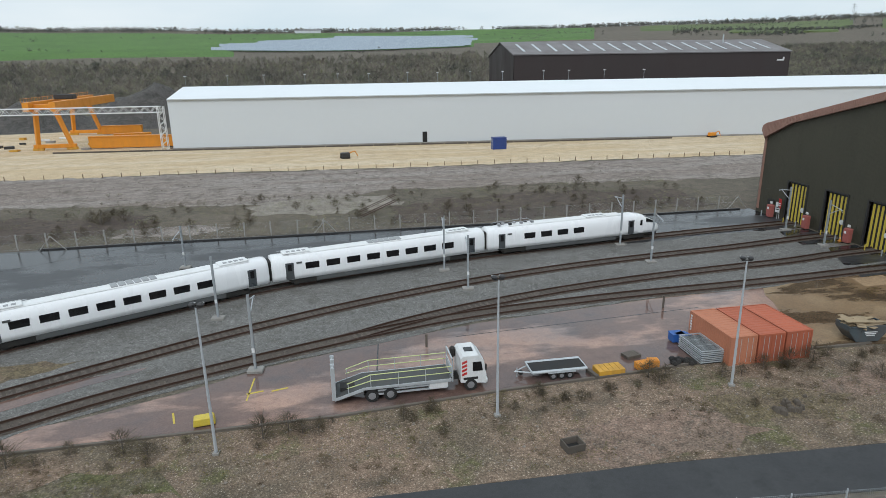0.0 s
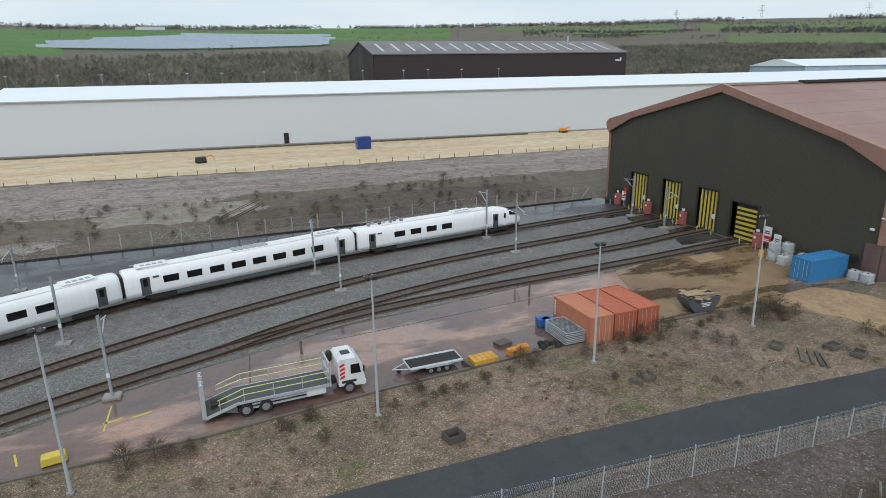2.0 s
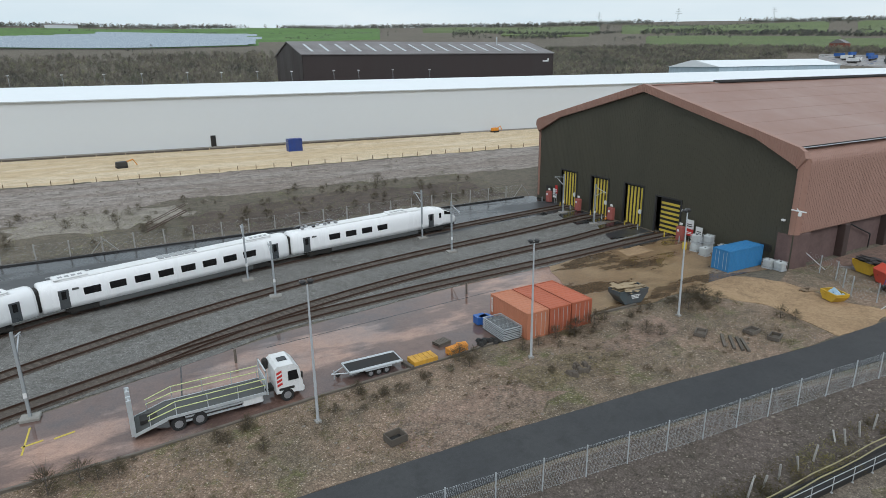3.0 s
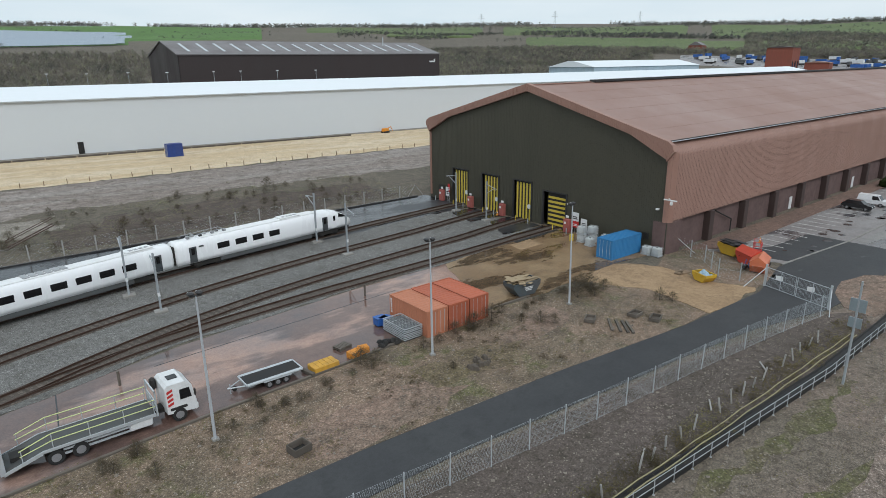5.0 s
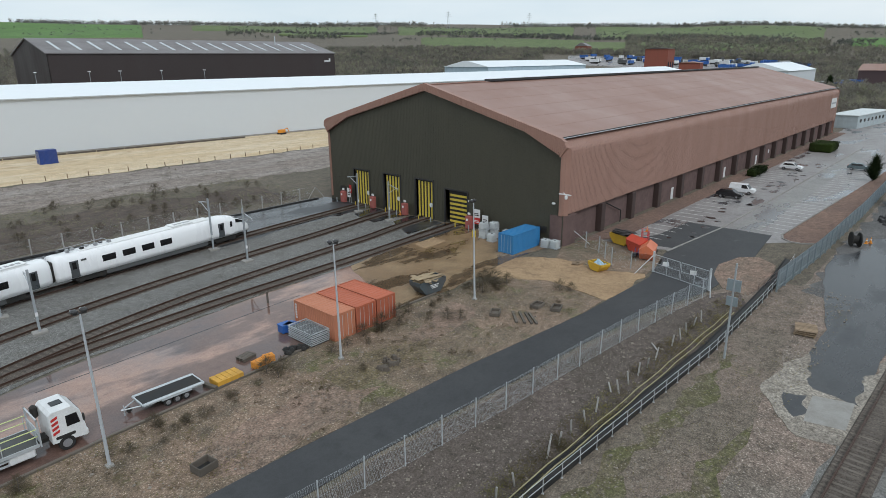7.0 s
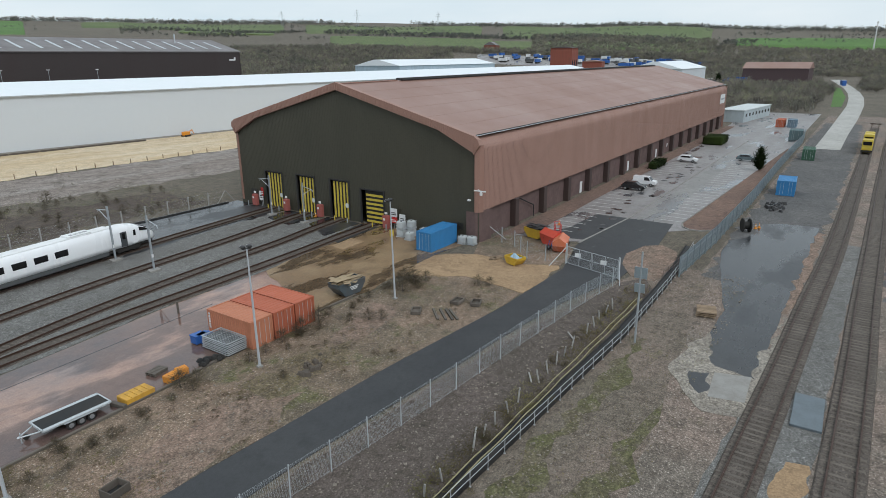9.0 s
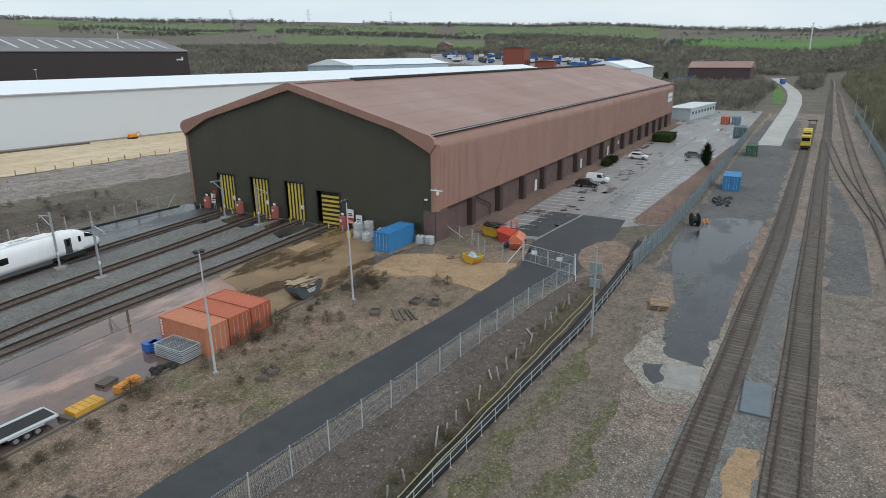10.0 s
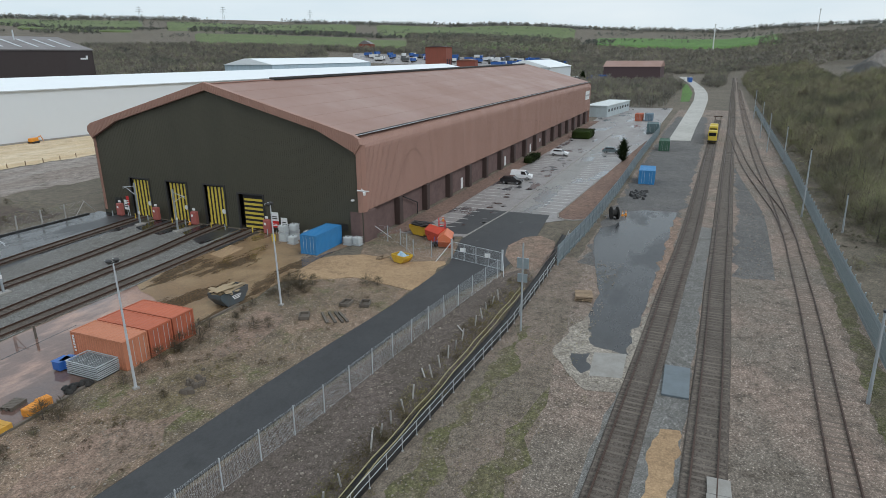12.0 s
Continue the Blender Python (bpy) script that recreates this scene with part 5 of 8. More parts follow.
lorry = thing("flatbed_lorry", (-65.4, 1.75, 0.04), 0.5, "white cab flatbed lorry with sloping tail and lime handrails", "lorry")
part("chassis", Shape().box((-0.2, 0, 0.85), (10.6, 0.9, 0.3)).box((-1, 0.75, 0.7), (5, 0.1, 0.25)).box((-1, -0.75, 0.7), (5, 0.1, 0.25)), M_UNDER, lorry)
bed = part("bed", Shape().prism([(-5.9, 0.38), (-3.7, 1.02), (3.0, 1.02), (3.0, 1.2), (-3.75, 1.2), (-5.95, 0.5)], -1.25, 1.25, "y"), M_DECK, lorry, "dark ribbed steel deck with sloping tail")
for s in (-1, 1):
    part("side_rave", Shape().prism([(-5.95, 0.36), (-3.7, 1.0), (3.0, 1.0), (3.0, 1.24), (-3.75, 1.24), (-5.95, 0.58)], s * 1.25 - 0.03, s * 1.25 + 0.03, "y"), M_GALV, bed)
    for z in (0.55, 1.05):
        part("handrail", Shape().rod((-5.0, s * 1.22, 0.9 + z * 0.75), (-3.2, s * 1.22, 1.2 + z), 0.035).rod((-3.2, s * 1.22, 1.2 + z), (3.0, s * 1.22, 1.2 + z), 0.035), M_LIME, bed, "lime yellow handrail")
    for x in (-4.9, -3.2, -1.1, 1.0, 2.9):
        part("rail_post", Shape().rod((x, s * 1.22, 1.15 if x > -4 else 0.85), (x, s * 1.22, 2.25 if x > -4 else 1.7), 0.03), M_GALV, bed)
    rp = Shape()
    for q in (-0.32, 0.32):
        rp.box((-5.98, s * 0.72 + q, 1.7), (0.3, 0.12, 2.7))
    for k in range(7):
        rp.box((-5.98, s * 0.72, 0.6 + k * 0.38), (0.12, 0.6, 0.1))
    part("loading_ramp", rp, M_GALV, lorry, "raised galvanised loading ramp")
    part("side_guard", Shape().box((-0.6, s * 1.18, 0.85), (4.2, 0.05, 0.14)).box((-0.6, s * 1.18, 0.55), (4.2, 0.05, 0.14)), M_GALV, lorry)
    part("tank", Shape().box((2.0, s * 1.0, 0.72), (1.5, 0.45, 0.6), bevel=0.08), M_WHITE, lorry)
    for x in (-3.15, -1.75):
        wheel(lorry, x, s * 1.05, 0.5, 0.5, 0.5)
    wheel(lorry, 4.55, s * 1.08, 0.5, 0.5, 0.32)
    part("mudguard", Shape().box((-2.45, s * 1.05, 1.02), (2.7, 0.5, 0.04)), M_UNDER, lorry)
part("headboard", Shape().box((3.1, 0, 2.0), (0.08, 2.5, 0.1)).box((3.1, 1.2, 1.9), (0.1, 0.1, 1.9)).box((3.1, -1.2, 1.9), (0.1, 0.1, 1.9)).box((3.1, 0, 2.8), (0.1, 2.5, 0.1)).box((3.1, 0, 1.5), (0.06, 2.4, 0.6)), M_GALV, lorry, "galvanised headboard frame")
cab = part("cab", Shape().prism([(3.75, 0.75), (5.7, 0.55), (5.8, 1.25), (5.6, 2.5), (5.15, 2.95), (3.95, 2.95), (3.75, 2.75)], -1.22, 1.22, "y"), M_WHITE, lorry, "white lorry cab")
part("windscreen", Shape().add([(5.77, -1.08, 1.6), (5.77, 1.08, 1.6), (5.63, 1.02, 2.48), (5.63, -1.02, 2.48), (5.6, -1.08, 1.6), (5.6, 1.08, 1.6), (5.45, 1.02, 2.48), (5.45, -1.02, 2.48)], [(0, 1, 2, 3), (4, 5, 6, 7), (0, 1, 5, 4), (1, 2, 6, 5), (2, 3, 7, 6), (3, 0, 4, 7)]), M_CARGLASS, cab)
for s in (-1, 1):
    part("side_window", Shape().prism([(4.7, 1.65), (5.5, 1.65), (5.38, 2.42), (4.7, 2.42)], s * 1.2, s * 1.245, "y"), M_CARGLASS, cab)
    part("wheel_arch", Shape().box((4.55, s * 1.12, 1.05), (1.25, 0.28, 0.3), bevel=0.08), M_UNDER, cab)
    for k in range(4):
        part("warning_stripe", Shape().add([(3.85, s * 1.235, 1.3 + 0.33 * k), (4.25, s * 1.235, 1.45 + 0.33 * k), (4.25, s * 1.235, 1.64 + 0.33 * k), (3.85, s * 1.235, 1.49 + 0.33 * k), (3.85, s * 1.21, 1.3 + 0.33 * k), (4.25, s * 1.21, 1.45 + 0.33 * k), (4.25, s * 1.21, 1.64 + 0.33 * k), (3.85, s * 1.21, 1.49 + 0.33 * k)],
                                            [(0, 1, 2, 3), (4, 5, 6, 7), (0, 1, 5, 4), (1, 2, 6, 5), (2, 3, 7, 6), (3, 0, 4, 7)]), M_REDPAINT, cab, "red warning stripe")
    part("mirror", Shape().box((5.7, s * 1.4, 2.0), (0.12, 0.18, 0.55), bevel=0.04), M_UNDER, cab)
part("roof_hatch", Shape().box((4.6, 0, 2.97), (0.7, 0.7, 0.06), bevel=0.02), M_CARGLASS, cab)
part("bumper", Shape().box((5.75, 0, 0.7), (0.35, 2.4, 0.5), bevel=0.1), M_WHITE, cab)
part("grille", Shape().box((5.86, 0, 1.25), (0.06, 1.5, 0.35)), M_UNDER, cab)
part("air_intake", Shape().box((3.5, 0.8, 2.5), (0.4, 0.5, 0.9), bevel=0.12), M_UNDER, lorry)

# ---- plant trailer and the goods by the kerb ----
tr = thing("flat_trailer", (-53.4, 1.85, 0.04), -1, "flat three axle trailer with dark deck and silver sides", "trailer")
part("deck", Shape().box((0, 0, 0.72), (4.5, 1.55, 0.08)), M_RUBBER_BLACK, tr)
for s in (-1, 1):
    part("side_rail", Shape().box((0, s * 0.92, 0.72), (4.6, 0.3, 0.14), bevel=0.02), M_GALV, tr)
    part("mudguard", Shape().box((0.15, s * 1.0, 0.62), (2.3, 0.25, 0.05)), M_GALV, tr)
    for x in (-0.55, 0.15, 0.85):
        wheel(tr, x, s * 0.95, 0.3, 0.3, 0.2)
part("end_rail", Shape().box((2.3, 0, 0.72), (0.1, 2.0, 0.14)), M_GALV, tr)
part("end_rail", Shape().box((-2.3, 0, 0.72), (0.1, 2.0, 0.14)), M_GALV, tr)
part("drawbar", Shape().rod((-2.3, 0.6, 0.6), (-3.5, 0, 0.5), 0.05).rod((-2.3, -0.6, 0.6), (-3.5, 0, 0.5), 0.05).rod((-3.3, 0, 0.0), (-3.3, 0, 0.8), 0.04), M_GALV, tr)
wheel(tr, -2.9, 0.25, 0.22, 0.2, 0.12)
M_YBOX = paint("yellow_crate", (0.62, 0.33, 0.04), 0.6, dirt=0.4, scale=1.5)
M_OBOX = paint("orange_crate", (0.70, 0.27, 0.03), 0.6, dirt=0.3)


def steel_crate(name, x, y, rz, size, mat, label):
    lx, ly, lz = size
    t = thing(name, (x, y, 0.05), rz, label, "crate")
    for s in (-1, 1):
        part("side", Shape().box((0, s * (ly / 2 - 0.04), lz / 2), (lx, 0.08, lz * 0.9), bevel=0.02), mat, t)
        part("end", Shape().box((s * (lx / 2 - 0.04), 0, lz / 2), (0.08, ly - 0.16, lz * 0.9), bevel=0.02), mat, t)
        part("runner", Shape().box((0, s * ly * 0.3, 0.04), (lx, 0.12, 0.08)), mat, t)
    for k in range(5):
        part("top_board", Shape().box((-lx / 2 + lx * (k + 0.5) / 5, 0, lz * 0.93), (lx / 5 - 0.03, ly * 1.02, 0.06), bevel=0.015), mat, t)
    return t


steel_crate("yellow_crate", -49.1, 1.05, 2, (2.3, 1.3, 0.5), M_YBOX, "flat yellow steel crate by the yard kerb")
steel_crate("orange_crate", -46.0, 1.1, 8, (1.3, 0.8, 0.6), M_OBOX, "orange plastic barriers heaped by the kerb")
steel_crate("orange_crate", -45.1, 1.2, -10, (0.9, 0.7, 0.7), M_OBOX, "orange plastic barriers heaped by the kerb")
solo("timber_baulk", Shape().box((-50.6, 0.9, 0.2), (0.35, 1.4, 0.3), 12, bevel=0.03), M_DARKWOOD, "dark timber baulk beside the yellow crate", "timber")


def pallet(x, y, z, rz, label, mat=M_WOOD, size=(1.2, 1.0)):
    t = thing("pallet", (x, y, z), rz, label, "pallet", "pallets")
    for k in range(7):
        part("deck_board", Shape().box((-size[0] / 2 + size[0] * (k + 0.5) / 7, 0, 0.13), (size[0] / 7 - 0.03, size[1], 0.025)), mat, t)
    for k in (-1, 0, 1):
        part("bearer", Shape().box((0, k * size[1] * 0.44, 0.06), (size[0], 0.1, 0.11)), mat, t)
    return t


pallet(-46.0, 3.3, 0.04, 12, "dark brown pallet on the wet concrete", M_DARKWOOD, (1.4, 1.0))
pallet(-46.0, 3.3, 0.19, 12, "dark brown pallet on the wet concrete", M_DARKWOOD, (1.4, 1.0))
for k in range(3):
    pallet(-9.3 + 0.1 * k, -31.6, 0.06 + 0.15 * k, 8 + 3 * k, "pale pallets stacked on the gravel", M_WOOD, (2.2, 1.8))
for x, y, a in ((-5.2, -5.2, 20), (-4.6, -5.6, -15)):
    pallet(x, y, 0.06, a, "broken pallet boards on the gravel", M_WOOD, (1.3, 0.8))
bags = Shape()
for k in range(16):
    bags.box((-43.2 + 0.28 * (k % 7) + random.uniform(-0.1, 0.1), 1.3 + random.uniform(-0.5, 0.6), 0.2 + 0.1 * (k // 7)), (0.6, 0.45, 0.32), random.uniform(0, 180), 0.75, 0.1)
solo("rubbish_heap", bags, M_BLACK, "heap of black rubber mats and bags by the kerb", "rubbish heap", "stuff")
panel_stack = thing("fence_panel_stack", (-40.05, 2.35, 0.04), 90, "stack of galvanised mesh fence panels beside the container", "fence panels")
M_PANELGREY = paint("bright_galvanised_panel", (0.52, 0.56, 0.58), 0.45, 0.3, 0.25, (0.32, 0.34, 0.35), 2.0)
for k in range(7):
    z = 0.16 + k * 0.17
    s = Shape()
    for q in (-1.0, 1.0):
        s.box((0, q, z), (3.5, 0.06, 0.075)).box((q * 1.72, 0, z), (0.06, 1.94, 0.075))
    for j in range(1, 18):
        s.box((-1.75 + 3.5 * j / 18, 0, z), (0.012 if j % 6 else 0.05, 1.94, 0.012))
    o = part("mesh_panel", s, M_PANELGREY, panel_stack)
    o.matrix_basis = pose(random.uniform(-0.03, 0.03), random.uniform(-0.02, 0.02), 0, 0, 0, random.uniform(-0.4, 0.4))
part("base", Shape().box((0, 0, 0.05), (3.4, 1.9, 0.1)), M_DARKSTEEL, panel_stack)
part("dark_netting", Shape().box((0, 0, 0.62), (3.3, 1.8, 1.0), bevel=0.05), paint("grey_netting", (0.10, 0.115, 0.12), 0.8), panel_stack)
for k, (x, y) in enumerate(((-40.6, 5.3), (-40.2, 4.9))):
    b = thing("blue_crate", (x, y, 0.04), 15 * k, "blue plastic pallet box beside the containers", "crate", "blue crates")
    part("body", Shape().box((0, 0, 0.45), (1.1, 0.9, 0.75), bevel=0.05), M_BLUE, b)
    part("rim", Shape().box((0, 0, 0.84), (1.16, 0.96, 0.08)), M_BLUE, b)


# ---- skips ----
def skip(x, y, rz, size, mat, label, fill=None, fill_mat=None, name="skip"):
    lx, ly, lz = size
    t = thing(name, (x, y, 0.06), rz, label, "skip", "skips")
    b = lx * 0.28
    sh = Shape()
    for s in (-1, 1):
        sh.prism([(-b, 0.08), (b, 0.08), (lx / 2, lz * 0.72), (lx / 2, lz), (-lx / 2, lz), (-lx / 2, lz * 0.72)], s * ly / 2 - 0.03, s * ly / 2 + 0.03, "y")
    part("side_plate", sh, mat, t)
    for s in (-1, 1):
        part("end_plate", Shape().prism([(s * b, 0.08), (s * lx / 2, lz * 0.72), (s * lx / 2, lz), (s * (lx / 2 - 0.06), lz), (s * (lx / 2 - 0.06), lz * 0.72), (s * (b - 0.06), 0.08)], -ly / 2, ly / 2, "y"), mat, t)
        part("lifting_lug", Shape().rod((s * lx * 0.2, -ly / 2 - 0.15, lz * 0.75), (s * lx * 0.2, ly / 2 + 0.15, lz * 0.75), 0.05), mat, t)
    part("floor", Shape().box((0, 0, 0.1), (2 * b, ly, 0.06)), mat, t)
    part("top_rim", Shape().box((0, ly / 2, lz), (lx, 0.12, 0.1)).box((0, -ly / 2, lz), (lx, 0.12, 0.1)).box((lx / 2, 0, lz), (0.12, ly, 0.1)).box((-lx / 2, 0, lz), (0.12, ly, 0.1)), mat, t)
    if fill:
        part("contents", fill, fill_mat, t, "heaped waste", kind="stuff")
    return t


junk = Shape()
for k in range(26):
    a = random.uniform(-12, 25) if k % 3 else random.uniform(0, 180)
    junk.box((random.uniform(-1.1, 0.9), random.uniform(-0.55, 0.55), 1.3 + 0.022 * k), (random.uniform(0.9, 2.6), random.uniform(0.2, 0.8), 0.05), a)
junk.box((0, 0, 1.0), (3.0, 1.5, 0.5))
M_SKIPGREY = paint("scuffed_grey_skip", (0.075, 0.095, 0.105), 0.55, dirt=0.5, dirt_color=(0.12, 0.07, 0.05))
sk = skip(-24.1, 2.3, -6, (3.7, 1.8, 1.5), M_SKIPGREY, "scuffed grey skip heaped with timber boards", junk, paint("pale_board_waste", (0.42, 0.32, 0.2), 0.85, vary=0.2, dirt=0.5))
for k in range(3):
    part("lettering_bar", Shape().box((0.2, -0.95, 1.0 - k * 0.16), (1.2 - 0.2 * k, 0.03, 0.09)), M_WHITE, sk, "white lettering bar")
M_SKIPYEL = paint("yellow_skip", (0.62, 0.38, 0.03), 0.5, dirt=0.35)
M_SKIPRED = paint("red_skip", (0.58, 0.07, 0.04), 0.45, dirt=0.25)
M_SKIPORANGE = paint("orange_red_skip", (0.62, 0.17, 0.08), 0.5, dirt=0.25)
bag = Shape()
for k in range(14):
    bag.box((random.uniform(-0.7, 0.7), random.uniform(-0.5, 0.5), 0.75 + random.uniform(0, 0.3)), (0.55, 0.5, 0.4), random.uniform(0, 180), 0.7, 0.14)
skip(-5.5, -8.5, 70, (2.2, 1.5, 0.95), M_SKIPYEL, "small yellow skip full of blue and white bags", bag, paint("bagged_waste", (0.35, 0.5, 0.62), 0.6, vary=0.3))
skip(6.6, -5.7, 75, (3.4, 1.7, 1.35), M_SKIPYEL, "yellow skip with scrap beside the depot corner", junk, M_DARKSTEEL)
def lidded(x, y, rz, mat, label):
    t = thing("lidded_skip", (x, y, 0.06), rz, label, "skip", "skips")
    part("body", Shape().prism([(-0.9, 0.1), (0.9, 0.1), (1.6, 1.0), (1.6, 1.45), (-1.6, 1.45), (-1.6, 1.0)], -0.85, 0.85, "y"), mat, t)
    part("lid", Shape().prism([(-0.95, 1.45), (0.95, 1.45), (0.0, 2.1)], -1.62, 1.62, "x"), mat, t)
    part("chain_frame", Shape().rod((-0.7, -0.95, 0.9), (-0.7, 0.95, 0.9), 0.05).rod((0.7, -0.95, 0.9), (0.7, 0.95, 0.9), 0.05), M_DARKSTEEL, t)


lidded(4.4, -8.9, 60, M_SKIPRED, "bright red lidded skip by the gate")
lidded(2.6, -11.0, 15, M_SKIPORANGE, "faded orange red lidded skip by the gate")
for k in range(5):
    g = thing("gas_trolley", (2.0 + 0.8 * k, -9.6 - 0.3 * k, 0.06), 20 * k, "dark blue and red plant parts by the skips", "plant part", "plant parts")
    part("frame", Shape().box((0, 0, 0.35), (0.7, 0.5, 0.5), bevel=0.1), M_BLUE if k % 2 else M_DARKSTEEL, g)
    part("handle", Shape().rod((0.3, 0.2, 0.5), (0.6, 0.2, 1.1), 0.04).rod((0.3, -0.2, 0.5), (0.6, -0.2, 1.1), 0.04), M_REDPAINT if k % 2 else M_BLUE, g)
lift = thing("access_platform", (8.4, -8.0, 0.05), 30, "small red access platform parked by the skip", "access platform")
part("base", Shape().box((0, 0, 0.45), (1.8, 0.8, 0.4), bevel=0.05), M_REDPAINT, lift)
cage = Shape()
for z in (1.0, 1.5, 2.0):
    for s in (-1, 1):
        cage.rod((-0.9, s * 0.4, z), (0.9, s * 0.4, z), 0.03).rod((s * 0.9, -0.4, z), (s * 0.9, 0.4, z), 0.03)
for sx in (-0.9, 0, 0.9):
    for sy in (-0.4, 0.4):
        cage.rod((sx, sy, 0.6), (sx, sy, 2.0), 0.03)
part("cage", cage, M_REDPAINT, lift)
for sx in (-0.6, 0.6):
    for sy in (-0.4, 0.4):
        wheel(lift, sx, sy, 0.2, 0.2, 0.12)

# ---- tanks, cabinets and signs along the gable ----
M_IBC = paint("milky_plastic_tank", (0.55, 0.58, 0.58), 0.5, dirt=0.3)


def ibc(x, y, z, rz=0):
    t = thing("caged_tank", (x, y, z), rz, "white plastic liquid tank in a grey wire cage", "tank", "caged tanks")
    part("bottle", Shape().box((0, 0, 0.62), (0.96, 1.1, 0.92), bevel=0.1), M_IBC, t)
    part("pallet_base", Shape().box((0, 0, 0.07), (1.0, 1.2, 0.14)), M_GALV, t)
    c = Shape()
    for zz in (0.2, 0.5, 0.8, 1.1):
        for s in (-1, 1):
            c.rod((-0.5, s * 0.58, zz), (0.5, s * 0.58, zz), 0.014, 4).rod((s * 0.5, -0.58, zz), (s * 0.5, 0.58, zz), 0.014, 4)
    for k in range(5):
        for s in (-1, 1):
            c.rod((-0.5 + 0.25 * k, s * 0.58, 0.15), (-0.5 + 0.25 * k, s * 0.58, 1.1), 0.014, 4).rod((s * 0.5, -0.58 + 0.29 * k, 0.15), (s * 0.5, -0.58 + 0.29 * k, 1.1), 0.014, 4)
    part("cage", c, M_GALV, t)
    part("cap", Shape().rod((0, 0, 1.08), (0, 0, 1.13), 0.12, 10), M_RUBBER_BLACK, t)


for x, y, z, a in ((-3.2, 10.9, 0.06, 5), (-3.2, 10.9, 1.2, 2), (-2.1, 9.9, 0.06, -8), (-2.1, 9.9, 1.2, 4), (-1.2, 11.6, 0.06, 0), (-1.0, 8.4, 0.06, 10), (-3.9, 8.9, 0.06, 0), (-1.5, 1.6, 0.06, 4), (-1.2, 0.35, 0.06, -3)):
    ibc(x, y, z, a)
solo("yellow_drum", Shape().rod((-3.8, 12.2, 0.06), (-3.8, 12.2, 0.95), 0.3, 14), M_YELLOW, "yellow drum beside the tanks", "drum")
for y in (44.6, 36.8, 29.0, 15.4):
    t = thing("red_cabinet", (-1.0, y, 0.06), 0, "red steel cabinet against the dark gable", "cabinet", "red cabinets")
    part("body", Shape().box((0, 0, 1.05), (0.7, 1.0, 2.0), bevel=0.06), M_REDBOX, t)
    part("cap", Shape().box((0.1, 0.1, 2.35), (0.12, 0.5, 0.35), bevel=0.03), M_WHITE, t, "small white lamp")
    part("door", Shape().box((-0.37, 0, 1.05), (0.03, 0.85, 1.7)), M_REDBOX, t)
    part("notice", Shape().box((-0.39, 0.1, 1.5), (0.02, 0.35, 0.35)), M_WHITE, t)
for y, z, m, w, h in ((14.2, 2.6, M_WHITE, 1.3, 1.3), (14.2, 1.5, M_REDPAINT, 1.3, 1.0), (12.6, 1.9, M_WHITE, 1.1, 1.3), (43.4, 1.9, M_WHITE, 0.9, 1.6), (43.0, 2.6, M_REDPAINT, 0.6, 1.5)):
    s = thing("notice_board", (-0.7, y, z - h / 2), 0, "red and white safety notice board by the doors", "sign", "notice boards")
    part("board", Shape().box((0, 0, h / 2), (0.05, w, h)), m, s)
    part("post", Shape().rod((0.06, 0, -(z - h / 2)), (0.06, 0, h / 2), 0.04), M_GALV, s)
    part("text_bar", Shape().box((-0.035, 0, h * 0.3), (0.02, w * 0.7, h * 0.1)).box((-0.035, 0, h * 0.5), (0.02, w * 0.6, h * 0.1)), M_DARKSTEEL if m is M_WHITE else M_WHITE, s)
for k in range(9):
    solo("bollard", Shape().rod((-1.6, 15 + 3.85 * k - (k % 2) * 1.2, 0.0), (-1.6, 15 + 3.85 * k - (k % 2) * 1.2, 0.9), 0.08, 8), M_YELLOW if k % 2 else M_GREYPOLE, "short bollard before the depot doors", "bollard", group="bollards")
for x, y in ((-63.0, 9.0), (-37.5, 13.0)):
    solo("short_post", Shape().rod((x, y, 0), (x, y, 1.3), 0.11, 8), M_DARKWOOD, "dark stub post on the wet yard", "post", group="stub posts")
solo("yellow_grit_bin", Shape().box((-80.6, -0.1, 0.4), (1.5, 0.8, 0.6), 8, 0.92, 0.06), M_YELLOW, "yellow grit bin by the yard kerb", "grit bin")
for x, y, a in ((-83.0, 1.2, 15), (-77.5, 3.8, 12), (-75.6, 3.9, 14)):
    solo("yard_marking", Shape().box((x, y, 0.038), (0.14 if x < -80 or x == -83.0 else 1.3, 1.6 if x == -83.0 else 0.2, 0.012), a), M_YELLOW, "worn yellow paint mark on the yard", "road marking", "structure")
solo("yard_marking", Shape().box((-77.9, 4.4, 0.038), (0.12, 3.6, 0.012), -4), M_YELLOW, "worn yellow paint line on the yard", "road marking", "structure")

# ---- debris on the verge ----
for x, y, a in ((-24.4, -7.2, 30), (-20.0, -9.3, 5), (-19.4, -11.2, 20)):
    b = thing("timber_crate", (x, y, 0.05), a, "weathered timber crate lying on the verge", "crate", "timber crates")
    for s in (-1, 1):
        part("side_board", Shape().box((0, s * 0.45, 0.2), (1.4, 0.1, 0.35), bevel=0.02), M_DARKWOOD, b)
        part("end_board", Shape().box((s * 0.66, 0, 0.2), (0.1, 0.8, 0.35), bevel=0.02), M_DARKWOOD, b)
    part("bottom", Shape().box((0, 0, 0.08), (1.3, 0.85, 0.06)), M_DARKWOOD, b)
b = thing("timber_box", (-56.0, -8.3, 0.05), 8, "open dark weathered timber box on the verge", "box")
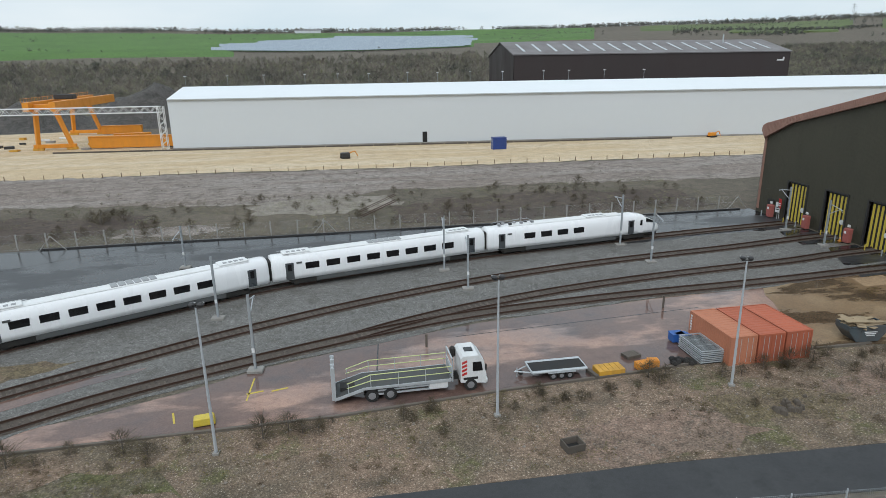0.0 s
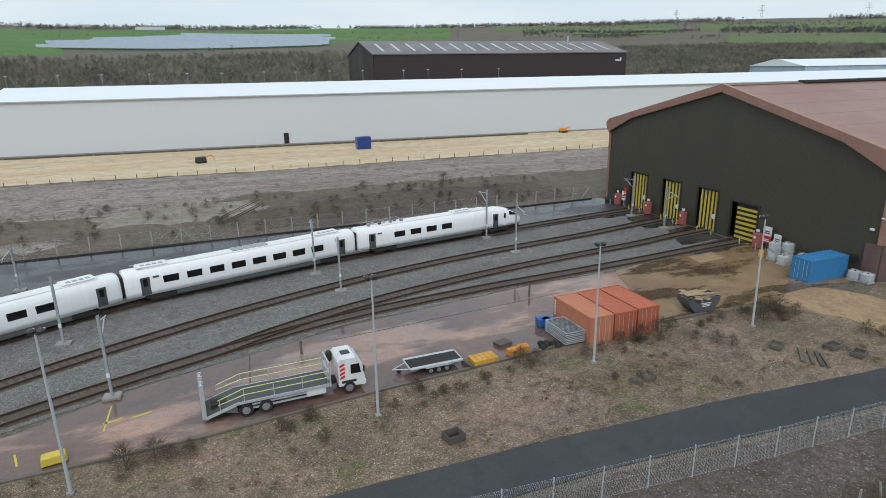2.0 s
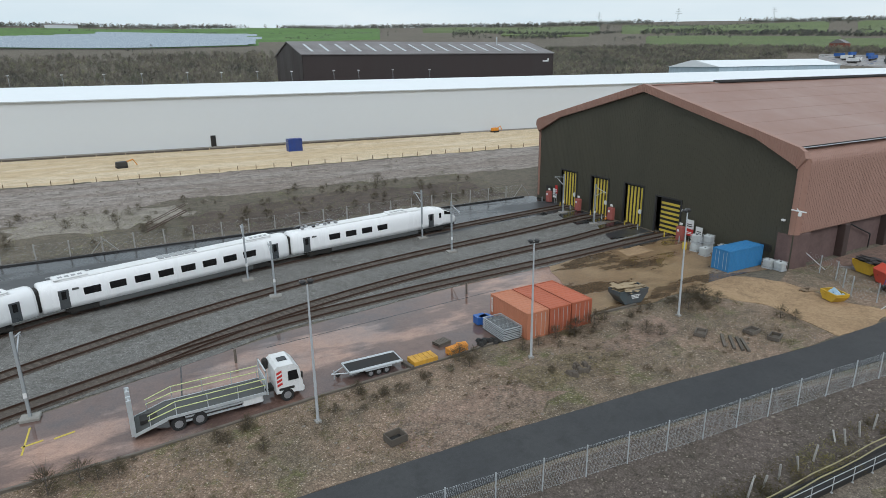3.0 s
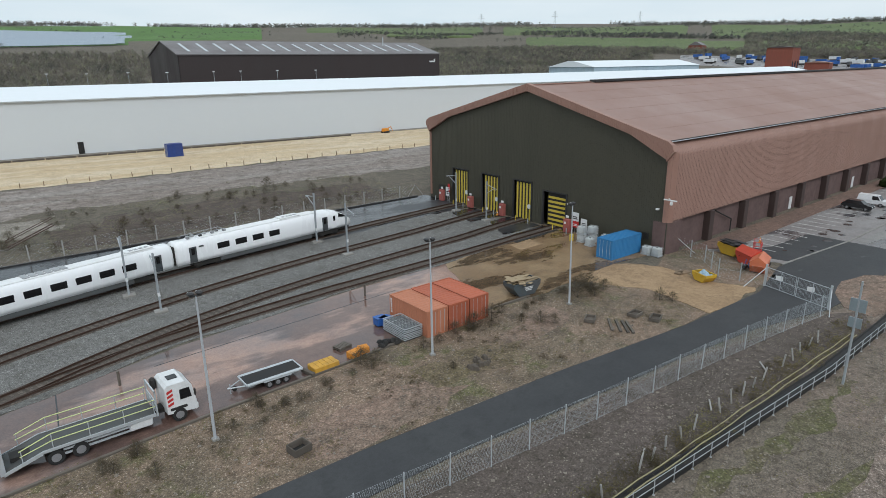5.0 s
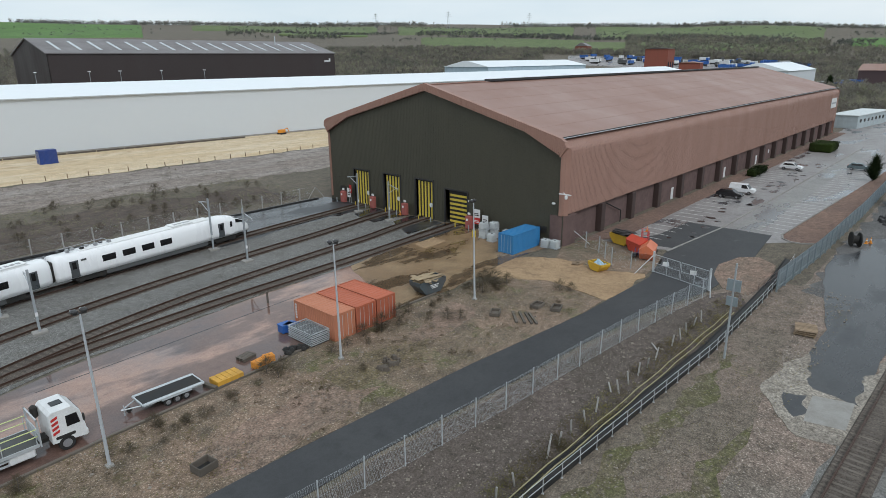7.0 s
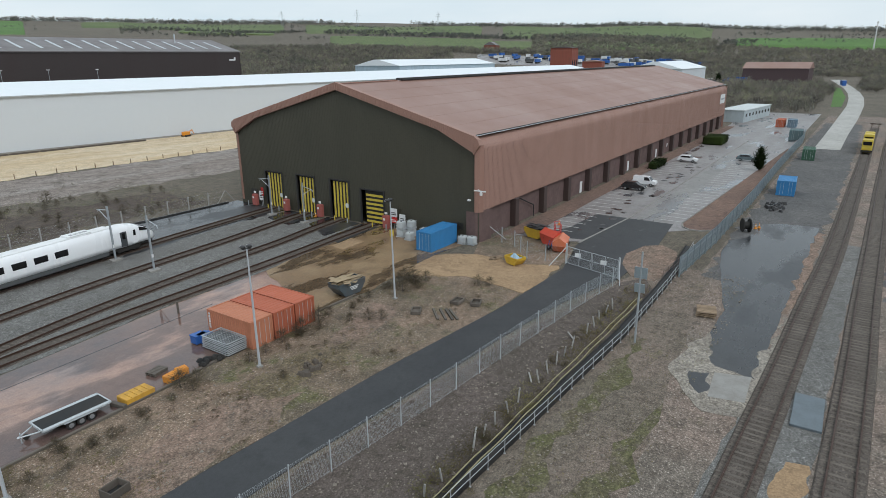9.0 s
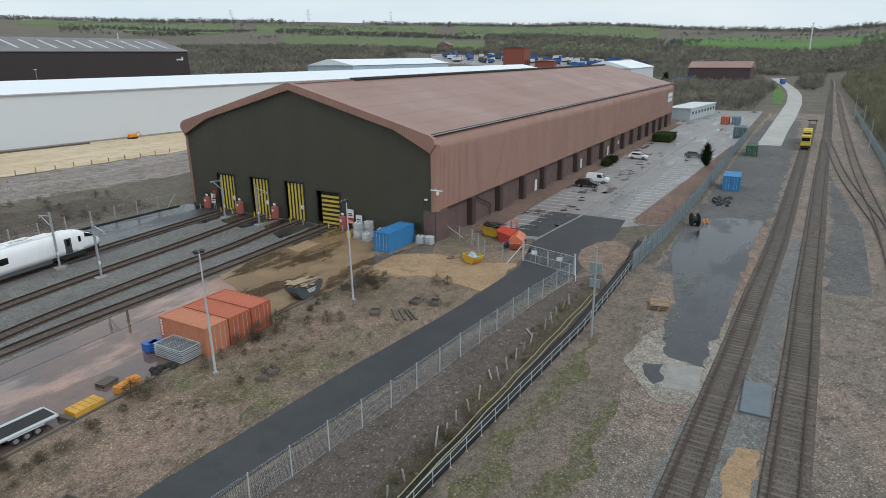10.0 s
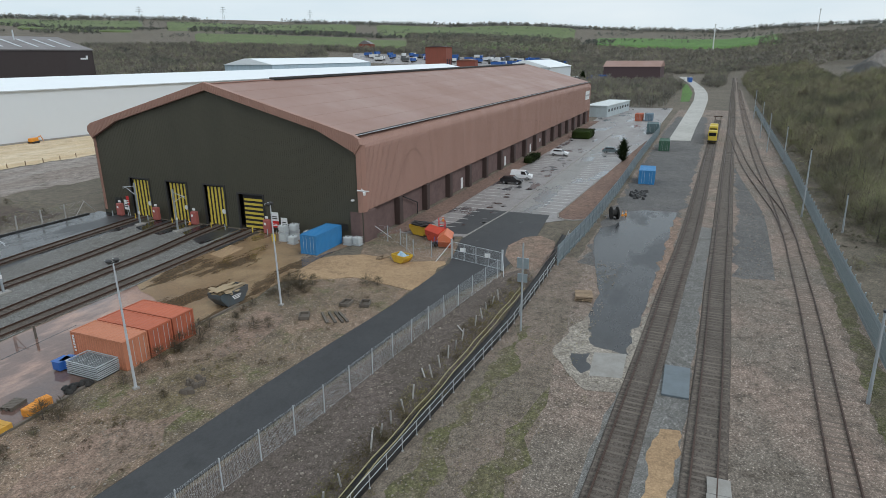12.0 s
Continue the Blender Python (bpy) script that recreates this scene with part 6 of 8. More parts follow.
for s in (-1, 1):
    part("side", Shape().box((0, s * 0.5, 0.3), (1.3, 0.08, 0.55), bevel=0.02), M_DARKWOOD, b)
    part("end", Shape().box((s * 0.62, 0, 0.3), (0.08, 0.95, 0.55), bevel=0.02), M_DARKWOOD, b)
part("bottom", Shape().box((0, 0, 0.06), (1.2, 0.95, 0.06)), M_DARKSTEEL, b)
for k in range(4):
    solo("old_sleeper", Shape().box(((-23.85, -9.2, 0.15), (-23.5, -9.85, 0.15), (-23.2, -10.4, 0.15), (-22.95, -10.75, 0.15))[k], (2.7, 0.27, 0.2), 44 + 2 * k, bevel=0.03), M_DARKWOOD, "dark old timber sleeper lying on the verge", "sleeper", group="old sleepers")
st = Shape()
for k in range(26):
    st.box((-38.6 + random.gauss(0, 0.6), -6.8 + random.gauss(0, 0.5), 0.15), (random.uniform(0.25, 0.7), random.uniform(0.2, 0.5), random.uniform(0.2, 0.5)), random.uniform(0, 180), 0.7, 0.05)
solo("rubble_heap", st, paint("dark_rubble", (0.10, 0.082, 0.066), 0.95, dirt=0.5, streak=False), "small heap of dark rubble on the verge", "rubble heap", "stuff")
solo("steel_plate", Shape().box((-24.1, -41.55, 0.14), (4.9, 1.95, 0.18), 1, bevel=0.02), paint("blue_grey_steel_plate", (0.14, 0.17, 0.19), 0.5, 0.2, 0.2), "flat blue grey cover plate between the tracks", "cover plate")
for k in range(2):
    solo("crossing_board", Shape().box((-36.5 - 1.6 * k, -44.55, 0.30), (1.55, 1.3, 0.14), 2), M_CONC, "grey crossing board between the rails", "crossing board", group="crossing boards")
solo("cable_drum", Shape().rod((25.2, -29.4, 1.0), (25.4, -30.2, 1.0), 0.55, 16).rod((25.15, -29.3, 1.0), (25.2, -29.4, 1.0), 1.0, 18).rod((25.4, -30.2, 1.0), (25.45, -30.3, 1.0), 1.0, 18), M_UNDER, "dark cable drum beside the fence", "cable drum")
for x, y in ((27.6, -30.8), (28.3, -31.2), (14.5, -5.6), (-1.2, 29.9)):
    c = thing("traffic_cone", (x, y, 0.06), 0, "orange traffic cone on the tarmac", "cone", "traffic cones")
    part("base", Shape().box((0, 0, 0.03), (0.45, 0.45, 0.06)), M_OBOX, c)
    part("cone", Shape().rod((0, 0, 0.05), (0, 0, 0.8), 0.17, 12, 0.03), M_OBOX, c)
    part("sleeve", Shape().rod((0, 0, 0.38), (0, 0, 0.55), 0.108, 12, 0.078), M_WHITE, c)
heap = Shape()
for k in range(40):
    heap.box((44.5 + random.gauss(0, 1.6), -31.6 + random.gauss(0, 0.7), 0.25), (random.uniform(0.3, 0.9), random.uniform(0.3, 0.7), random.uniform(0.2, 0.7)), random.uniform(0, 180), 0.7, 0.06)
solo("rubbish_heap", heap, M_DARKSTEEL, "dark heap of scrap and bags on the pad", "rubbish heap", "stuff")

patch("siding_pool", [(-112, 1.5), (-104, 4.2), (-96.9, 6.3), (-94.2, 7.8), (-91.8, 9.0), (-87.1, 10.1), (-87.7, 9.2), (-91.2, 7.7), (-93.6, 6.2), (-96.1, 4.9), (-104, 1.0), (-112, -2)], M_YARD, 0.062, "wet pinkish mud strip between the sidings", 0.3)
patch("siding_silt", [(-112, 9), (-99.8, 12.8), (-97.1, 13.1), (-92.8, 12.8), (-94.7, 11.5), (-96.9, 10.4), (-104, 7.6), (-112, 4.0)], M_MOSSDRY, 0.062, "olive silt patch in the ballast", 0.6)
solo("concrete_joint", Shape().box((-67.6, 7.2, 0.0375), (7.8, 0.1, 0.01), 84), M_ASPHALT_OLD, "dark tar joint between concrete slabs", "joint", "structure")
solo("concrete_joint", Shape().box((-47.0, 11.4, 0.0375), (26.0, 0.1, 0.01), 3.5), M_ASPHALT_OLD, "dark tar joint between concrete slabs", "joint", "structure")

# ---- gate, sign post and car park ----
gate = thing("yard_gate", (0, 0, 0), 0, "tall galvanised double swing gate across the road", "gate")
gp0, gp1 = Vector((-1.9, -13.7)), Vector((-4.0, -21.0))
for p in (gp0, gp1):
    part("gate_post", Shape().box((p.x, p.y, 1.3), (0.2, 0.2, 2.6), bevel=0.02), M_GALV, gate)
for u, v in ((0.02, 0.49), (0.51, 0.98)):
    a, c = gp0.lerp(gp1, u), gp0.lerp(gp1, v)
    s = Shape()
    for z in (0.15, 1.2, 2.25):
        s.rod((a.x, a.y, z), (c.x, c.y, z), 0.028, 6)
    for q in (0, 0.5, 1):
        m = a.lerp(c, q)
        s.rod((m.x, m.y, 0.15), (m.x, m.y, 2.25), 0.028, 6)
    lf = part("gate_leaf", s, M_GALV, gate)
    w = Shape()
    for k in range(26):
        m = a.lerp(c, (k + 0.5) / 26)
        w.rod((m.x, m.y, 0.15), (m.x, m.y, 2.25), 0.006, 3)
    part("gate_mesh", w, M_WIRE, lf)
    m = a.lerp(c, 0.45)
    part("gate_sign", Shape().box((m.x - 0.06, m.y, 1.5), (0.03, 0.7, 0.5), 106 - 90), M_WHITE, lf)
link_fence([(-1.9, -13.7), (-3.0, -9.0), (1.5, -4.5), (2.0, -0.9)], 2.6, 2.3, "wire mesh fence round the depot corner", 0.4, M_GREYPOLE)
br = Shape().rod((-4.0, -21.0, 2.2), (-6.2, -21.9, 0.1), 0.05).rod((-1.9, -13.7, 2.2), (-4.0, -12.4, 0.1), 0.05).rod((1.6, -0.9, 2.1), (3.4, -2.4, 0.1), 0.05)
solo("gate_brace", br, M_GALV, "slanting galvanised braces of the gate posts", "brace")
sp = thing("sign_post", (-19.4, -27.7, 0.04), 0, "tall grey pole with blue grey sign plates", "sign post")
part("pole", Shape().rod((0, 0, 0), (0, 0, 8.5), 0.1, 8, 0.08), M_GREYPOLE, sp)
part("plate", Shape().box((0, 0, 6.6), (0.08, 1.1, 1.0)), M_PALISADE, sp)
part("plate", Shape().box((0, 0, 5.2), (0.08, 0.9, 0.8)), M_PALISADE, sp)
patch("brick_walk", [(3.5, -0.4), (172, -0.4), (172, -3.6), (40, -3.8), (14, -4.2), (7.5, -3.2)], M_BRICKPAVE, 0.09, "red brick paving strip along the depot wall")
patch("brick_island", [(23.2, -25.4), (22.2, -24.2), (22.2, -22.8), (23.2, -21.7), (25.2, -21.2), (50, -22.4), (87, -24.0), (120, -25.6), (120, -27.2), (60, -27.2), (24, -26.6)], M_BRICKPAVE, 0.14, "raised red brick island beside the fence")
patch("brick_apron", [(-2.2, -21.8), (1.5, -19.6), (6, -18.8), (10.5, -19.6), (12, -21.5), (10, -24.2), (3, -25.2), (-3, -24.6)], M_PINKGRAVEL, 0.075, "rounded pinkish paved corner beside the gate", 0.2)
solo("island_kerb", Shape().sweep([(x, y, 0.1) for x, y in ((60, -22.65), (50, -22.2), (25.2, -21.0), (23.1, -21.55), (22.05, -22.75), (22.05, -24.2), (23.1, -25.5), (24.0, -26.3))], [(-0.09, -0.15), (0.09, -0.15), (0.09, 0.07), (-0.09, 0.07)]), M_CONC, "pale rounded kerb round the brick island", "kerb")
patch("tarmac_patch", [(7.5, -4.6), (14, -7.5), (24, -8), (24, -13.0), (9, -11.7)], M_TARMAC, 0.064, "dark tarmac patch in the car park", 0.2)
patch("worn_strip", [(24, -14), (95, -14.2), (120, -14), (120, -16.5), (24, -18)], M_CARPARK_PALE, 0.056, "pale worn strip of tarmac", 0.8)
patch("pad_worn_end", [(-21.5, -31.6), (-25.7, -33.2), (-27.7, -35.4), (-27.4, -38.2), (-21.5, -38.5), (-16.2, -38.6), (-6, -38.6), (-6, -38.0), (-15.5, -37.6), (-20.6, -37.1), (-20.4, -35.4), (-19.2, -33.9), (-15.2, -33.2), (-13.5, -32.5), (-17.5, -32.0)], M_GRIT, 0.066, "pale gritty worn edge of the pad", 0.9)
patch("pad_slab", [(-21.4, -34.8), (-20.7, -37.4), (-25.1, -37.6), (-25.6, -35.1)], M_CONC, 0.075, "grey concrete slab at the pad's end", 0.1)
patch("pad_tar_scrap", [(-24.6, -33.6), (-22.4, -33.3), (-21.8, -34.5), (-24.8, -34.8), (-25.6, -34.4)], M_ASPHALT_OLD, 0.07, "broken black tarmac at the pad's end", 0.6)
patch("pad_edge_strip", [(-5, -38.7), (12, -39.2), (30, -39.6), (30, -38.6), (12, -38.1), (-5, -37.9)], M_PINKGRAVEL, 0.064, "pinkish gravel strip beside the pad", 0.6)
patch("yellow_stain", [(-38.6, -40.7), (-38.2, -41.9), (-35.8, -42.1), (-30.7, -42.2), (-31.2, -41.1), (-34.6, -40.6)], M_SANDYARD, 0.062, "yellow sandy stain in the ballast", 0.6)
patch("ballast_grey", [(-60, -36.4), (-35, -36.9), (-18, -38.3), (0, -38.8), (25, -39.9), (25, -44.0), (-10, -42.9), (-35, -42.3), (-60, -41.6)], M_BALLAST, 0.05, "grey stone ballast round the first line", 0.4)
patch("dark_gravel", [(2, -29.2), (20, -28.6), (60, -28.8), (140, -28.8), (200, -30), (200, -41), (126, -41.2), (84, -40.6), (25, -39.2), (2, -38.5)], M_DARKGRAVEL, 0.045, "dark fine gravel beside the siding", 1.2)
patch("dark_gravel", [(4, -46.4), (26, -47.2), (80, -48.4), (110, -50), (60, -50.6), (25, -51.6), (4, -51.2)], M_DARKGRAVEL, 0.045, "dark fine gravel between the running lines", 1.0)
patch("moss_strip", [(-62, -26.2), (-45, -26.7), (-32, -27.2), (-18, -27.5), (-18, -28.3), (-26, -28.9), (-36, -28.4), (-48, -29.0), (-62, -28.0)], M_MOSS, 0.052, "green mossy strip along the guard rail", 1.2)
patch("moss_strip", [(-52, -31.6), (-40, -31.2), (-31, -31.8), (-29, -32.6), (-36, -33.2), (-46, -33.4), (-52, -33.0)], M_MOSS, 0.054, "green mossy patch on the gravel", 1.6)
patch("moss_strip", [(-30, -54.6), (0, -55.6), (40, -56.2), (75, -57.4), (75, -58.4), (25, -57.4), (-15, -56.8), (-30, -56.2)], M_MOSS, 0.05, "green mossy strip below the palisade fence", 0.6)
patch("pale_scrub_patch", [(-84, 66), (-70, 64), (-56, 70), (-60, 78), (-76, 80), (-86, 74)], M_GRIT, 0.034, "pale broken rubble among the scrub", 3.0)
patch("pale_scrub_patch", [(-104, 57), (-92, 56), (-86, 59), (-92, 62), (-102, 61)], M_RUBBLE, 0.034, "pale broken concrete among the scrub", 2.0)
patch("dark_scrub_patch", [(-58, 54), (-30, 54), (-4, 56), (-2, 70), (-30, 74), (-50, 72), (-62, 64)], M_REDSCRUB, 0.033, "dark reddish brown bramble scrub", 3.0)
patch("dark_scrub_patch", [(-128, 56), (-110, 58), (-98, 64), (-104, 72), (-128, 74)], M_REDSCRUB, 0.033, "dark reddish brown bramble scrub", 3.0)
patch("verge_moss", [(-44, -4.5), (-36, -4.2), (-32, -6.4), (-38, -8.2), (-45, -7.4)], M_MOSSDRY, 0.050, "yellow green moss on the verge", 1.8)
patch("verge_moss", [(-90, -4.5), (-82, -5.2), (-80, -7.6), (-92, -8.4)], M_MOSS, 0.050, "green moss on the verge", 1.8)
patch("verge_pink", [(-55, -5.6), (-47, -5.0), (-42, -9.0), (-48, -10.4), (-56, -9.6)], M_PINKGRAVEL, 0.048, "pinkish gravel on the verge", 1.8)
patch("verge_pink", [(-33, -3), (-25, -2.2), (-24, -5.2), (-29, -7.0), (-34, -6.0)], M_PINKGRAVEL, 0.048, "pinkish gravel on the verge", 1.5)
solo("car_park_kerb", Shape().sweep([(7, -11.7, 0.1), (24, -13.2, 0.1), (46, -13.35, 0.1), (93, -13.6, 0.1), (135, -14, 0.1)], [(-0.1, -0.2), (0.1, -0.2), (0.1, 0.06), (-0.1, 0.06)]), M_CONC, "low pale kerb dividing the car park", "kerb")
line = Shape().box((0, 0, 0.058), (0.12, 4.4, 0.014)).mesh("bay_line", paint("worn_white_line", (0.68, 0.68, 0.66), 0.8, dirt=0.6, scale=3.0))
for k in range(36):
    x = 12 + 2.5 * k
    if 27 < x < 29 or 60 < x < 64:
        continue
    tagged(new("bay_line", line), "white parking bay line on the tarmac", "road marking", "parking bay lines", "structure").location = (x, -6.6, 0.014 if x < 24.5 else 0)
for k in range(26):
    tagged(new("bay_line", line), "white parking bay line on the tarmac", "road marking", "parking bay lines", "structure").location = (26 + 2.5 * k, -19.6, 0.004)
for k in range(30):
    x, y = random.uniform(10, 90), random.uniform(-12, -9)
    solo("oil_stain", Shape().rod((x, y, 0.0), (x, y, 0.070 if x < 24.5 else 0.058), random.uniform(0.2, 0.7), 9), M_ASPHALT_OLD, "dark wet stain on the tarmac", "stain", "structure")


def car(x, y, rz, mat, label, van=False):
    t = thing("parked_van" if van else "parked_car", (x, y, 0.06), rz, label, "van" if van else "car", "parked cars")
    low = [(-2.2, 0.45), (2.2, 0.4), (2.27, 0.7), (2.15, 0.98), (1.45, 1.1), (-2.15, 1.15), (-2.27, 0.9)] if van else [(-2.2, 0.4), (2.15, 0.35), (2.27, 0.6), (2.2, 0.8), (1.25, 1.0), (-2.1, 1.06), (-2.27, 0.8)]
    sh = Shape()
    for y, k, z in ((-0.9, 0.985, 0.03), (-0.8, 1.0, 0.0), (0.8, 1.0, 0.0), (0.9, 0.985, 0.03)):
        sh.v.extend([(x * k, y, w + z) for x, w in low])
    n = len(low)
    for i in range(3):
        sh.f.extend([(i * n + j, i * n + (j + 1) % n, (i + 1) * n + (j + 1) % n, (i + 1) * n + j) for j in range(n)])
    sh.f.extend([tuple(range(n - 1, -1, -1)), tuple(range(3 * n, 4 * n))])
    part("body", sh, mat, t)
    x0, x1, u0, u1, top = (-2.15, 1.5, -2.1, 0.8, 1.86) if van else (-2.0, 1.2, -1.5, 0.45, 1.56)
    zb = 1.0
    cabin = [(x0, -0.84, zb), (x1, -0.84, zb), (x1, 0.84, zb), (x0, 0.84, zb), (u0, -0.68, top), (u1, -0.68, top), (u1, 0.68, top), (u0, 0.68, top)]
    hexa = [(3, 2, 1, 0), (4, 5, 6, 7), (0, 1, 5, 4), (1, 2, 6, 5), (2, 3, 7, 6), (3, 0, 4, 7)]
    part("cabin", Shape().add(cabin, hexa), mat, t)
    for s in (-1, 1):
        a, b = (0.0 if van else x0 + 0.35), x1 - 0.3
        c, d = (0.0 if van else u0 + 0.2), u1 - 0.05
        part("side_glass", Shape().add([(x, s * (0.84 - 0.16 * q + o), zb + (top - zb) * q) for o in (-0.05, 0.015) for x, q in ((a, 0.14), (b, 0.14), (d, 0.86), (c, 0.86))], hexa), M_CARGLASS, t)
    part("windscreen", Shape().add([(x1 + (u1 - x1) * q + o, y * (0.78 - 0.14 * q), zb + (top - zb) * q) for o in (-0.06, 0.02) for y, q in ((-1, 0.1), (1, 0.1), (1, 0.9), (-1, 0.9))], hexa), M_CARGLASS, t)
    for sx in (-1.35, 1.38):
        for sy in (-0.82, 0.82):
            wheel(t, sx, sy, 0.33, 0.33, 0.2)
    for s in (-1, 1):
        part("headlight", Shape().box((2.15, s * 0.62, 0.72), (0.2, 0.35, 0.16), bevel=0.03), M_WHITE, t)
        part("tail_light", Shape().box((-2.2, s * 0.72, 0.9), (0.1, 0.2, 0.25)), M_REDPAINT, t)


M_CARWHITE = paint("white_car_paint", (0.78, 0.79, 0.80), 0.2, dirt=0.1)
car(46.2, -7.0, -88, paint("black_car_paint", (0.014, 0.014, 0.016), 0.15, dirt=0.1), "black estate car parked by the depot")
car(51.2, -7.6, -88, M_CARWHITE, "white panel van parked by the depot", True)
car(84.8, -7.9, -92, M_CARWHITE, "white hatchback parked by the hedge")
car(93.0, -19.6, -90, paint("grey_green_car_paint", (0.12, 0.16, 0.17), 0.25), "grey green hatchback parked near the tree")

# ---- yellow rail vehicle, cabins and road beyond ----
for x0, h in ((122, 2.6), (131, 3.0), (140, 2.6)):
    v = thing("rail_vehicle", (x0, -43.2 - (x0 - 120) * 0.016, 0.36), -1, "yellow rail maintenance vehicle on the siding", "rail vehicle", "rail vehicles")
    part("frame", Shape().box((0, 0, 0.6), (8.2, 2.3, 0.5), bevel=0.08), M_YELLOW, v)
    part("cab", Shape().box((-2.2, 0, 0.85 + h / 2), (3.0, 2.3, h), bevel=0.15), M_YELLOW, v)
    part("cab_window", Shape().box((-3.72, 0, 0.9 + h * 0.62), (0.06, 1.9, 0.9)), M_CARGLASS, v)
    part("engine_box", Shape().box((2.0, 0, 1.5), (3.6, 2.0, 1.2), bevel=0.1), M_YBOX, v)
    part("buffer_beam", Shape().box((-4.2, 0, 0.65), (0.15, 2.4, 0.45)), M_BLACK, v)
    for sx in (-2.8, 2.8):
        for sy in (-0.75, 0.75):
            part("wheel", Shape().rod((sx, sy - 0.08, 0.3), (sx, sy + 0.08, 0.3), 0.42, 14), M_UNDER, v)
cabin = thing("portable_cabin", (206, -1.6, 0), -7, "long pale grey portable office block", "cabin")
part("body", Shape().box((0, 0, 2.2), (36, 9, 4.4), bevel=0.05), paint("pale_blue_grey_cabin", (0.42, 0.48, 0.5), 0.6), cabin)
part("roof", Shape().box((0, 0, 4.5), (36.5, 9.5, 0.25)), paint("white_flat_roof", (0.62, 0.66, 0.66), 0.6), cabin)
for k in range(8):
    part("window", Shape().box((-15 + 4.3 * k, -4.55, 2.6), (1.6, 0.1, 1.1)), M_CARGLASS, cabin)
patch("concrete_road", [(124, -31.4), (124.5, -37.5), (163, -38), (221, -39.4), (300, -40.3), (368, -39.2), (430, -36), (505, -30), (640, -17.5), (800, -1), (965, 13), (945, 23), (800, 9), (634, -10.5), (540, -19.5), (483, -25), (420, -29.5), (360, -32), (297, -33.2), (205, -32.4), (144, -31.7)], M_CONCROAD, 0.07, "pale concrete road leading away beside the railway")
patch("lawn", [(285, -27), (288, -31.2), (366, -30.4), (483, -23.2), (505, -18), (420, -22), (330, -25.5)], M_GRASS, 0.05, "small bright green lawn beside the road", 0.3)
bus = thing("blue_lorry", (520, -23, 0.1), 10, "blue lorry driving on the concrete road", "lorry")
part("body", Shape().box((0, 0, 2.6), (9, 3.0, 3.6), bevel=0.1), M_BLUE, bus)
part("cab", Shape().box((-5.4, 0, 1.9), (2, 2.8, 2.8), bevel=0.15), M_BLUE, bus)
part("roof", Shape().box((0, 0, 4.45), (9, 3.0, 0.15)), M_WHITE, bus)
stop = thing("buffer_stop", (190, -45.0, 0), 0, "dark buffer stop at the end of the siding", "buffer stop")
part("frame", Shape().rod((0, -1, 0), (0, -1, 1.6), 0.1).rod((0, 1, 0), (0, 1, 1.6), 0.1).box((0, 0, 1.4), (0.2, 3.2, 0.3)), M_RAIL, stop)
hedge_m = foliage("evergreen_hedge_leaves", [(0.02, 0.035, 0.012), (0.04, 0.06, 0.02), (0.03, 0.045, 0.018)])

# ---- gantry crane and building works beside the hall ----
M_ORANGE = paint("orange_crane_paint", (0.72, 0.27, 0.02), 0.45, dirt=0.15)
crane = thing("gantry_crane", (-157, 178, 0), 0, "large orange gantry crane on ground rails", "crane")
for y, x0 in ((0, 0), (50, -7)):
    leg = Shape()
    leg.rod((x0 - 4.5, y, 0.8), (x0 - 3.4, y, 13.0), 0.75, 4, 0.9).rod((x0 + 5.6, y, 0.8), (x0 + 2.2, y, 13.0), 0.75, 4, 0.9)
    part("leg_frame", leg, M_ORANGE, crane)
    part("sill_beam", Shape().box((x0 + 0.5, y, 1.3), (12.5, 1.2, 1.2), bevel=0.1), M_ORANGE, crane)
    for q in (-4.5, 5.5):
        part("bogie", Shape().box((x0 + q, y, 0.45), (3.2, 1.0, 0.9), bevel=0.1), M_YBOX, crane)
    part("cross_beam", Shape().box((x0 - 0.6, y, 13.6), (9.5, 1.6, 1.6), bevel=0.1), M_ORANGE, crane)
for q in (-4.4, 3.2):
    part("girder", Shape().prism([(q - 0.9, 12.4), (q + 0.9, 12.4), (q + 0.9, 15.2), (q - 0.9, 15.2)], -4, 54, "y"), M_ORANGE, crane)
rl = Shape()
for k in range(30):
    rl.rod((-5.4, -4 + 2 * k, 15.2), (-5.4, -4 + 2 * k, 16.3), 0.06, 4)
rl.rod((-5.4, -4, 16.3), (-5.4, 54, 16.3), 0.06, 4)
part("walkway_rail", rl, M_ORANGE, crane)
part("trolley", Shape().box((-0.6, 18, 16.0), (6, 4, 1.6), bevel=0.2), M_DARKSTEEL, crane)
for x, y, lx, h, a in ((-133, 176.5, 26, 3.6, -4), (-150, 226, 15, 3.0, -3), (-138, 196, 12, 2.6, 8)):
    g = thing("crane_girder", (x, y, 0), a, "orange crane girder laid on the sand", "girder", "spare girders")
    part("web", Shape().box((0, 0, h / 2 + 0.3), (lx, 1.8, h), bevel=0.1), M_ORANGE, g)
    part("flange", Shape().box((0, 0, h + 0.35), (lx, 2.2, 0.2)), M_ORANGE, g)
truss = thing("lattice_gantry", (-121, 168.3, 0), 0, "white steel lattice gantry beside the hall", "gantry")
tb = Shape()
for s in (-0.9, 0.9):
    for z in (11.6, 13.4):
        tb.rod((0, s, z), (-70, s, z + 0.4), 0.12, 4)
    for k in range(46):
        x = -70 * k / 46
        tb.rod((x, s, 11.6 + (k % 2) * 1.8), (x - 1.52, s, 11.6 + ((k + 1) % 2) * 1.8), 0.08, 4)
part("boom", tb, M_WHITE, truss, "white lattice boom")
tc = Shape()
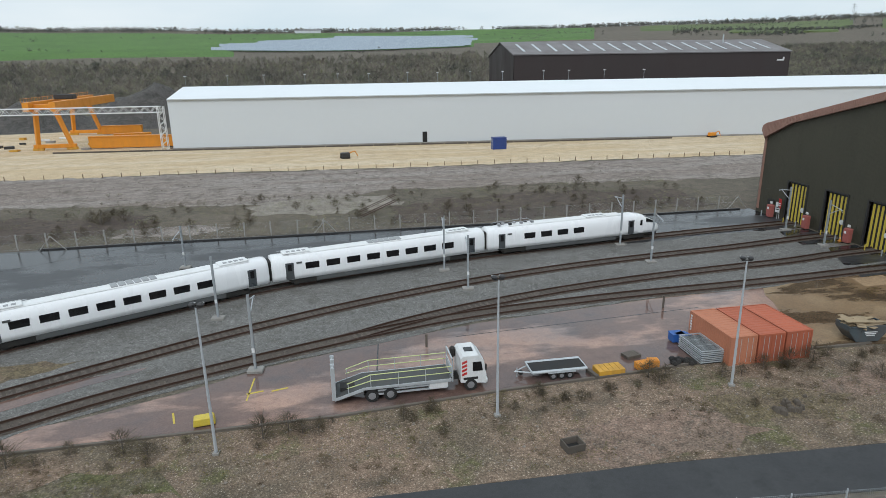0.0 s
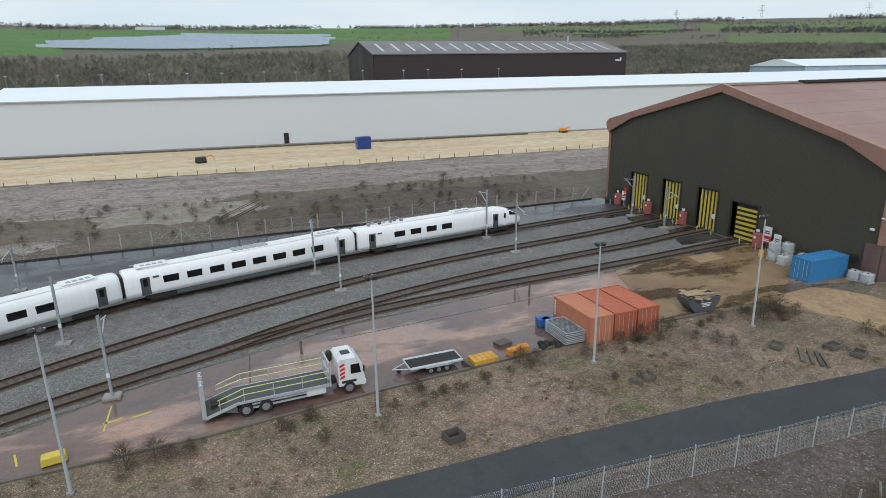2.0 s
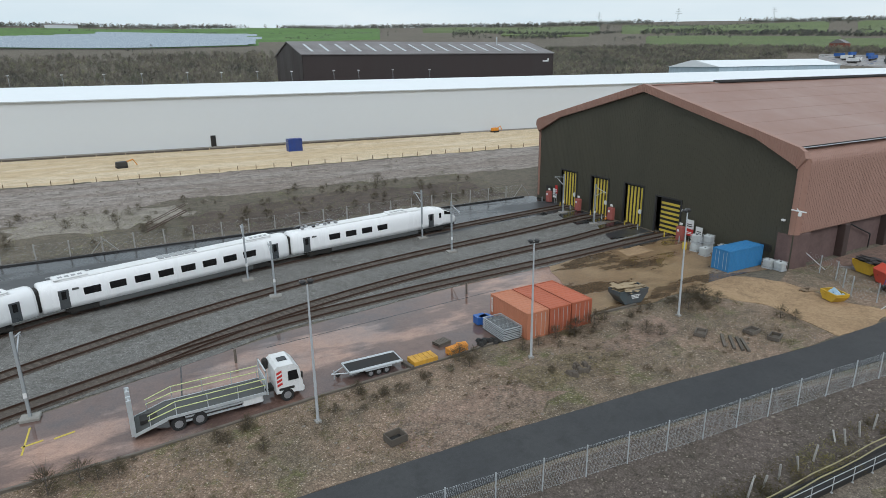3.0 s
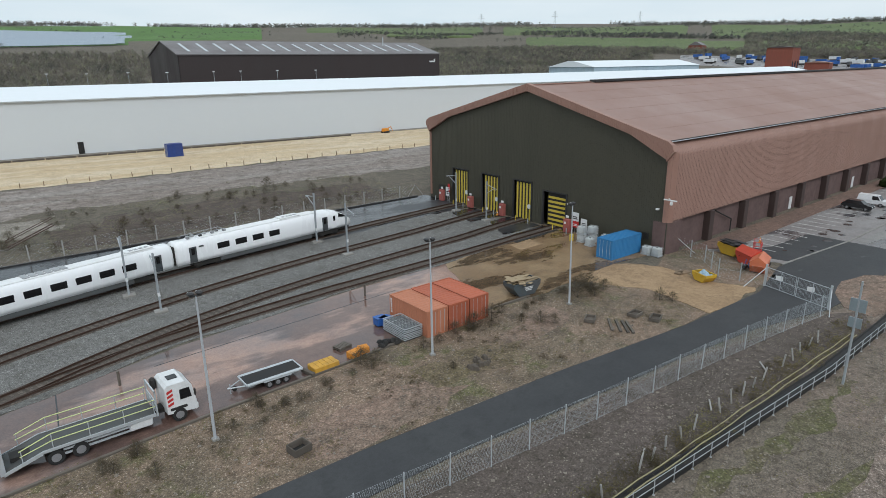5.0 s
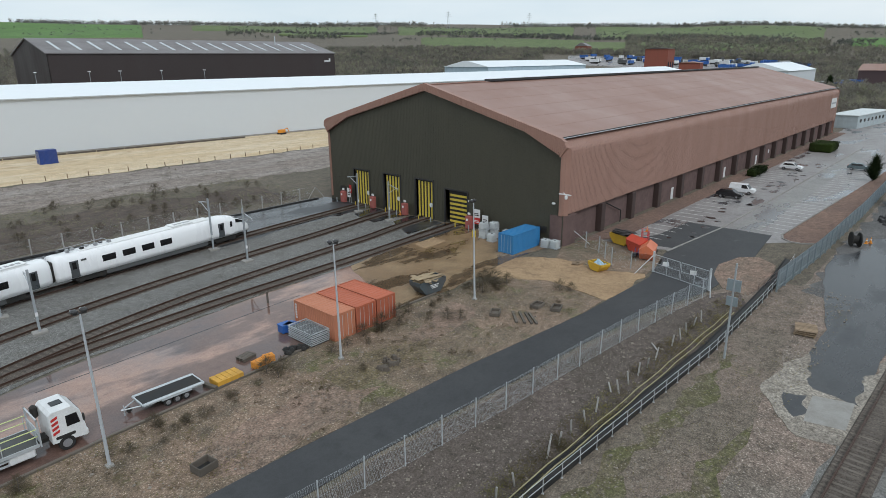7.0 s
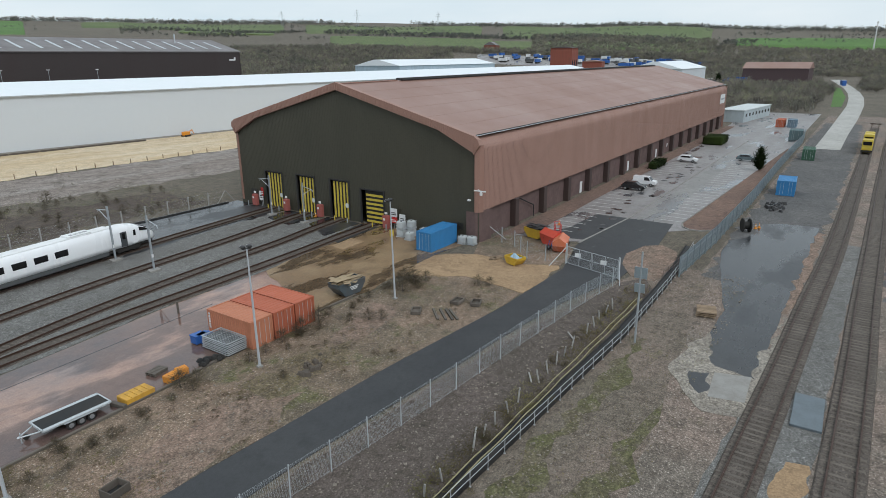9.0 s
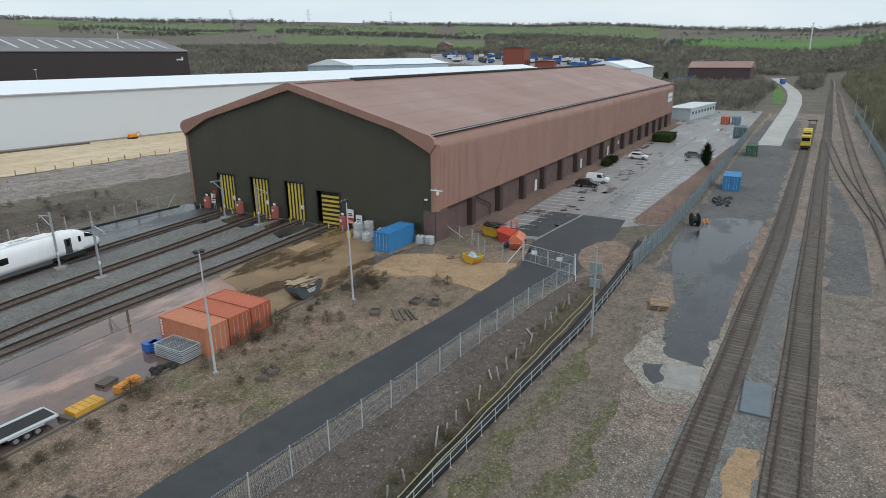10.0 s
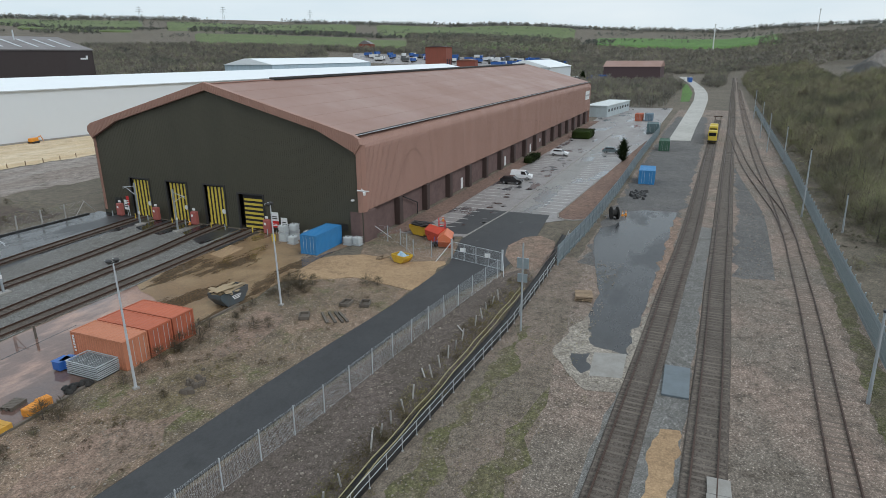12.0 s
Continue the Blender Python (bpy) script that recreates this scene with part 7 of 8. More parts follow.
for sx in (-0.9, 0.9):
    for sy in (-0.9, 0.9):
        tc.rod((sx, sy, 0), (sx, sy, 13.4), 0.12, 4)
    for k in range(9):
        tc.rod((sx, -0.9 if k % 2 else 0.9, 1.5 * k), (sx, 0.9 if k % 2 else -0.9, 1.5 * k + 1.5), 0.07, 4).rod((-0.9 if k % 2 else 0.9, sx, 1.5 * k), (0.9 if k % 2 else -0.9, sx, 1.5 * k + 1.5), 0.07, 4)
part("leg", tc, M_WHITE, truss, "white lattice leg")
for sx in (-70,):
    part("leg", Shape().rod((sx, -0.9, 0), (sx, -0.9, 13), 0.3, 4).rod((sx, 0.9, 0), (sx, 0.9, 13), 0.3, 4), M_WHITE, truss)
M_SPOIL = ground_mat("dark_grey_spoil", (0.085, 0.08, 0.075), (0.065, 0.062, 0.058), (0.11, 0.10, 0.09), 0.08, 0.3, 2.5, (0.18, 0.17, 0.16), 0.68, bump=0.2)


def mound(name, x, y, rx, ry, h, mat, label):
    s = Shape()
    for i in range(13):
        for k in range(40):
            a, q = 2 * math.pi * k / 40, i / 12
            px, py = rx * q * math.cos(a), ry * q * math.sin(a)
            n = noise.noise((px * 0.07 + x, py * 0.07, 2.0)) * 0.35 + noise.noise((px * 0.2 + x, py * 0.2, 5.0)) * 0.12
            s.v.append((x + px, y + py, max(rise(x + px, y + py), 0) - 0.4 + h * (math.cos(q * math.pi) * 0.5 + 0.5) * (1 + n)))
    for i in range(12):
        s.f.extend([(i * 40 + k, i * 40 + (k + 1) % 40, (i + 1) * 40 + (k + 1) % 40, (i + 1) * 40 + k) for k in range(40)])
    return solo(name, s, mat, label, "spoil heap", smooth=True)


mound("spoil_heap", -150, 272, 42, 30, 17, M_SPOIL, "dark grey spoil heap behind the crane")
mound("spoil_heap", -196, 262, 36, 26, 12, M_SPOIL, "dark grey spoil heap behind the crane")
mound("spoil_heap", 545, -190, 120, 46, 27, M_SPOIL, "dark spoil bank above the wooded slope")
mound("spoil_heap", 500, -156, 80, 16, 12, M_RUBBLE, "pale rubble terrace below the spoil bank")
mound("spoil_heap", 460, -140, 70, 13, 9, M_SPOIL, "low black terrace of spoil above the thicket")
for k in range(26):
    x, y = random.uniform(-185, -118), random.uniform(172, 215)
    solo("site_material", Shape().box((x, y, 0.35), (random.uniform(1, 4), random.uniform(0.6, 2), random.uniform(0.4, 1.2)), random.uniform(-20, 20), bevel=0.05), random.choice((M_WHITE, M_DARKSTEEL, M_YBOX, M_CONC)), "builders' material lying on the sand", "building material", group="building material")
for k in range(44):
    x = -145 + 4.3 * k
    if x < 45:
        solo("sand_edge_peg", Shape().box((x, 117.2 - (x + 145) * 0.049, 0.5), (0.16, 0.16, 1.1)), M_WOOD, "pale timber peg edging the sand strip", "peg", group="timber pegs")
mats = Shape()
for k in range(26):
    x = -150 + 7.5 * k
    mats.box((x, 168.5 - (x + 118.5) * 0.1068 - 4.5, 0.25), (7.3, 0.5, 0.45), -6)
solo("hall_ground_beam", mats, M_DARKWOOD, "dark timber shuttering along the hall's foot", "shuttering")
for x, y in ((-66, 132), (55, 146)):
    t = thing("small_digger", (x, y, 0.02), 10, "small machine working on the sand strip", "digger")
    part("body", Shape().box((0, 0, 1.0), (2.6, 1.6, 1.2), bevel=0.2), M_DARKSTEEL if x < 0 else M_ORANGE, t)
    part("track", Shape().box((0, 0.8, 0.3), (2.6, 0.5, 0.6), bevel=0.15), M_UNDER, t)
    part("track", Shape().box((0, -0.8, 0.3), (2.6, 0.5, 0.6), bevel=0.15), M_UNDER, t)
    part("arm", Shape().rod((1.2, 0, 1.4), (2.8, 0, 1.9), 0.15, 6).rod((2.8, 0, 1.9), (3.6, 0, 0.4), 0.12, 6), M_ORANGE, t)
old_stair = Shape()
for s in (-0.6, 0.6):
    old_stair.rod((-66, 60 + s, 0.3), (-60, 60 + s, 2.8), 0.08, 4).rod((-66, 60 + s, 1.3), (-60, 60 + s, 3.8), 0.05, 4)
for k in range(9):
    old_stair.rod((-66 + 0.66 * k, 59.4, 0.3 + 0.28 * k), (-66 + 0.66 * k, 60.6, 0.3 + 0.28 * k), 0.05, 4)
solo("old_stair_frame", old_stair, M_RAIL, "rusty tilted stair frame lying in the scrub", "stair frame")

# ---- fields, solar farm and buildings in the distance ----
def field(name, az0, az1, r0, r1, mat, label, lift=0.6):
    s, na, nr = Shape(), 24, 10
    for i in range(nr + 1):
        for k in range(na + 1):
            a = radians(az0 + (az1 - az0) * k / na)
            r = r0 + (r1 - r0) * i / nr + 30 * noise.noise((k * 0.4, i * 0.7, az0)) * (1 if i in (0, nr) else 0)
            x, y = EYE[0] + r * math.cos(a), EYE[1] + r * math.sin(a)
            s.v.append((x, y, rise(x, y) + (lift if 0 < i < nr and 0 < k < na else -6.0)))
    for i in range(nr):
        s.f.extend([(i * (na + 1) + k, i * (na + 1) + k + 1, (i + 1) * (na + 1) + k + 1, (i + 1) * (na + 1) + k) for k in range(na)])
    return solo(name, s, mat, label, kind="structure", smooth=True)


M_FIELD2 = ground_mat("pale_meadow", (0.10, 0.14, 0.045), (0.12, 0.15, 0.06), (0.09, 0.12, 0.04), 0.01, 0.05, 1.0, (0.14, 0.17, 0.08), 0.75)
field("field", 96, 140, 880, 2350, M_GRASS, "large green winter wheat field on the hillside", 3.0)
field("field", 76, 98, 1050, 2380, M_GRASS, "large green winter wheat field on the hillside", 3.0)
field("field", 66, 78, 1250, 2450, M_GRASS, "large green winter wheat field on the hillside", 3.0)
field("field", 29, 44, 1040, 1400, M_FIELD2, "pale green meadow beyond the woods", 3.0)
field("field", 11, 30, 1080, 1330, M_FIELD2, "pale green meadow beyond the woods", 3.0)
field("field", -5, 10, 1380, 1750, M_GRASS, "bright green sloping meadow on the far hill", 4.0)
field("field", 48, 56, 1500, 1580, M_FIELD2, "pale green meadow beyond the woods", 3.0)
field("field", 11, 29, 1440, 2340, M_FIELD2, "grey green pasture on the far hills", 4.0)
field("field", 30, 46, 1500, 2340, M_FIELD2, "grey green pasture on the far hills", 4.0)
field("field", 47, 63, 1640, 2340, M_FIELD2, "grey green pasture on the far hills", 4.0)
M_SOLAR = paint("blue_grey_solar_glass", (0.30, 0.36, 0.42), 0.25, 0.1, 0.1)
solar = thing("solar_farm", (0, 0, 0), 0, "wide solar farm of grey blue panel rows", "solar farm")
for i in range(34):
    r = 1110 + i * 22
    a0, a1 = 77.5 + 2.5 * noise.noise((i * 0.3, 0, 1)), 99.0 - i * 0.32 + 2.0 * noise.noise((i * 0.25, 4, 1))
    s = Shape()
    n = 14
    for k in range(n + 1):
        a = radians(a0 + (a1 - a0) * k / n)
        c, d = math.cos(a), math.sin(a)
        x, y = EYE[0] + r * c, EYE[1] + r * d
        z = rise(x, y) + 3.2
        s.v.extend([(x, y, z), (x + 12 * c, y + 12 * d, z + 5.0), (x, y, z - 0.3), (x + 12 * c, y + 12 * d, z + 4.7)])
    s.f.extend([q for k in range(n) for q in ((4 * k, 4 * k + 4, 4 * k + 5, 4 * k + 1), (4 * k + 2, 4 * k + 3, 4 * k + 7, 4 * k + 6))])
    part("panel_row", s, M_SOLAR, solar)


def spot(az, r):
    x, y = EYE[0] + r * math.cos(radians(az)), EYE[1] + r * math.sin(radians(az))
    return x, y, rise(x, y)


def far_block(name, at, rz, size, wall, roof, label, ridge=3.0, windows=0):
    lx, ly, lz = size
    t = thing(name, at, rz, label, "building")
    part("wall", Shape().box((0, 0, lz / 2 - 2), (lx, ly, lz + 4)), wall, t)
    part("roof", Shape().prism([(-ly / 2 - 0.6, lz), (ly / 2 + 0.6, lz), (ly / 2 * 0.1, lz + ridge), (-ly / 2 * 0.1, lz + ridge)], -lx / 2 - 0.6, lx / 2 + 0.6, "x"), roof, t)
    for k in range(windows):
        part("window", Shape().box((-lx / 2 + lx * (k + 0.5) / windows, -ly / 2 - 0.1, lz * 0.55), (lx / windows * 0.4, 0.2, lz * 0.25)), M_CARGLASS, t)
    return t


M_REDBRICK = paint("red_brick", (0.26, 0.075, 0.05), 0.85, dirt=0.3)
far_block("blue_white_hall", (282, 205, 0), -3, (104, 36, 20), paint("pale_blue_cladding", (0.42, 0.53, 0.6), 0.5), M_WHITEROOF, "pale blue hall with white roof behind the depot", 3.5, 6)
x, y, z = spot(23.2, 560)
far_block("brick_building", (x, y, z), 10, (24, 18, 31 - z), M_REDBRICK, paint("dark_flat_roof", (0.10, 0.08, 0.08), 0.8), "tall red brick block above the treetops", 1.0, 3)
far_block("brick_annex", (x + 6, y - 24, z), 10, (14, 16, 20 - z), M_REDBRICK, M_BROWN, "low red brick annex beside the tall block", 1.0, 2)
far_block("canteen_building", (548, 27, 0), 88, (50, 30, 13), paint("dark_red_brown_wall", (0.075, 0.045, 0.05), 0.7), M_BROWN_ROOF, "low dark building with a brown pitched roof", 5.0, 5)
far_block("white_warehouse", (330, 62, 0), 0, (60, 30, 17), M_WHITEHALL, M_WHITEROOF, "white roofed warehouse beyond the depot's end", 4.0)
far_block("farm_building", (*spot(29.5, 1010),), 20, (40, 18, 9), M_REDBRICK, M_STOREROOF, "small farm building among the trees", 5.0)
far_block("farm_building", (*spot(91, 2380),), 0, (90, 24, 8), M_WHITEHALL, M_STOREROOF, "pale farm sheds on the ridge", 4.0)
field("industrial_yard", 11, 31.5, 770, 930, M_CARPARK, "grey tarmac lorry park beyond the depot", 0.8)
for k in range(112):
    az = random.uniform(11.5, 29.5) if k < 96 else random.uniform(7.5, 12.5)
    r = random.uniform(800, 905) if k < 96 else random.uniform(480, 640)
    x, y, z = spot(az, r)
    t = thing("parked_trailer", (x, y, z), random.choice((0, 90, 80, 10)), "parked lorry trailer in a far yard", "trailer", "far lorry trailers")
    part("box", Shape().box((0, 0, 4.2), (12, 2.8, 3.4), bevel=0.1), random.choice((M_BLUE, M_BLUE, M_WHITE, M_SKIRT)), t)
    part("undercarriage", Shape().box((0, 0, 1.2), (9, 2.4, 2.2)), M_UNDER, t)
for az, r, h in ((41.2, 1900, 50), (34.2, 2300, 50), (47.5, 2000, 46)):
    x, y, z = spot(az, r)
    t = thing("pylon", (x, y, z), az, "grey lattice electricity pylon on the skyline", "pylon", "pylons")
    s = Shape()
    for sx in (-1, 1):
        for sy in (-1, 1):
            s.rod((sx * 4, sy * 4, 0), (sx * 0.6, sy * 0.6, h), 0.35, 3)
    for k in range(8):
        u = k / 8
        w = 4 - 3.4 * u
        s.rod((-w, -w, h * u), (w * 0.85, w * 0.85, h * (u + 0.12)), 0.22, 3).rod((w, -w, h * u), (-w * 0.85, w * 0.85, h * (u + 0.12)), 0.22, 3)
    part("tower", s, M_GREYPOLE, t)
    for zz, w in ((h * 0.72, 9), (h * 0.84, 7), (h * 0.95, 5)):
        part("crossarm", Shape().rod((-w * 0.1, -w, zz), (0, w, zz), 0.35, 4), M_GREYPOLE, t)
for az, r, h in ((0.3, 1350, 46), (-6.9, 1600, 50)):
    x, y, z = spot(az, r)
    t = thing("wind_turbine", (x, y, z), az, "slim white wind turbine on the far hill", "wind turbine", "wind turbines")
    part("tower", Shape().rod((0, 0, 0), (0, 0, h), 1.2, 10, 0.7), M_WHITE, t)
    part("nacelle", Shape().box((0, 0, h + 1), (6, 3, 3), bevel=0.5), M_WHITE, t)
    part("blade", Shape().rod((-3, 0, h + 1), (-3, 0, h - 18), 0.7, 4, 0.2), M_WHITE, t)
for az in range(62, 104, 3):
    x, y, z = spot(az + random.uniform(-0.5, 0.5), 300 + 25 * random.random())
    t = thing("yard_floodlight", (x, y, z), az, "slim pale floodlight pole before the woods", "lamp post", "far lamp posts")
    part("pole", Shape().rod((0, 0, 0), (0, 0, 21), 0.1, 5), M_GREYPOLE, t)
    part("lamp_head", Shape().box((0, 0, 21), (0.4, 1.2, 0.3)), M_WHITE, t)

# ---- trees, bushes and grass ----
rng = np.random.default_rng(4)
# greyed and raised in blue: far woods carry some haze in their base colour
M_TWIG_FAR_HAZED = foliage("hazed_far_winter_twigs", [(0.252, 0.248, 0.222), (0.278, 0.264, 0.237), (0.234, 0.239, 0.205), (0.266, 0.242, 0.224), (0.236, 0.232, 0.222)])
# bluish grey: the skyline's aerial haze is mixed into the twig colour
M_TWIG_SKY_HAZED = foliage("hazed_ridge_trees", [(0.205, 0.22, 0.218), (0.18, 0.19, 0.188), (0.22, 0.224, 0.21)])
M_TWIG = foliage("winter_twigs", [(0.135, 0.113, 0.084), (0.18, 0.148, 0.11), (0.14, 0.132, 0.082), (0.20, 0.17, 0.12)])
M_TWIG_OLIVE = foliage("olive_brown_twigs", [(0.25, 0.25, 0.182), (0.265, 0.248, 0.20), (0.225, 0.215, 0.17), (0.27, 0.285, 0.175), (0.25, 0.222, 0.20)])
M_BARK = paint("grey_brown_bark", (0.11, 0.095, 0.08), 0.95, dirt=0.5, bump=0.02)
M_BIRCH = paint("pale_birch_bark", (0.34, 0.33, 0.30), 0.9)
M_STRAW = foliage("dry_grass_blades", [(0.27, 0.22, 0.115), (0.19, 0.165, 0.075), (0.14, 0.14, 0.05), (0.32, 0.265, 0.155)])
M_EVERGREEN = foliage("evergreen_leaves", [(0.018, 0.035, 0.014), (0.03, 0.05, 0.02), (0.045, 0.065, 0.025)])


def tri_object(name, tris, mat, label="", kind="", category="", parent=None):
    """One mesh out of an array of loose triangles (n, 3, 3)."""
    tris = np.asarray(tris, dtype=np.float32)
    n = len(tris)
    me = bpy.data.meshes.new(name)
    me.vertices.add(3 * n)
    me.loops.add(3 * n)
    me.polygons.add(n)
    me.vertices.foreach_set("co", tris.reshape(-1))
    me.loops.foreach_set("vertex_index", np.arange(3 * n, dtype=np.int32))
    me.polygons.foreach_set("loop_start", np.arange(0, 3 * n, 3, dtype=np.int32))
    me.update(calc_edges=True)
    me.materials.append(mat)
    ob = new(name, me)
    ob.parent = parent
    return tagged(ob, label, category, kind=kind)


def twig_cloud(base, h, n, width, spread, low=0.15, droop=0.0):
    """Twigs of many trees: base (m, 3), heights (m,); n slivers each, that fan up and outwards inside a rounded crown."""
    m = len(base)
    u = rng.random((m, n)) ** 0.85
    a = rng.random((m, n)) * 2 * np.pi
    reach = spread * h[:, None] * np.sin(np.pi * (0.12 + 0.84 * u)) * (0.35 + 0.65 * rng.random((m, n)))
    z0 = h[:, None] * (low + (0.8 - low) * u * (0.7 + 0.3 * rng.random((m, n))))
    out = np.stack([np.cos(a), np.sin(a)], -1)
    f0 = 0.25 + 0.5 * rng.random((m, n))
    p0 = np.concatenate([base[:, None, :2] + out * (reach * f0)[..., None], (base[:, None, 2] + z0)[..., None]], -1)
    up = h[:, None] * (0.03 + 0.15 * rng.random((m, n))) * (1 - droop * rng.random((m, n)))
    p1 = np.concatenate([base[:, None, :2] + out * reach[..., None] + rng.normal(0, 0.075, (m, n, 2)) * h[:, None, None], (base[:, None, 2] + np.minimum(z0 + up, h[:, None]))[..., None]], -1)
    b = rng.random((m, n)) * 2 * np.pi
    w = np.stack([np.cos(b), np.sin(b), 0.3 * np.sin(2 * b)], -1) * (width * (0.5 + rng.random((m, n))))[..., None]
    return np.stack([p0 - w, p0 + w, p1], 2).reshape(-1, 3, 3)


def trunks(base, h, r):
    m = len(base)
    a = rng.random(m) * np.pi
    w = np.stack([np.cos(a) * r, np.sin(a) * r, np.zeros(m)], -1)
    w2 = np.stack([-np.sin(a) * r, np.cos(a) * r, np.zeros(m)], -1)
    top = base + np.stack([rng.normal(0, 0.02, m) * h, rng.normal(0, 0.02, m) * h, h * 0.85], -1)
    return np.concatenate([np.stack([base - w, base + w, top], 1), np.stack([base - w2, base + w2, top], 1)])


def scatter(n, az, r, keep):
    pts = []
    while len(pts) < n:
        a, d = random.uniform(*az), math.sqrt(random.uniform(r[0] ** 2, r[1] ** 2))
        x, y = EYE[0] + d * math.cos(radians(a)), EYE[1] + d * math.sin(radians(a))
        if keep(x, y):
            pts.append((x, y, rise(x, y) - 0.3))
    return np.array(pts)


def off_site(x, y):
    if y < 232 - 0.11 * x and x < 240 and y > -30:
        return False
    if 0 < x < 200 and 250 < y < 330:
        return False
    if 200 < x < 345 and 25 < y < 240:
        return False
    if 60 < x < 760 and -66 - max(x - 400, 0) * 0.03 < y < -45 - max(x - 200, 0) * 0.02:
        return False
    if 60 < x < 720 and -46 < y < -24 + max(x - 400, 0) * 0.12 and not (x > 420 and y < -34):
        return False
    if 12 < math.degrees(math.atan2(y - EYE[1], x - EYE[0])) < 33 and math.hypot(x - EYE[0], y - EYE[1]) < 925:
        return False
    if 500 < x < 600 and -5 < y < 60:
        return False
    if -215 < x < -115 and y < 300:
        return False
    return True


woods = [("woodland", scatter(5200, (58, 128), (300, 860), off_site), (8, 14), 96, 0.2, 0.42, M_TWIG_FAR_HAZED, "wide belt of bare winter woodland behind the hall"),
         ("woodland", scatter(7600, (8, 60), (430, 1010), off_site), (7, 12), 80, 0.26, 0.5, M_TWIG_FAR_HAZED, "broad bare winter woods rolling to the hills"),
         ("woodland", scatter(3400, (-3, 26), (310, 900), lambda x, y: off_site(x, y) and (y > -22 or x > 430)), (5, 9), 90, 0.13, 0.5, M_TWIG_FAR_HAZED, "scrubby winter trees beyond the depot's end"),
         ("hilltop_trees", scatter(5200, (-22, 128), (2380, 2560), lambda x, y: noise.noise((x * 0.003, y * 0.003, 1)) > -0.4), (9, 21), 30, 1.0, 0.6, M_TWIG_SKY_HAZED, "line of bare trees along the skyline"),
         ("woodland", scatter(6500, (-16, 26), (740, 1650), lambda x, y: noise.noise((x * 0.003, y * 0.006, 8)) > -0.45 and off_site(x, y) and not (-3 < math.degrees(math.atan2(y - EYE[1], x - EYE[0])) < 11 and math.hypot(x - EYE[0], y - EYE[1]) > 1330)), (7, 12), 52, 0.5, 0.6, M_TWIG_FAR_HAZED, "bare woods beyond the railway cutting"),
         ("hedgerow", scatter(1100, (-12, 60), (1250, 2300), lambda x, y: noise.noise((x * 0.004, y * 0.011, 6)) > 0.12), (7, 13), 26, 0.9, 0.5, M_TWIG_SKY_HAZED, "dark hedges and copses between the far fields"),
         ("hedgerow", scatter(420, (64, 130), (1050, 2300), lambda x, y: abs(noise.noise((x * 0.0016, y * 0.003, 2))) < 0.02), (5, 11), 26, 0.8, 0.6, M_TWIG_SKY_HAZED, "dark hedges between the hillside fields"),
         ("woodland", scatter(1500, (8, 60), (1400, 1640), lambda x, y: noise.noise((x * 0.004, y * 0.008, 8)) > 0.0), (7, 12), 40, 0.9, 0.5, M_TWIG_SKY_HAZED, "copses on the far hills"),
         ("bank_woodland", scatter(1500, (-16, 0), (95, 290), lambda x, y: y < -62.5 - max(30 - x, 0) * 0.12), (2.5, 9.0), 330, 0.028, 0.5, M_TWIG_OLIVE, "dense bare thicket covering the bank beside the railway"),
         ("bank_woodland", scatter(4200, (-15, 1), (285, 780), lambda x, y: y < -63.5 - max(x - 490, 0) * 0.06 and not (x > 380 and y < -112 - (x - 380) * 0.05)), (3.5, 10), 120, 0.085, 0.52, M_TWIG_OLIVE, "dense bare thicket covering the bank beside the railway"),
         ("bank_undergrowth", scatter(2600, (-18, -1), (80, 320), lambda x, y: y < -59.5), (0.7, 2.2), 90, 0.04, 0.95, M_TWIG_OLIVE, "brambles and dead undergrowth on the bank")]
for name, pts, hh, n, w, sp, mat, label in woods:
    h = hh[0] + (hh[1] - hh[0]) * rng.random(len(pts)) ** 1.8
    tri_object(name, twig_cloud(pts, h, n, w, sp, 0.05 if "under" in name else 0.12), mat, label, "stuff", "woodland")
    if "under" not in name and "hedge" not in name:
        sel = rng.random(len(pts)) < (0.5 if name == "woodland" else 0.35)
        tri_object("birch_trunks", trunks(pts[sel], h[sel], 0.16 if name != "hilltop_trees" else 0.5), M_BIRCH if name == "woodland" else M_BARK, "slim pale trunks among the bare twigs", "stuff", "tree trunks")


def tree_kind(name, h, n, width, spread, mat, label, category, seed, low=0.12, limbs=7):
    """One tree or bush with a tapered trunk, limbs and a crown of loose twigs."""
    t = thing(name, (0, 0, 0), 0, label, category, category + "s")
    s = Shape().rod((0, 0, -0.1), (0.02 * h, 0.01 * h, h * 0.5), 0.018 * h, 7, 0.011 * h).rod((0.02 * h, 0.01 * h, h * 0.5), (0, 0.03 * h, h * 0.9), 0.011 * h, 6, 0.003 * h)
    rnd = random.Random(seed)
    for k in range(limbs):
        a, z = rnd.uniform(0, 6.28), h * rnd.uniform(low, 0.6)
        e = Vector((math.cos(a) * spread * h * 0.7, math.sin(a) * spread * h * 0.7, z + h * 0.28))
        s.rod((0.01 * h, 0.005 * h, z), e, 0.007 * h, 5, 0.002 * h)
    part("trunk", s, M_BARK, t)
    tri_object("crown", twig_cloud(np.zeros((1, 3)), np.array([h]), n, width, spread, low), mat, parent=t)
    return t


def plant_all(kinds, places):
    for i, (x, y, k) in enumerate(places):
        src = kinds[i % len(kinds)]
        c = copy_thing(src, pose(x, y, rise(x, y) if y < -60 or y > 230 else 0.03, 0, 0, random.uniform(0, 360)) @ Matrix.Scale(k, 4))
        c.scale = (k, k, k)


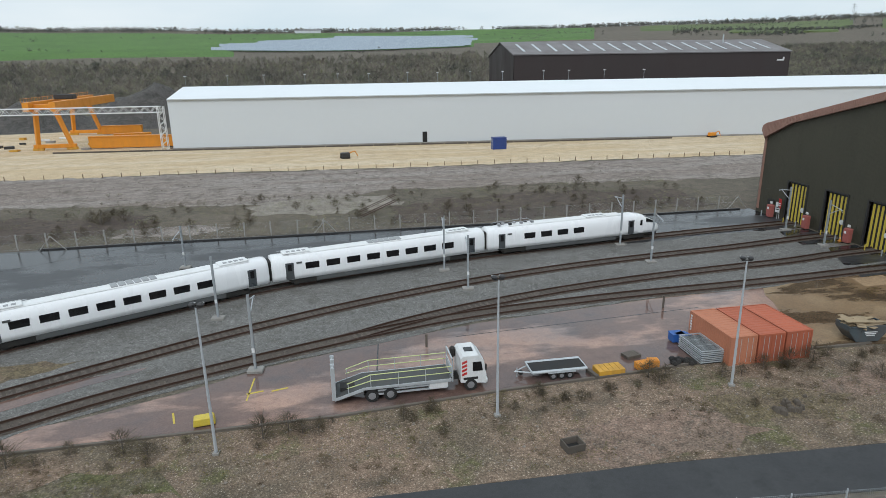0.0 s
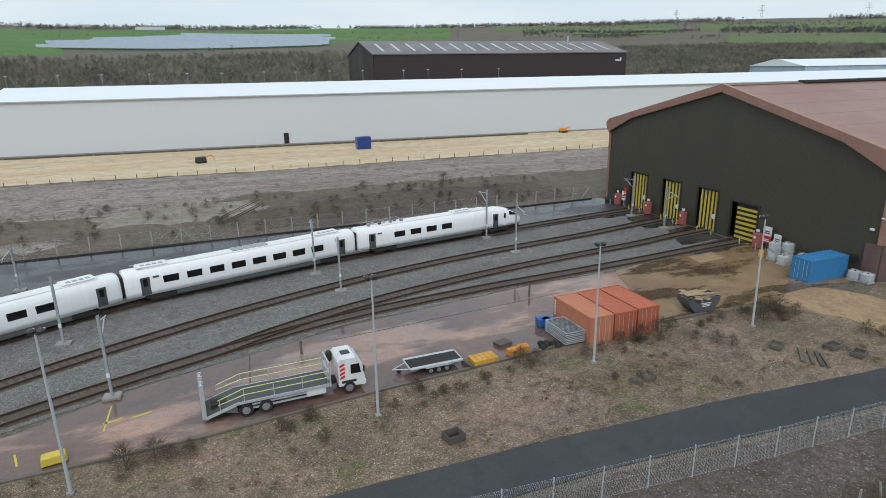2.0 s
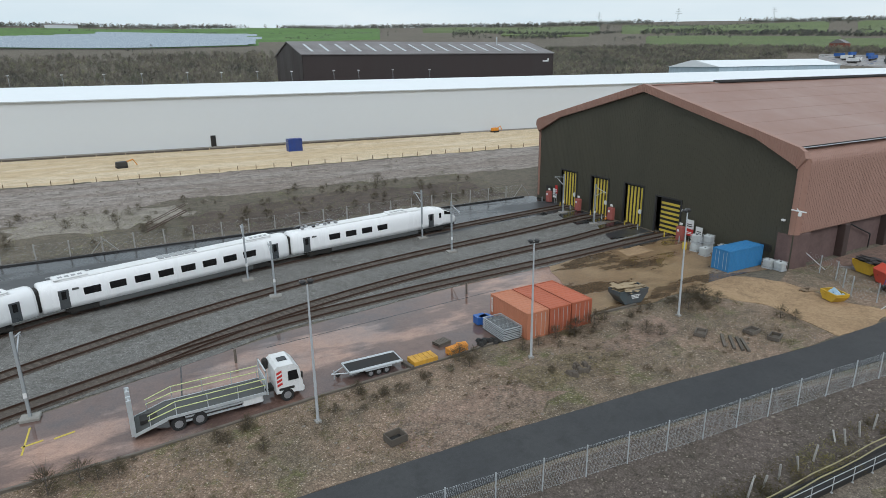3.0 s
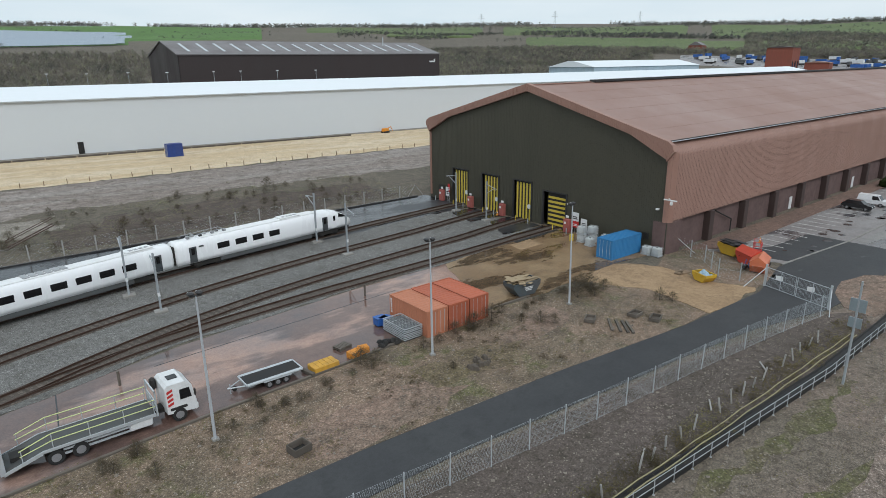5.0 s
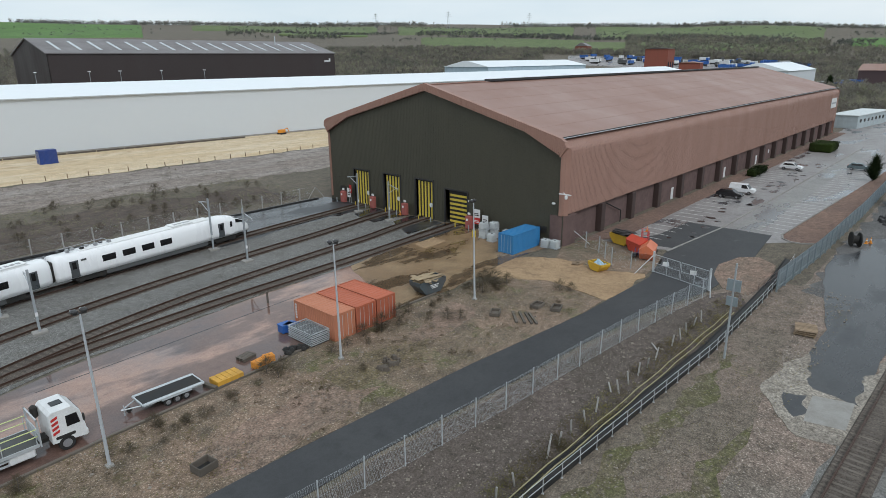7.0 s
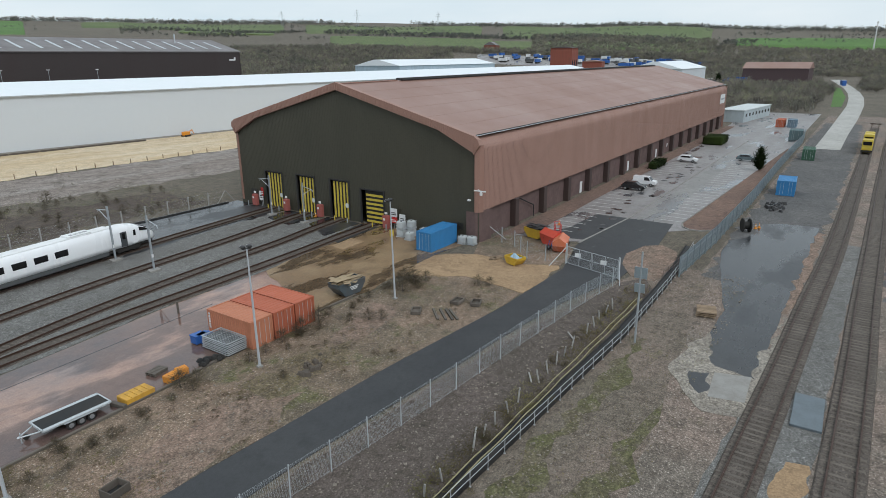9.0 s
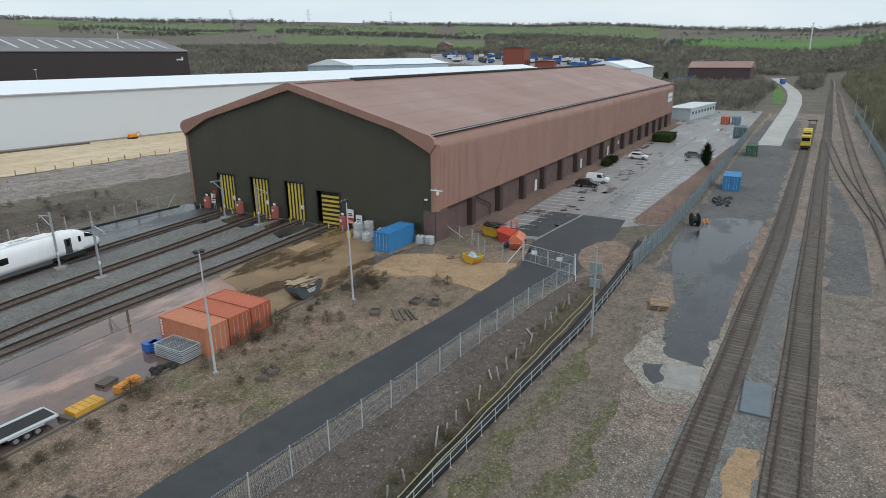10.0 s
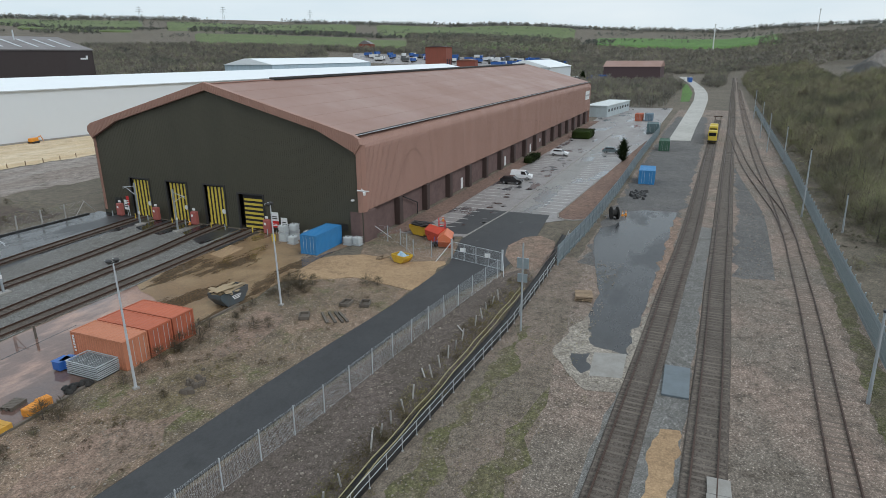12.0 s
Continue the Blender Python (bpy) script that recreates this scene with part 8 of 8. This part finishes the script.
bushes = [tree_kind("bare_bush", 2.0, 420, 0.016, 0.75, M_TWIG, "tangled bare bush growing on the stony verge", "bush", s, 0.03, 9) for s in (1, 2, 3)]
spots = [(-92.3, -2.9, 1.25), (-85.3, -2.7, 1.1), (-83.6, -3.4, 0.8), (-76.3, -2.9, 1.2), (-74.6, -2.4, 1.0), (-72.5, -3.0, 0.7), (-46.4, -0.5, 1.0), (-45.2, -0.9, 0.8), (-36.5, -1.1, 0.9), (-34.0, -0.9, 1.0), (-31.6, -0.8, 1.1), (-29.8, -0.3, 0.8),
         (-19.6, -1.4, 1.2), (-18.0, -2.2, 1.3), (-20.6, -2.6, 0.9), (-16.6, -2.9, 0.9), (-17.6, -0.6, 1.0), (-14.6, -8.6, 0.9), (-13.8, -9.6, 0.7), (-28.5, -4.4, 0.8), (-27.6, -5.4, 0.7), (-41.0, -6.2, 0.5), (-64, -4.8, 0.6), (-53, -2.6, 0.6),
         (-108, 66, 1.6), (-105, 67.5, 1.4), (-110, 68, 1.3), (-70, 70, 1.0), (-84, 62, 1.1), (-64, 58, 1.0), (-20, 78, 1.5), (-14, 70, 1.0)]
for k in range(110):
    spots.append((random.uniform(-125, -2), random.uniform(54, 80), random.uniform(0.35, 0.95)))
for k in range(46):
    x = random.uniform(-96, -16)
    spots.append((x, -0.6 + (x + 60) * 0.025 - abs(random.gauss(0, 1.6)) - 0.6, random.uniform(0.3, 0.75)))
for k in range(26):
    spots.append((random.uniform(-64, -4), random.uniform(-24.6, -22.4), random.uniform(0.2, 0.45)))
plant_all(bushes, spots)
conifer = tree_kind("conifer", 6.5, 1500, 0.07, 0.26, M_EVERGREEN, "dark dense conifer on the brick island", "conifer", 5, 0.03, 4)
conifer.location = (80, -24.0, 0.1)
for az, r, k in ((12.3, 500, 1.9), (10.6, 510, 2.2), (13.2, 540, 1.6)):
    far_tree = copy_thing(conifer, pose(*spot(az, r), 0, 0, 40 * k) @ Matrix.Scale(k, 4))
    far_tree.scale = (k, k, k)
    tagged(far_tree, "dark evergreen tree beyond the depot's end", "conifer", "conifers")
big_hedge = thing("clipped_hedge", (0, 0, 0), 0, "clipped evergreen hedge before the depot wall", "hedge", "hedges")
hp = []
for x0, x1, y0, y1, hh in ((70, 79, -4.6, -2.6, 1.5), (118, 127, -9.5, -4, 2.4)):
    m = 2600
    p = np.stack([rng.uniform(x0, x1, m), rng.uniform(y0, y1, m), rng.uniform(0.1, hh, m)], -1)
    d = rng.normal(0, 0.16, (m, 2, 3))
    hp.append(np.stack([p, p + d[:, 0], p + d[:, 1]], 1))
    part("inner_mass", Shape().box(((x0 + x1) / 2, (y0 + y1) / 2, hh / 2), (x1 - x0 - 0.2, y1 - y0 - 0.2, hh - 0.15), bevel=0.3), hedge_m, big_hedge)
tri_object("leaves", np.concatenate(hp), M_EVERGREEN, parent=big_hedge)
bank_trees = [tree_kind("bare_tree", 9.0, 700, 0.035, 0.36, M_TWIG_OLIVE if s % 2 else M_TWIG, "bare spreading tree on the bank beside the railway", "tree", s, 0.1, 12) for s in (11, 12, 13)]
places = []
while len(places) < 70:
    x, y = random.uniform(5, 260), random.uniform(-140, -66)
    places.append((x, y, random.uniform(0.6, 1.15)))
plant_all(bank_trees, places)
for i, b in enumerate(bushes):
    b.location = (-100 + 7 * i, 60.0, 0.03)
for i, b in enumerate(bank_trees):
    b.location = (60 + 40 * i, -80, rise(60 + 40 * i, -80))


def tufts(n, box, h, w, blades, keep=None):
    x, y = rng.uniform(box[0], box[1], n), rng.uniform(box[2], box[3], n)
    sel = np.array([noise.noise((a * 0.13, b * 0.13, 5)) > random.uniform(-0.5, 0.25) and (keep is None or keep(a, b)) for a, b in zip(x, y)])
    base = np.stack([x[sel], y[sel], np.full(sel.sum(), 0.04)], -1)
    return twig_cloud(base, rng.uniform(*h, len(base)), blades, w, 0.8, 0.0)


on_verge = lambda x, y: -9.9 - max(x + 60, 0) * 0.075 < y < (-1.6 if x < -70 else -0.4 if x < -50 else 0.6)
tri_object("verge_grass", np.concatenate([tufts(9000, (-98, -14, -14, 1), (0.12, 0.4), 0.022, 7, on_verge), tufts(2600, (-66, -6, -25.2, -22.6), (0.25, 0.75), 0.02, 9), tufts(2600, (-66, 0, -34, -26.6), (0.1, 0.3), 0.022, 6)]), M_STRAW, "dry grass tufts on the stony verges", "stuff", "grass")
M_BRAMBLE = foliage("dead_bramble_stems", [(0.19, 0.145, 0.10), (0.23, 0.18, 0.125), (0.135, 0.11, 0.075), (0.19, 0.18, 0.095)])
clumps = []
while len(clumps) < 230:
    x, y = random.uniform(-97, -14), random.uniform(-13.5, 1)
    if on_verge(x, y) and noise.noise((x * 0.16, y * 0.22, 3)) > random.uniform(-0.35, 0.35):
        clumps.append((x, y, 0.03))
clumps = np.array(clumps)
tri_object("verge_bramble", twig_cloud(clumps, rng.uniform(0.2, 0.6, len(clumps)), 90, 0.011, 1.2, 0.0), M_BRAMBLE, "low dead bramble and weed clumps on the verge", "stuff", "weeds")
clumps = np.array([(random.uniform(-66, -4), random.gauss(-24.3, 0.7), 0.03) for _ in range(120)])
tri_object("fence_weeds", twig_cloud(clumps, rng.uniform(0.4, 1.1, len(clumps)), 90, 0.012, 0.8, 0.0), M_STRAW, "yellow dead weeds round the old fence", "stuff", "weeds")
tri_object("scrub_grass", np.concatenate([tufts(9000, (-130, 0, 52.5, 82), (0.3, 0.9), 0.04, 8), tufts(1500, (-30, 60, -56.8, -54.6), (0.15, 0.4), 0.03, 6)]), M_TWIG_OLIVE, "dead grass and low scrub", "stuff", "scrub")


def stones(n, box, size, keep=None):
    m = Shape()
    out = []
    for _ in range(n):
        x, y = random.uniform(box[0], box[1]), random.uniform(box[2], box[3])
        if keep and not keep(x, y):
            continue
        s = random.uniform(*size) * (2.2 if random.random() < 0.04 else 1)
        c = np.array((x, y, 0.05 + s * 0.2))
        p = [c + np.array(v) * s * random.uniform(0.6, 1.2) for v in ((1, 0, 0), (0, 1, 0), (-1, 0, 0), (0, -1, 0), (0, 0, 0.8))]
        out += [(p[0], p[1], p[4]), (p[1], p[2], p[4]), (p[2], p[3], p[4]), (p[3], p[0], p[4])]
    return np.array(out)


M_STONES = paint("pale_loose_stone", (0.27, 0.235, 0.195), 0.95, dirt=0.7, streak=False, scale=0.4)
tri_object("loose_stones", np.concatenate([stones(7000, (-98, -14, -14, 1), (0.03, 0.075), on_verge), stones(6000, (-66, 4, -34, -15), (0.04, 0.09), lambda x, y: y < -16.2 - (x + 48) * 0.11 and abs(y + 25.7) > 0.7), stones(3500, (-60, 60, -56, -46.5), (0.04, 0.09)), stones(700, (-130, 0, 78, 108), (0.1, 0.3))]), M_STONES, "pale loose stones scattered on the ground", "stuff", "stones")
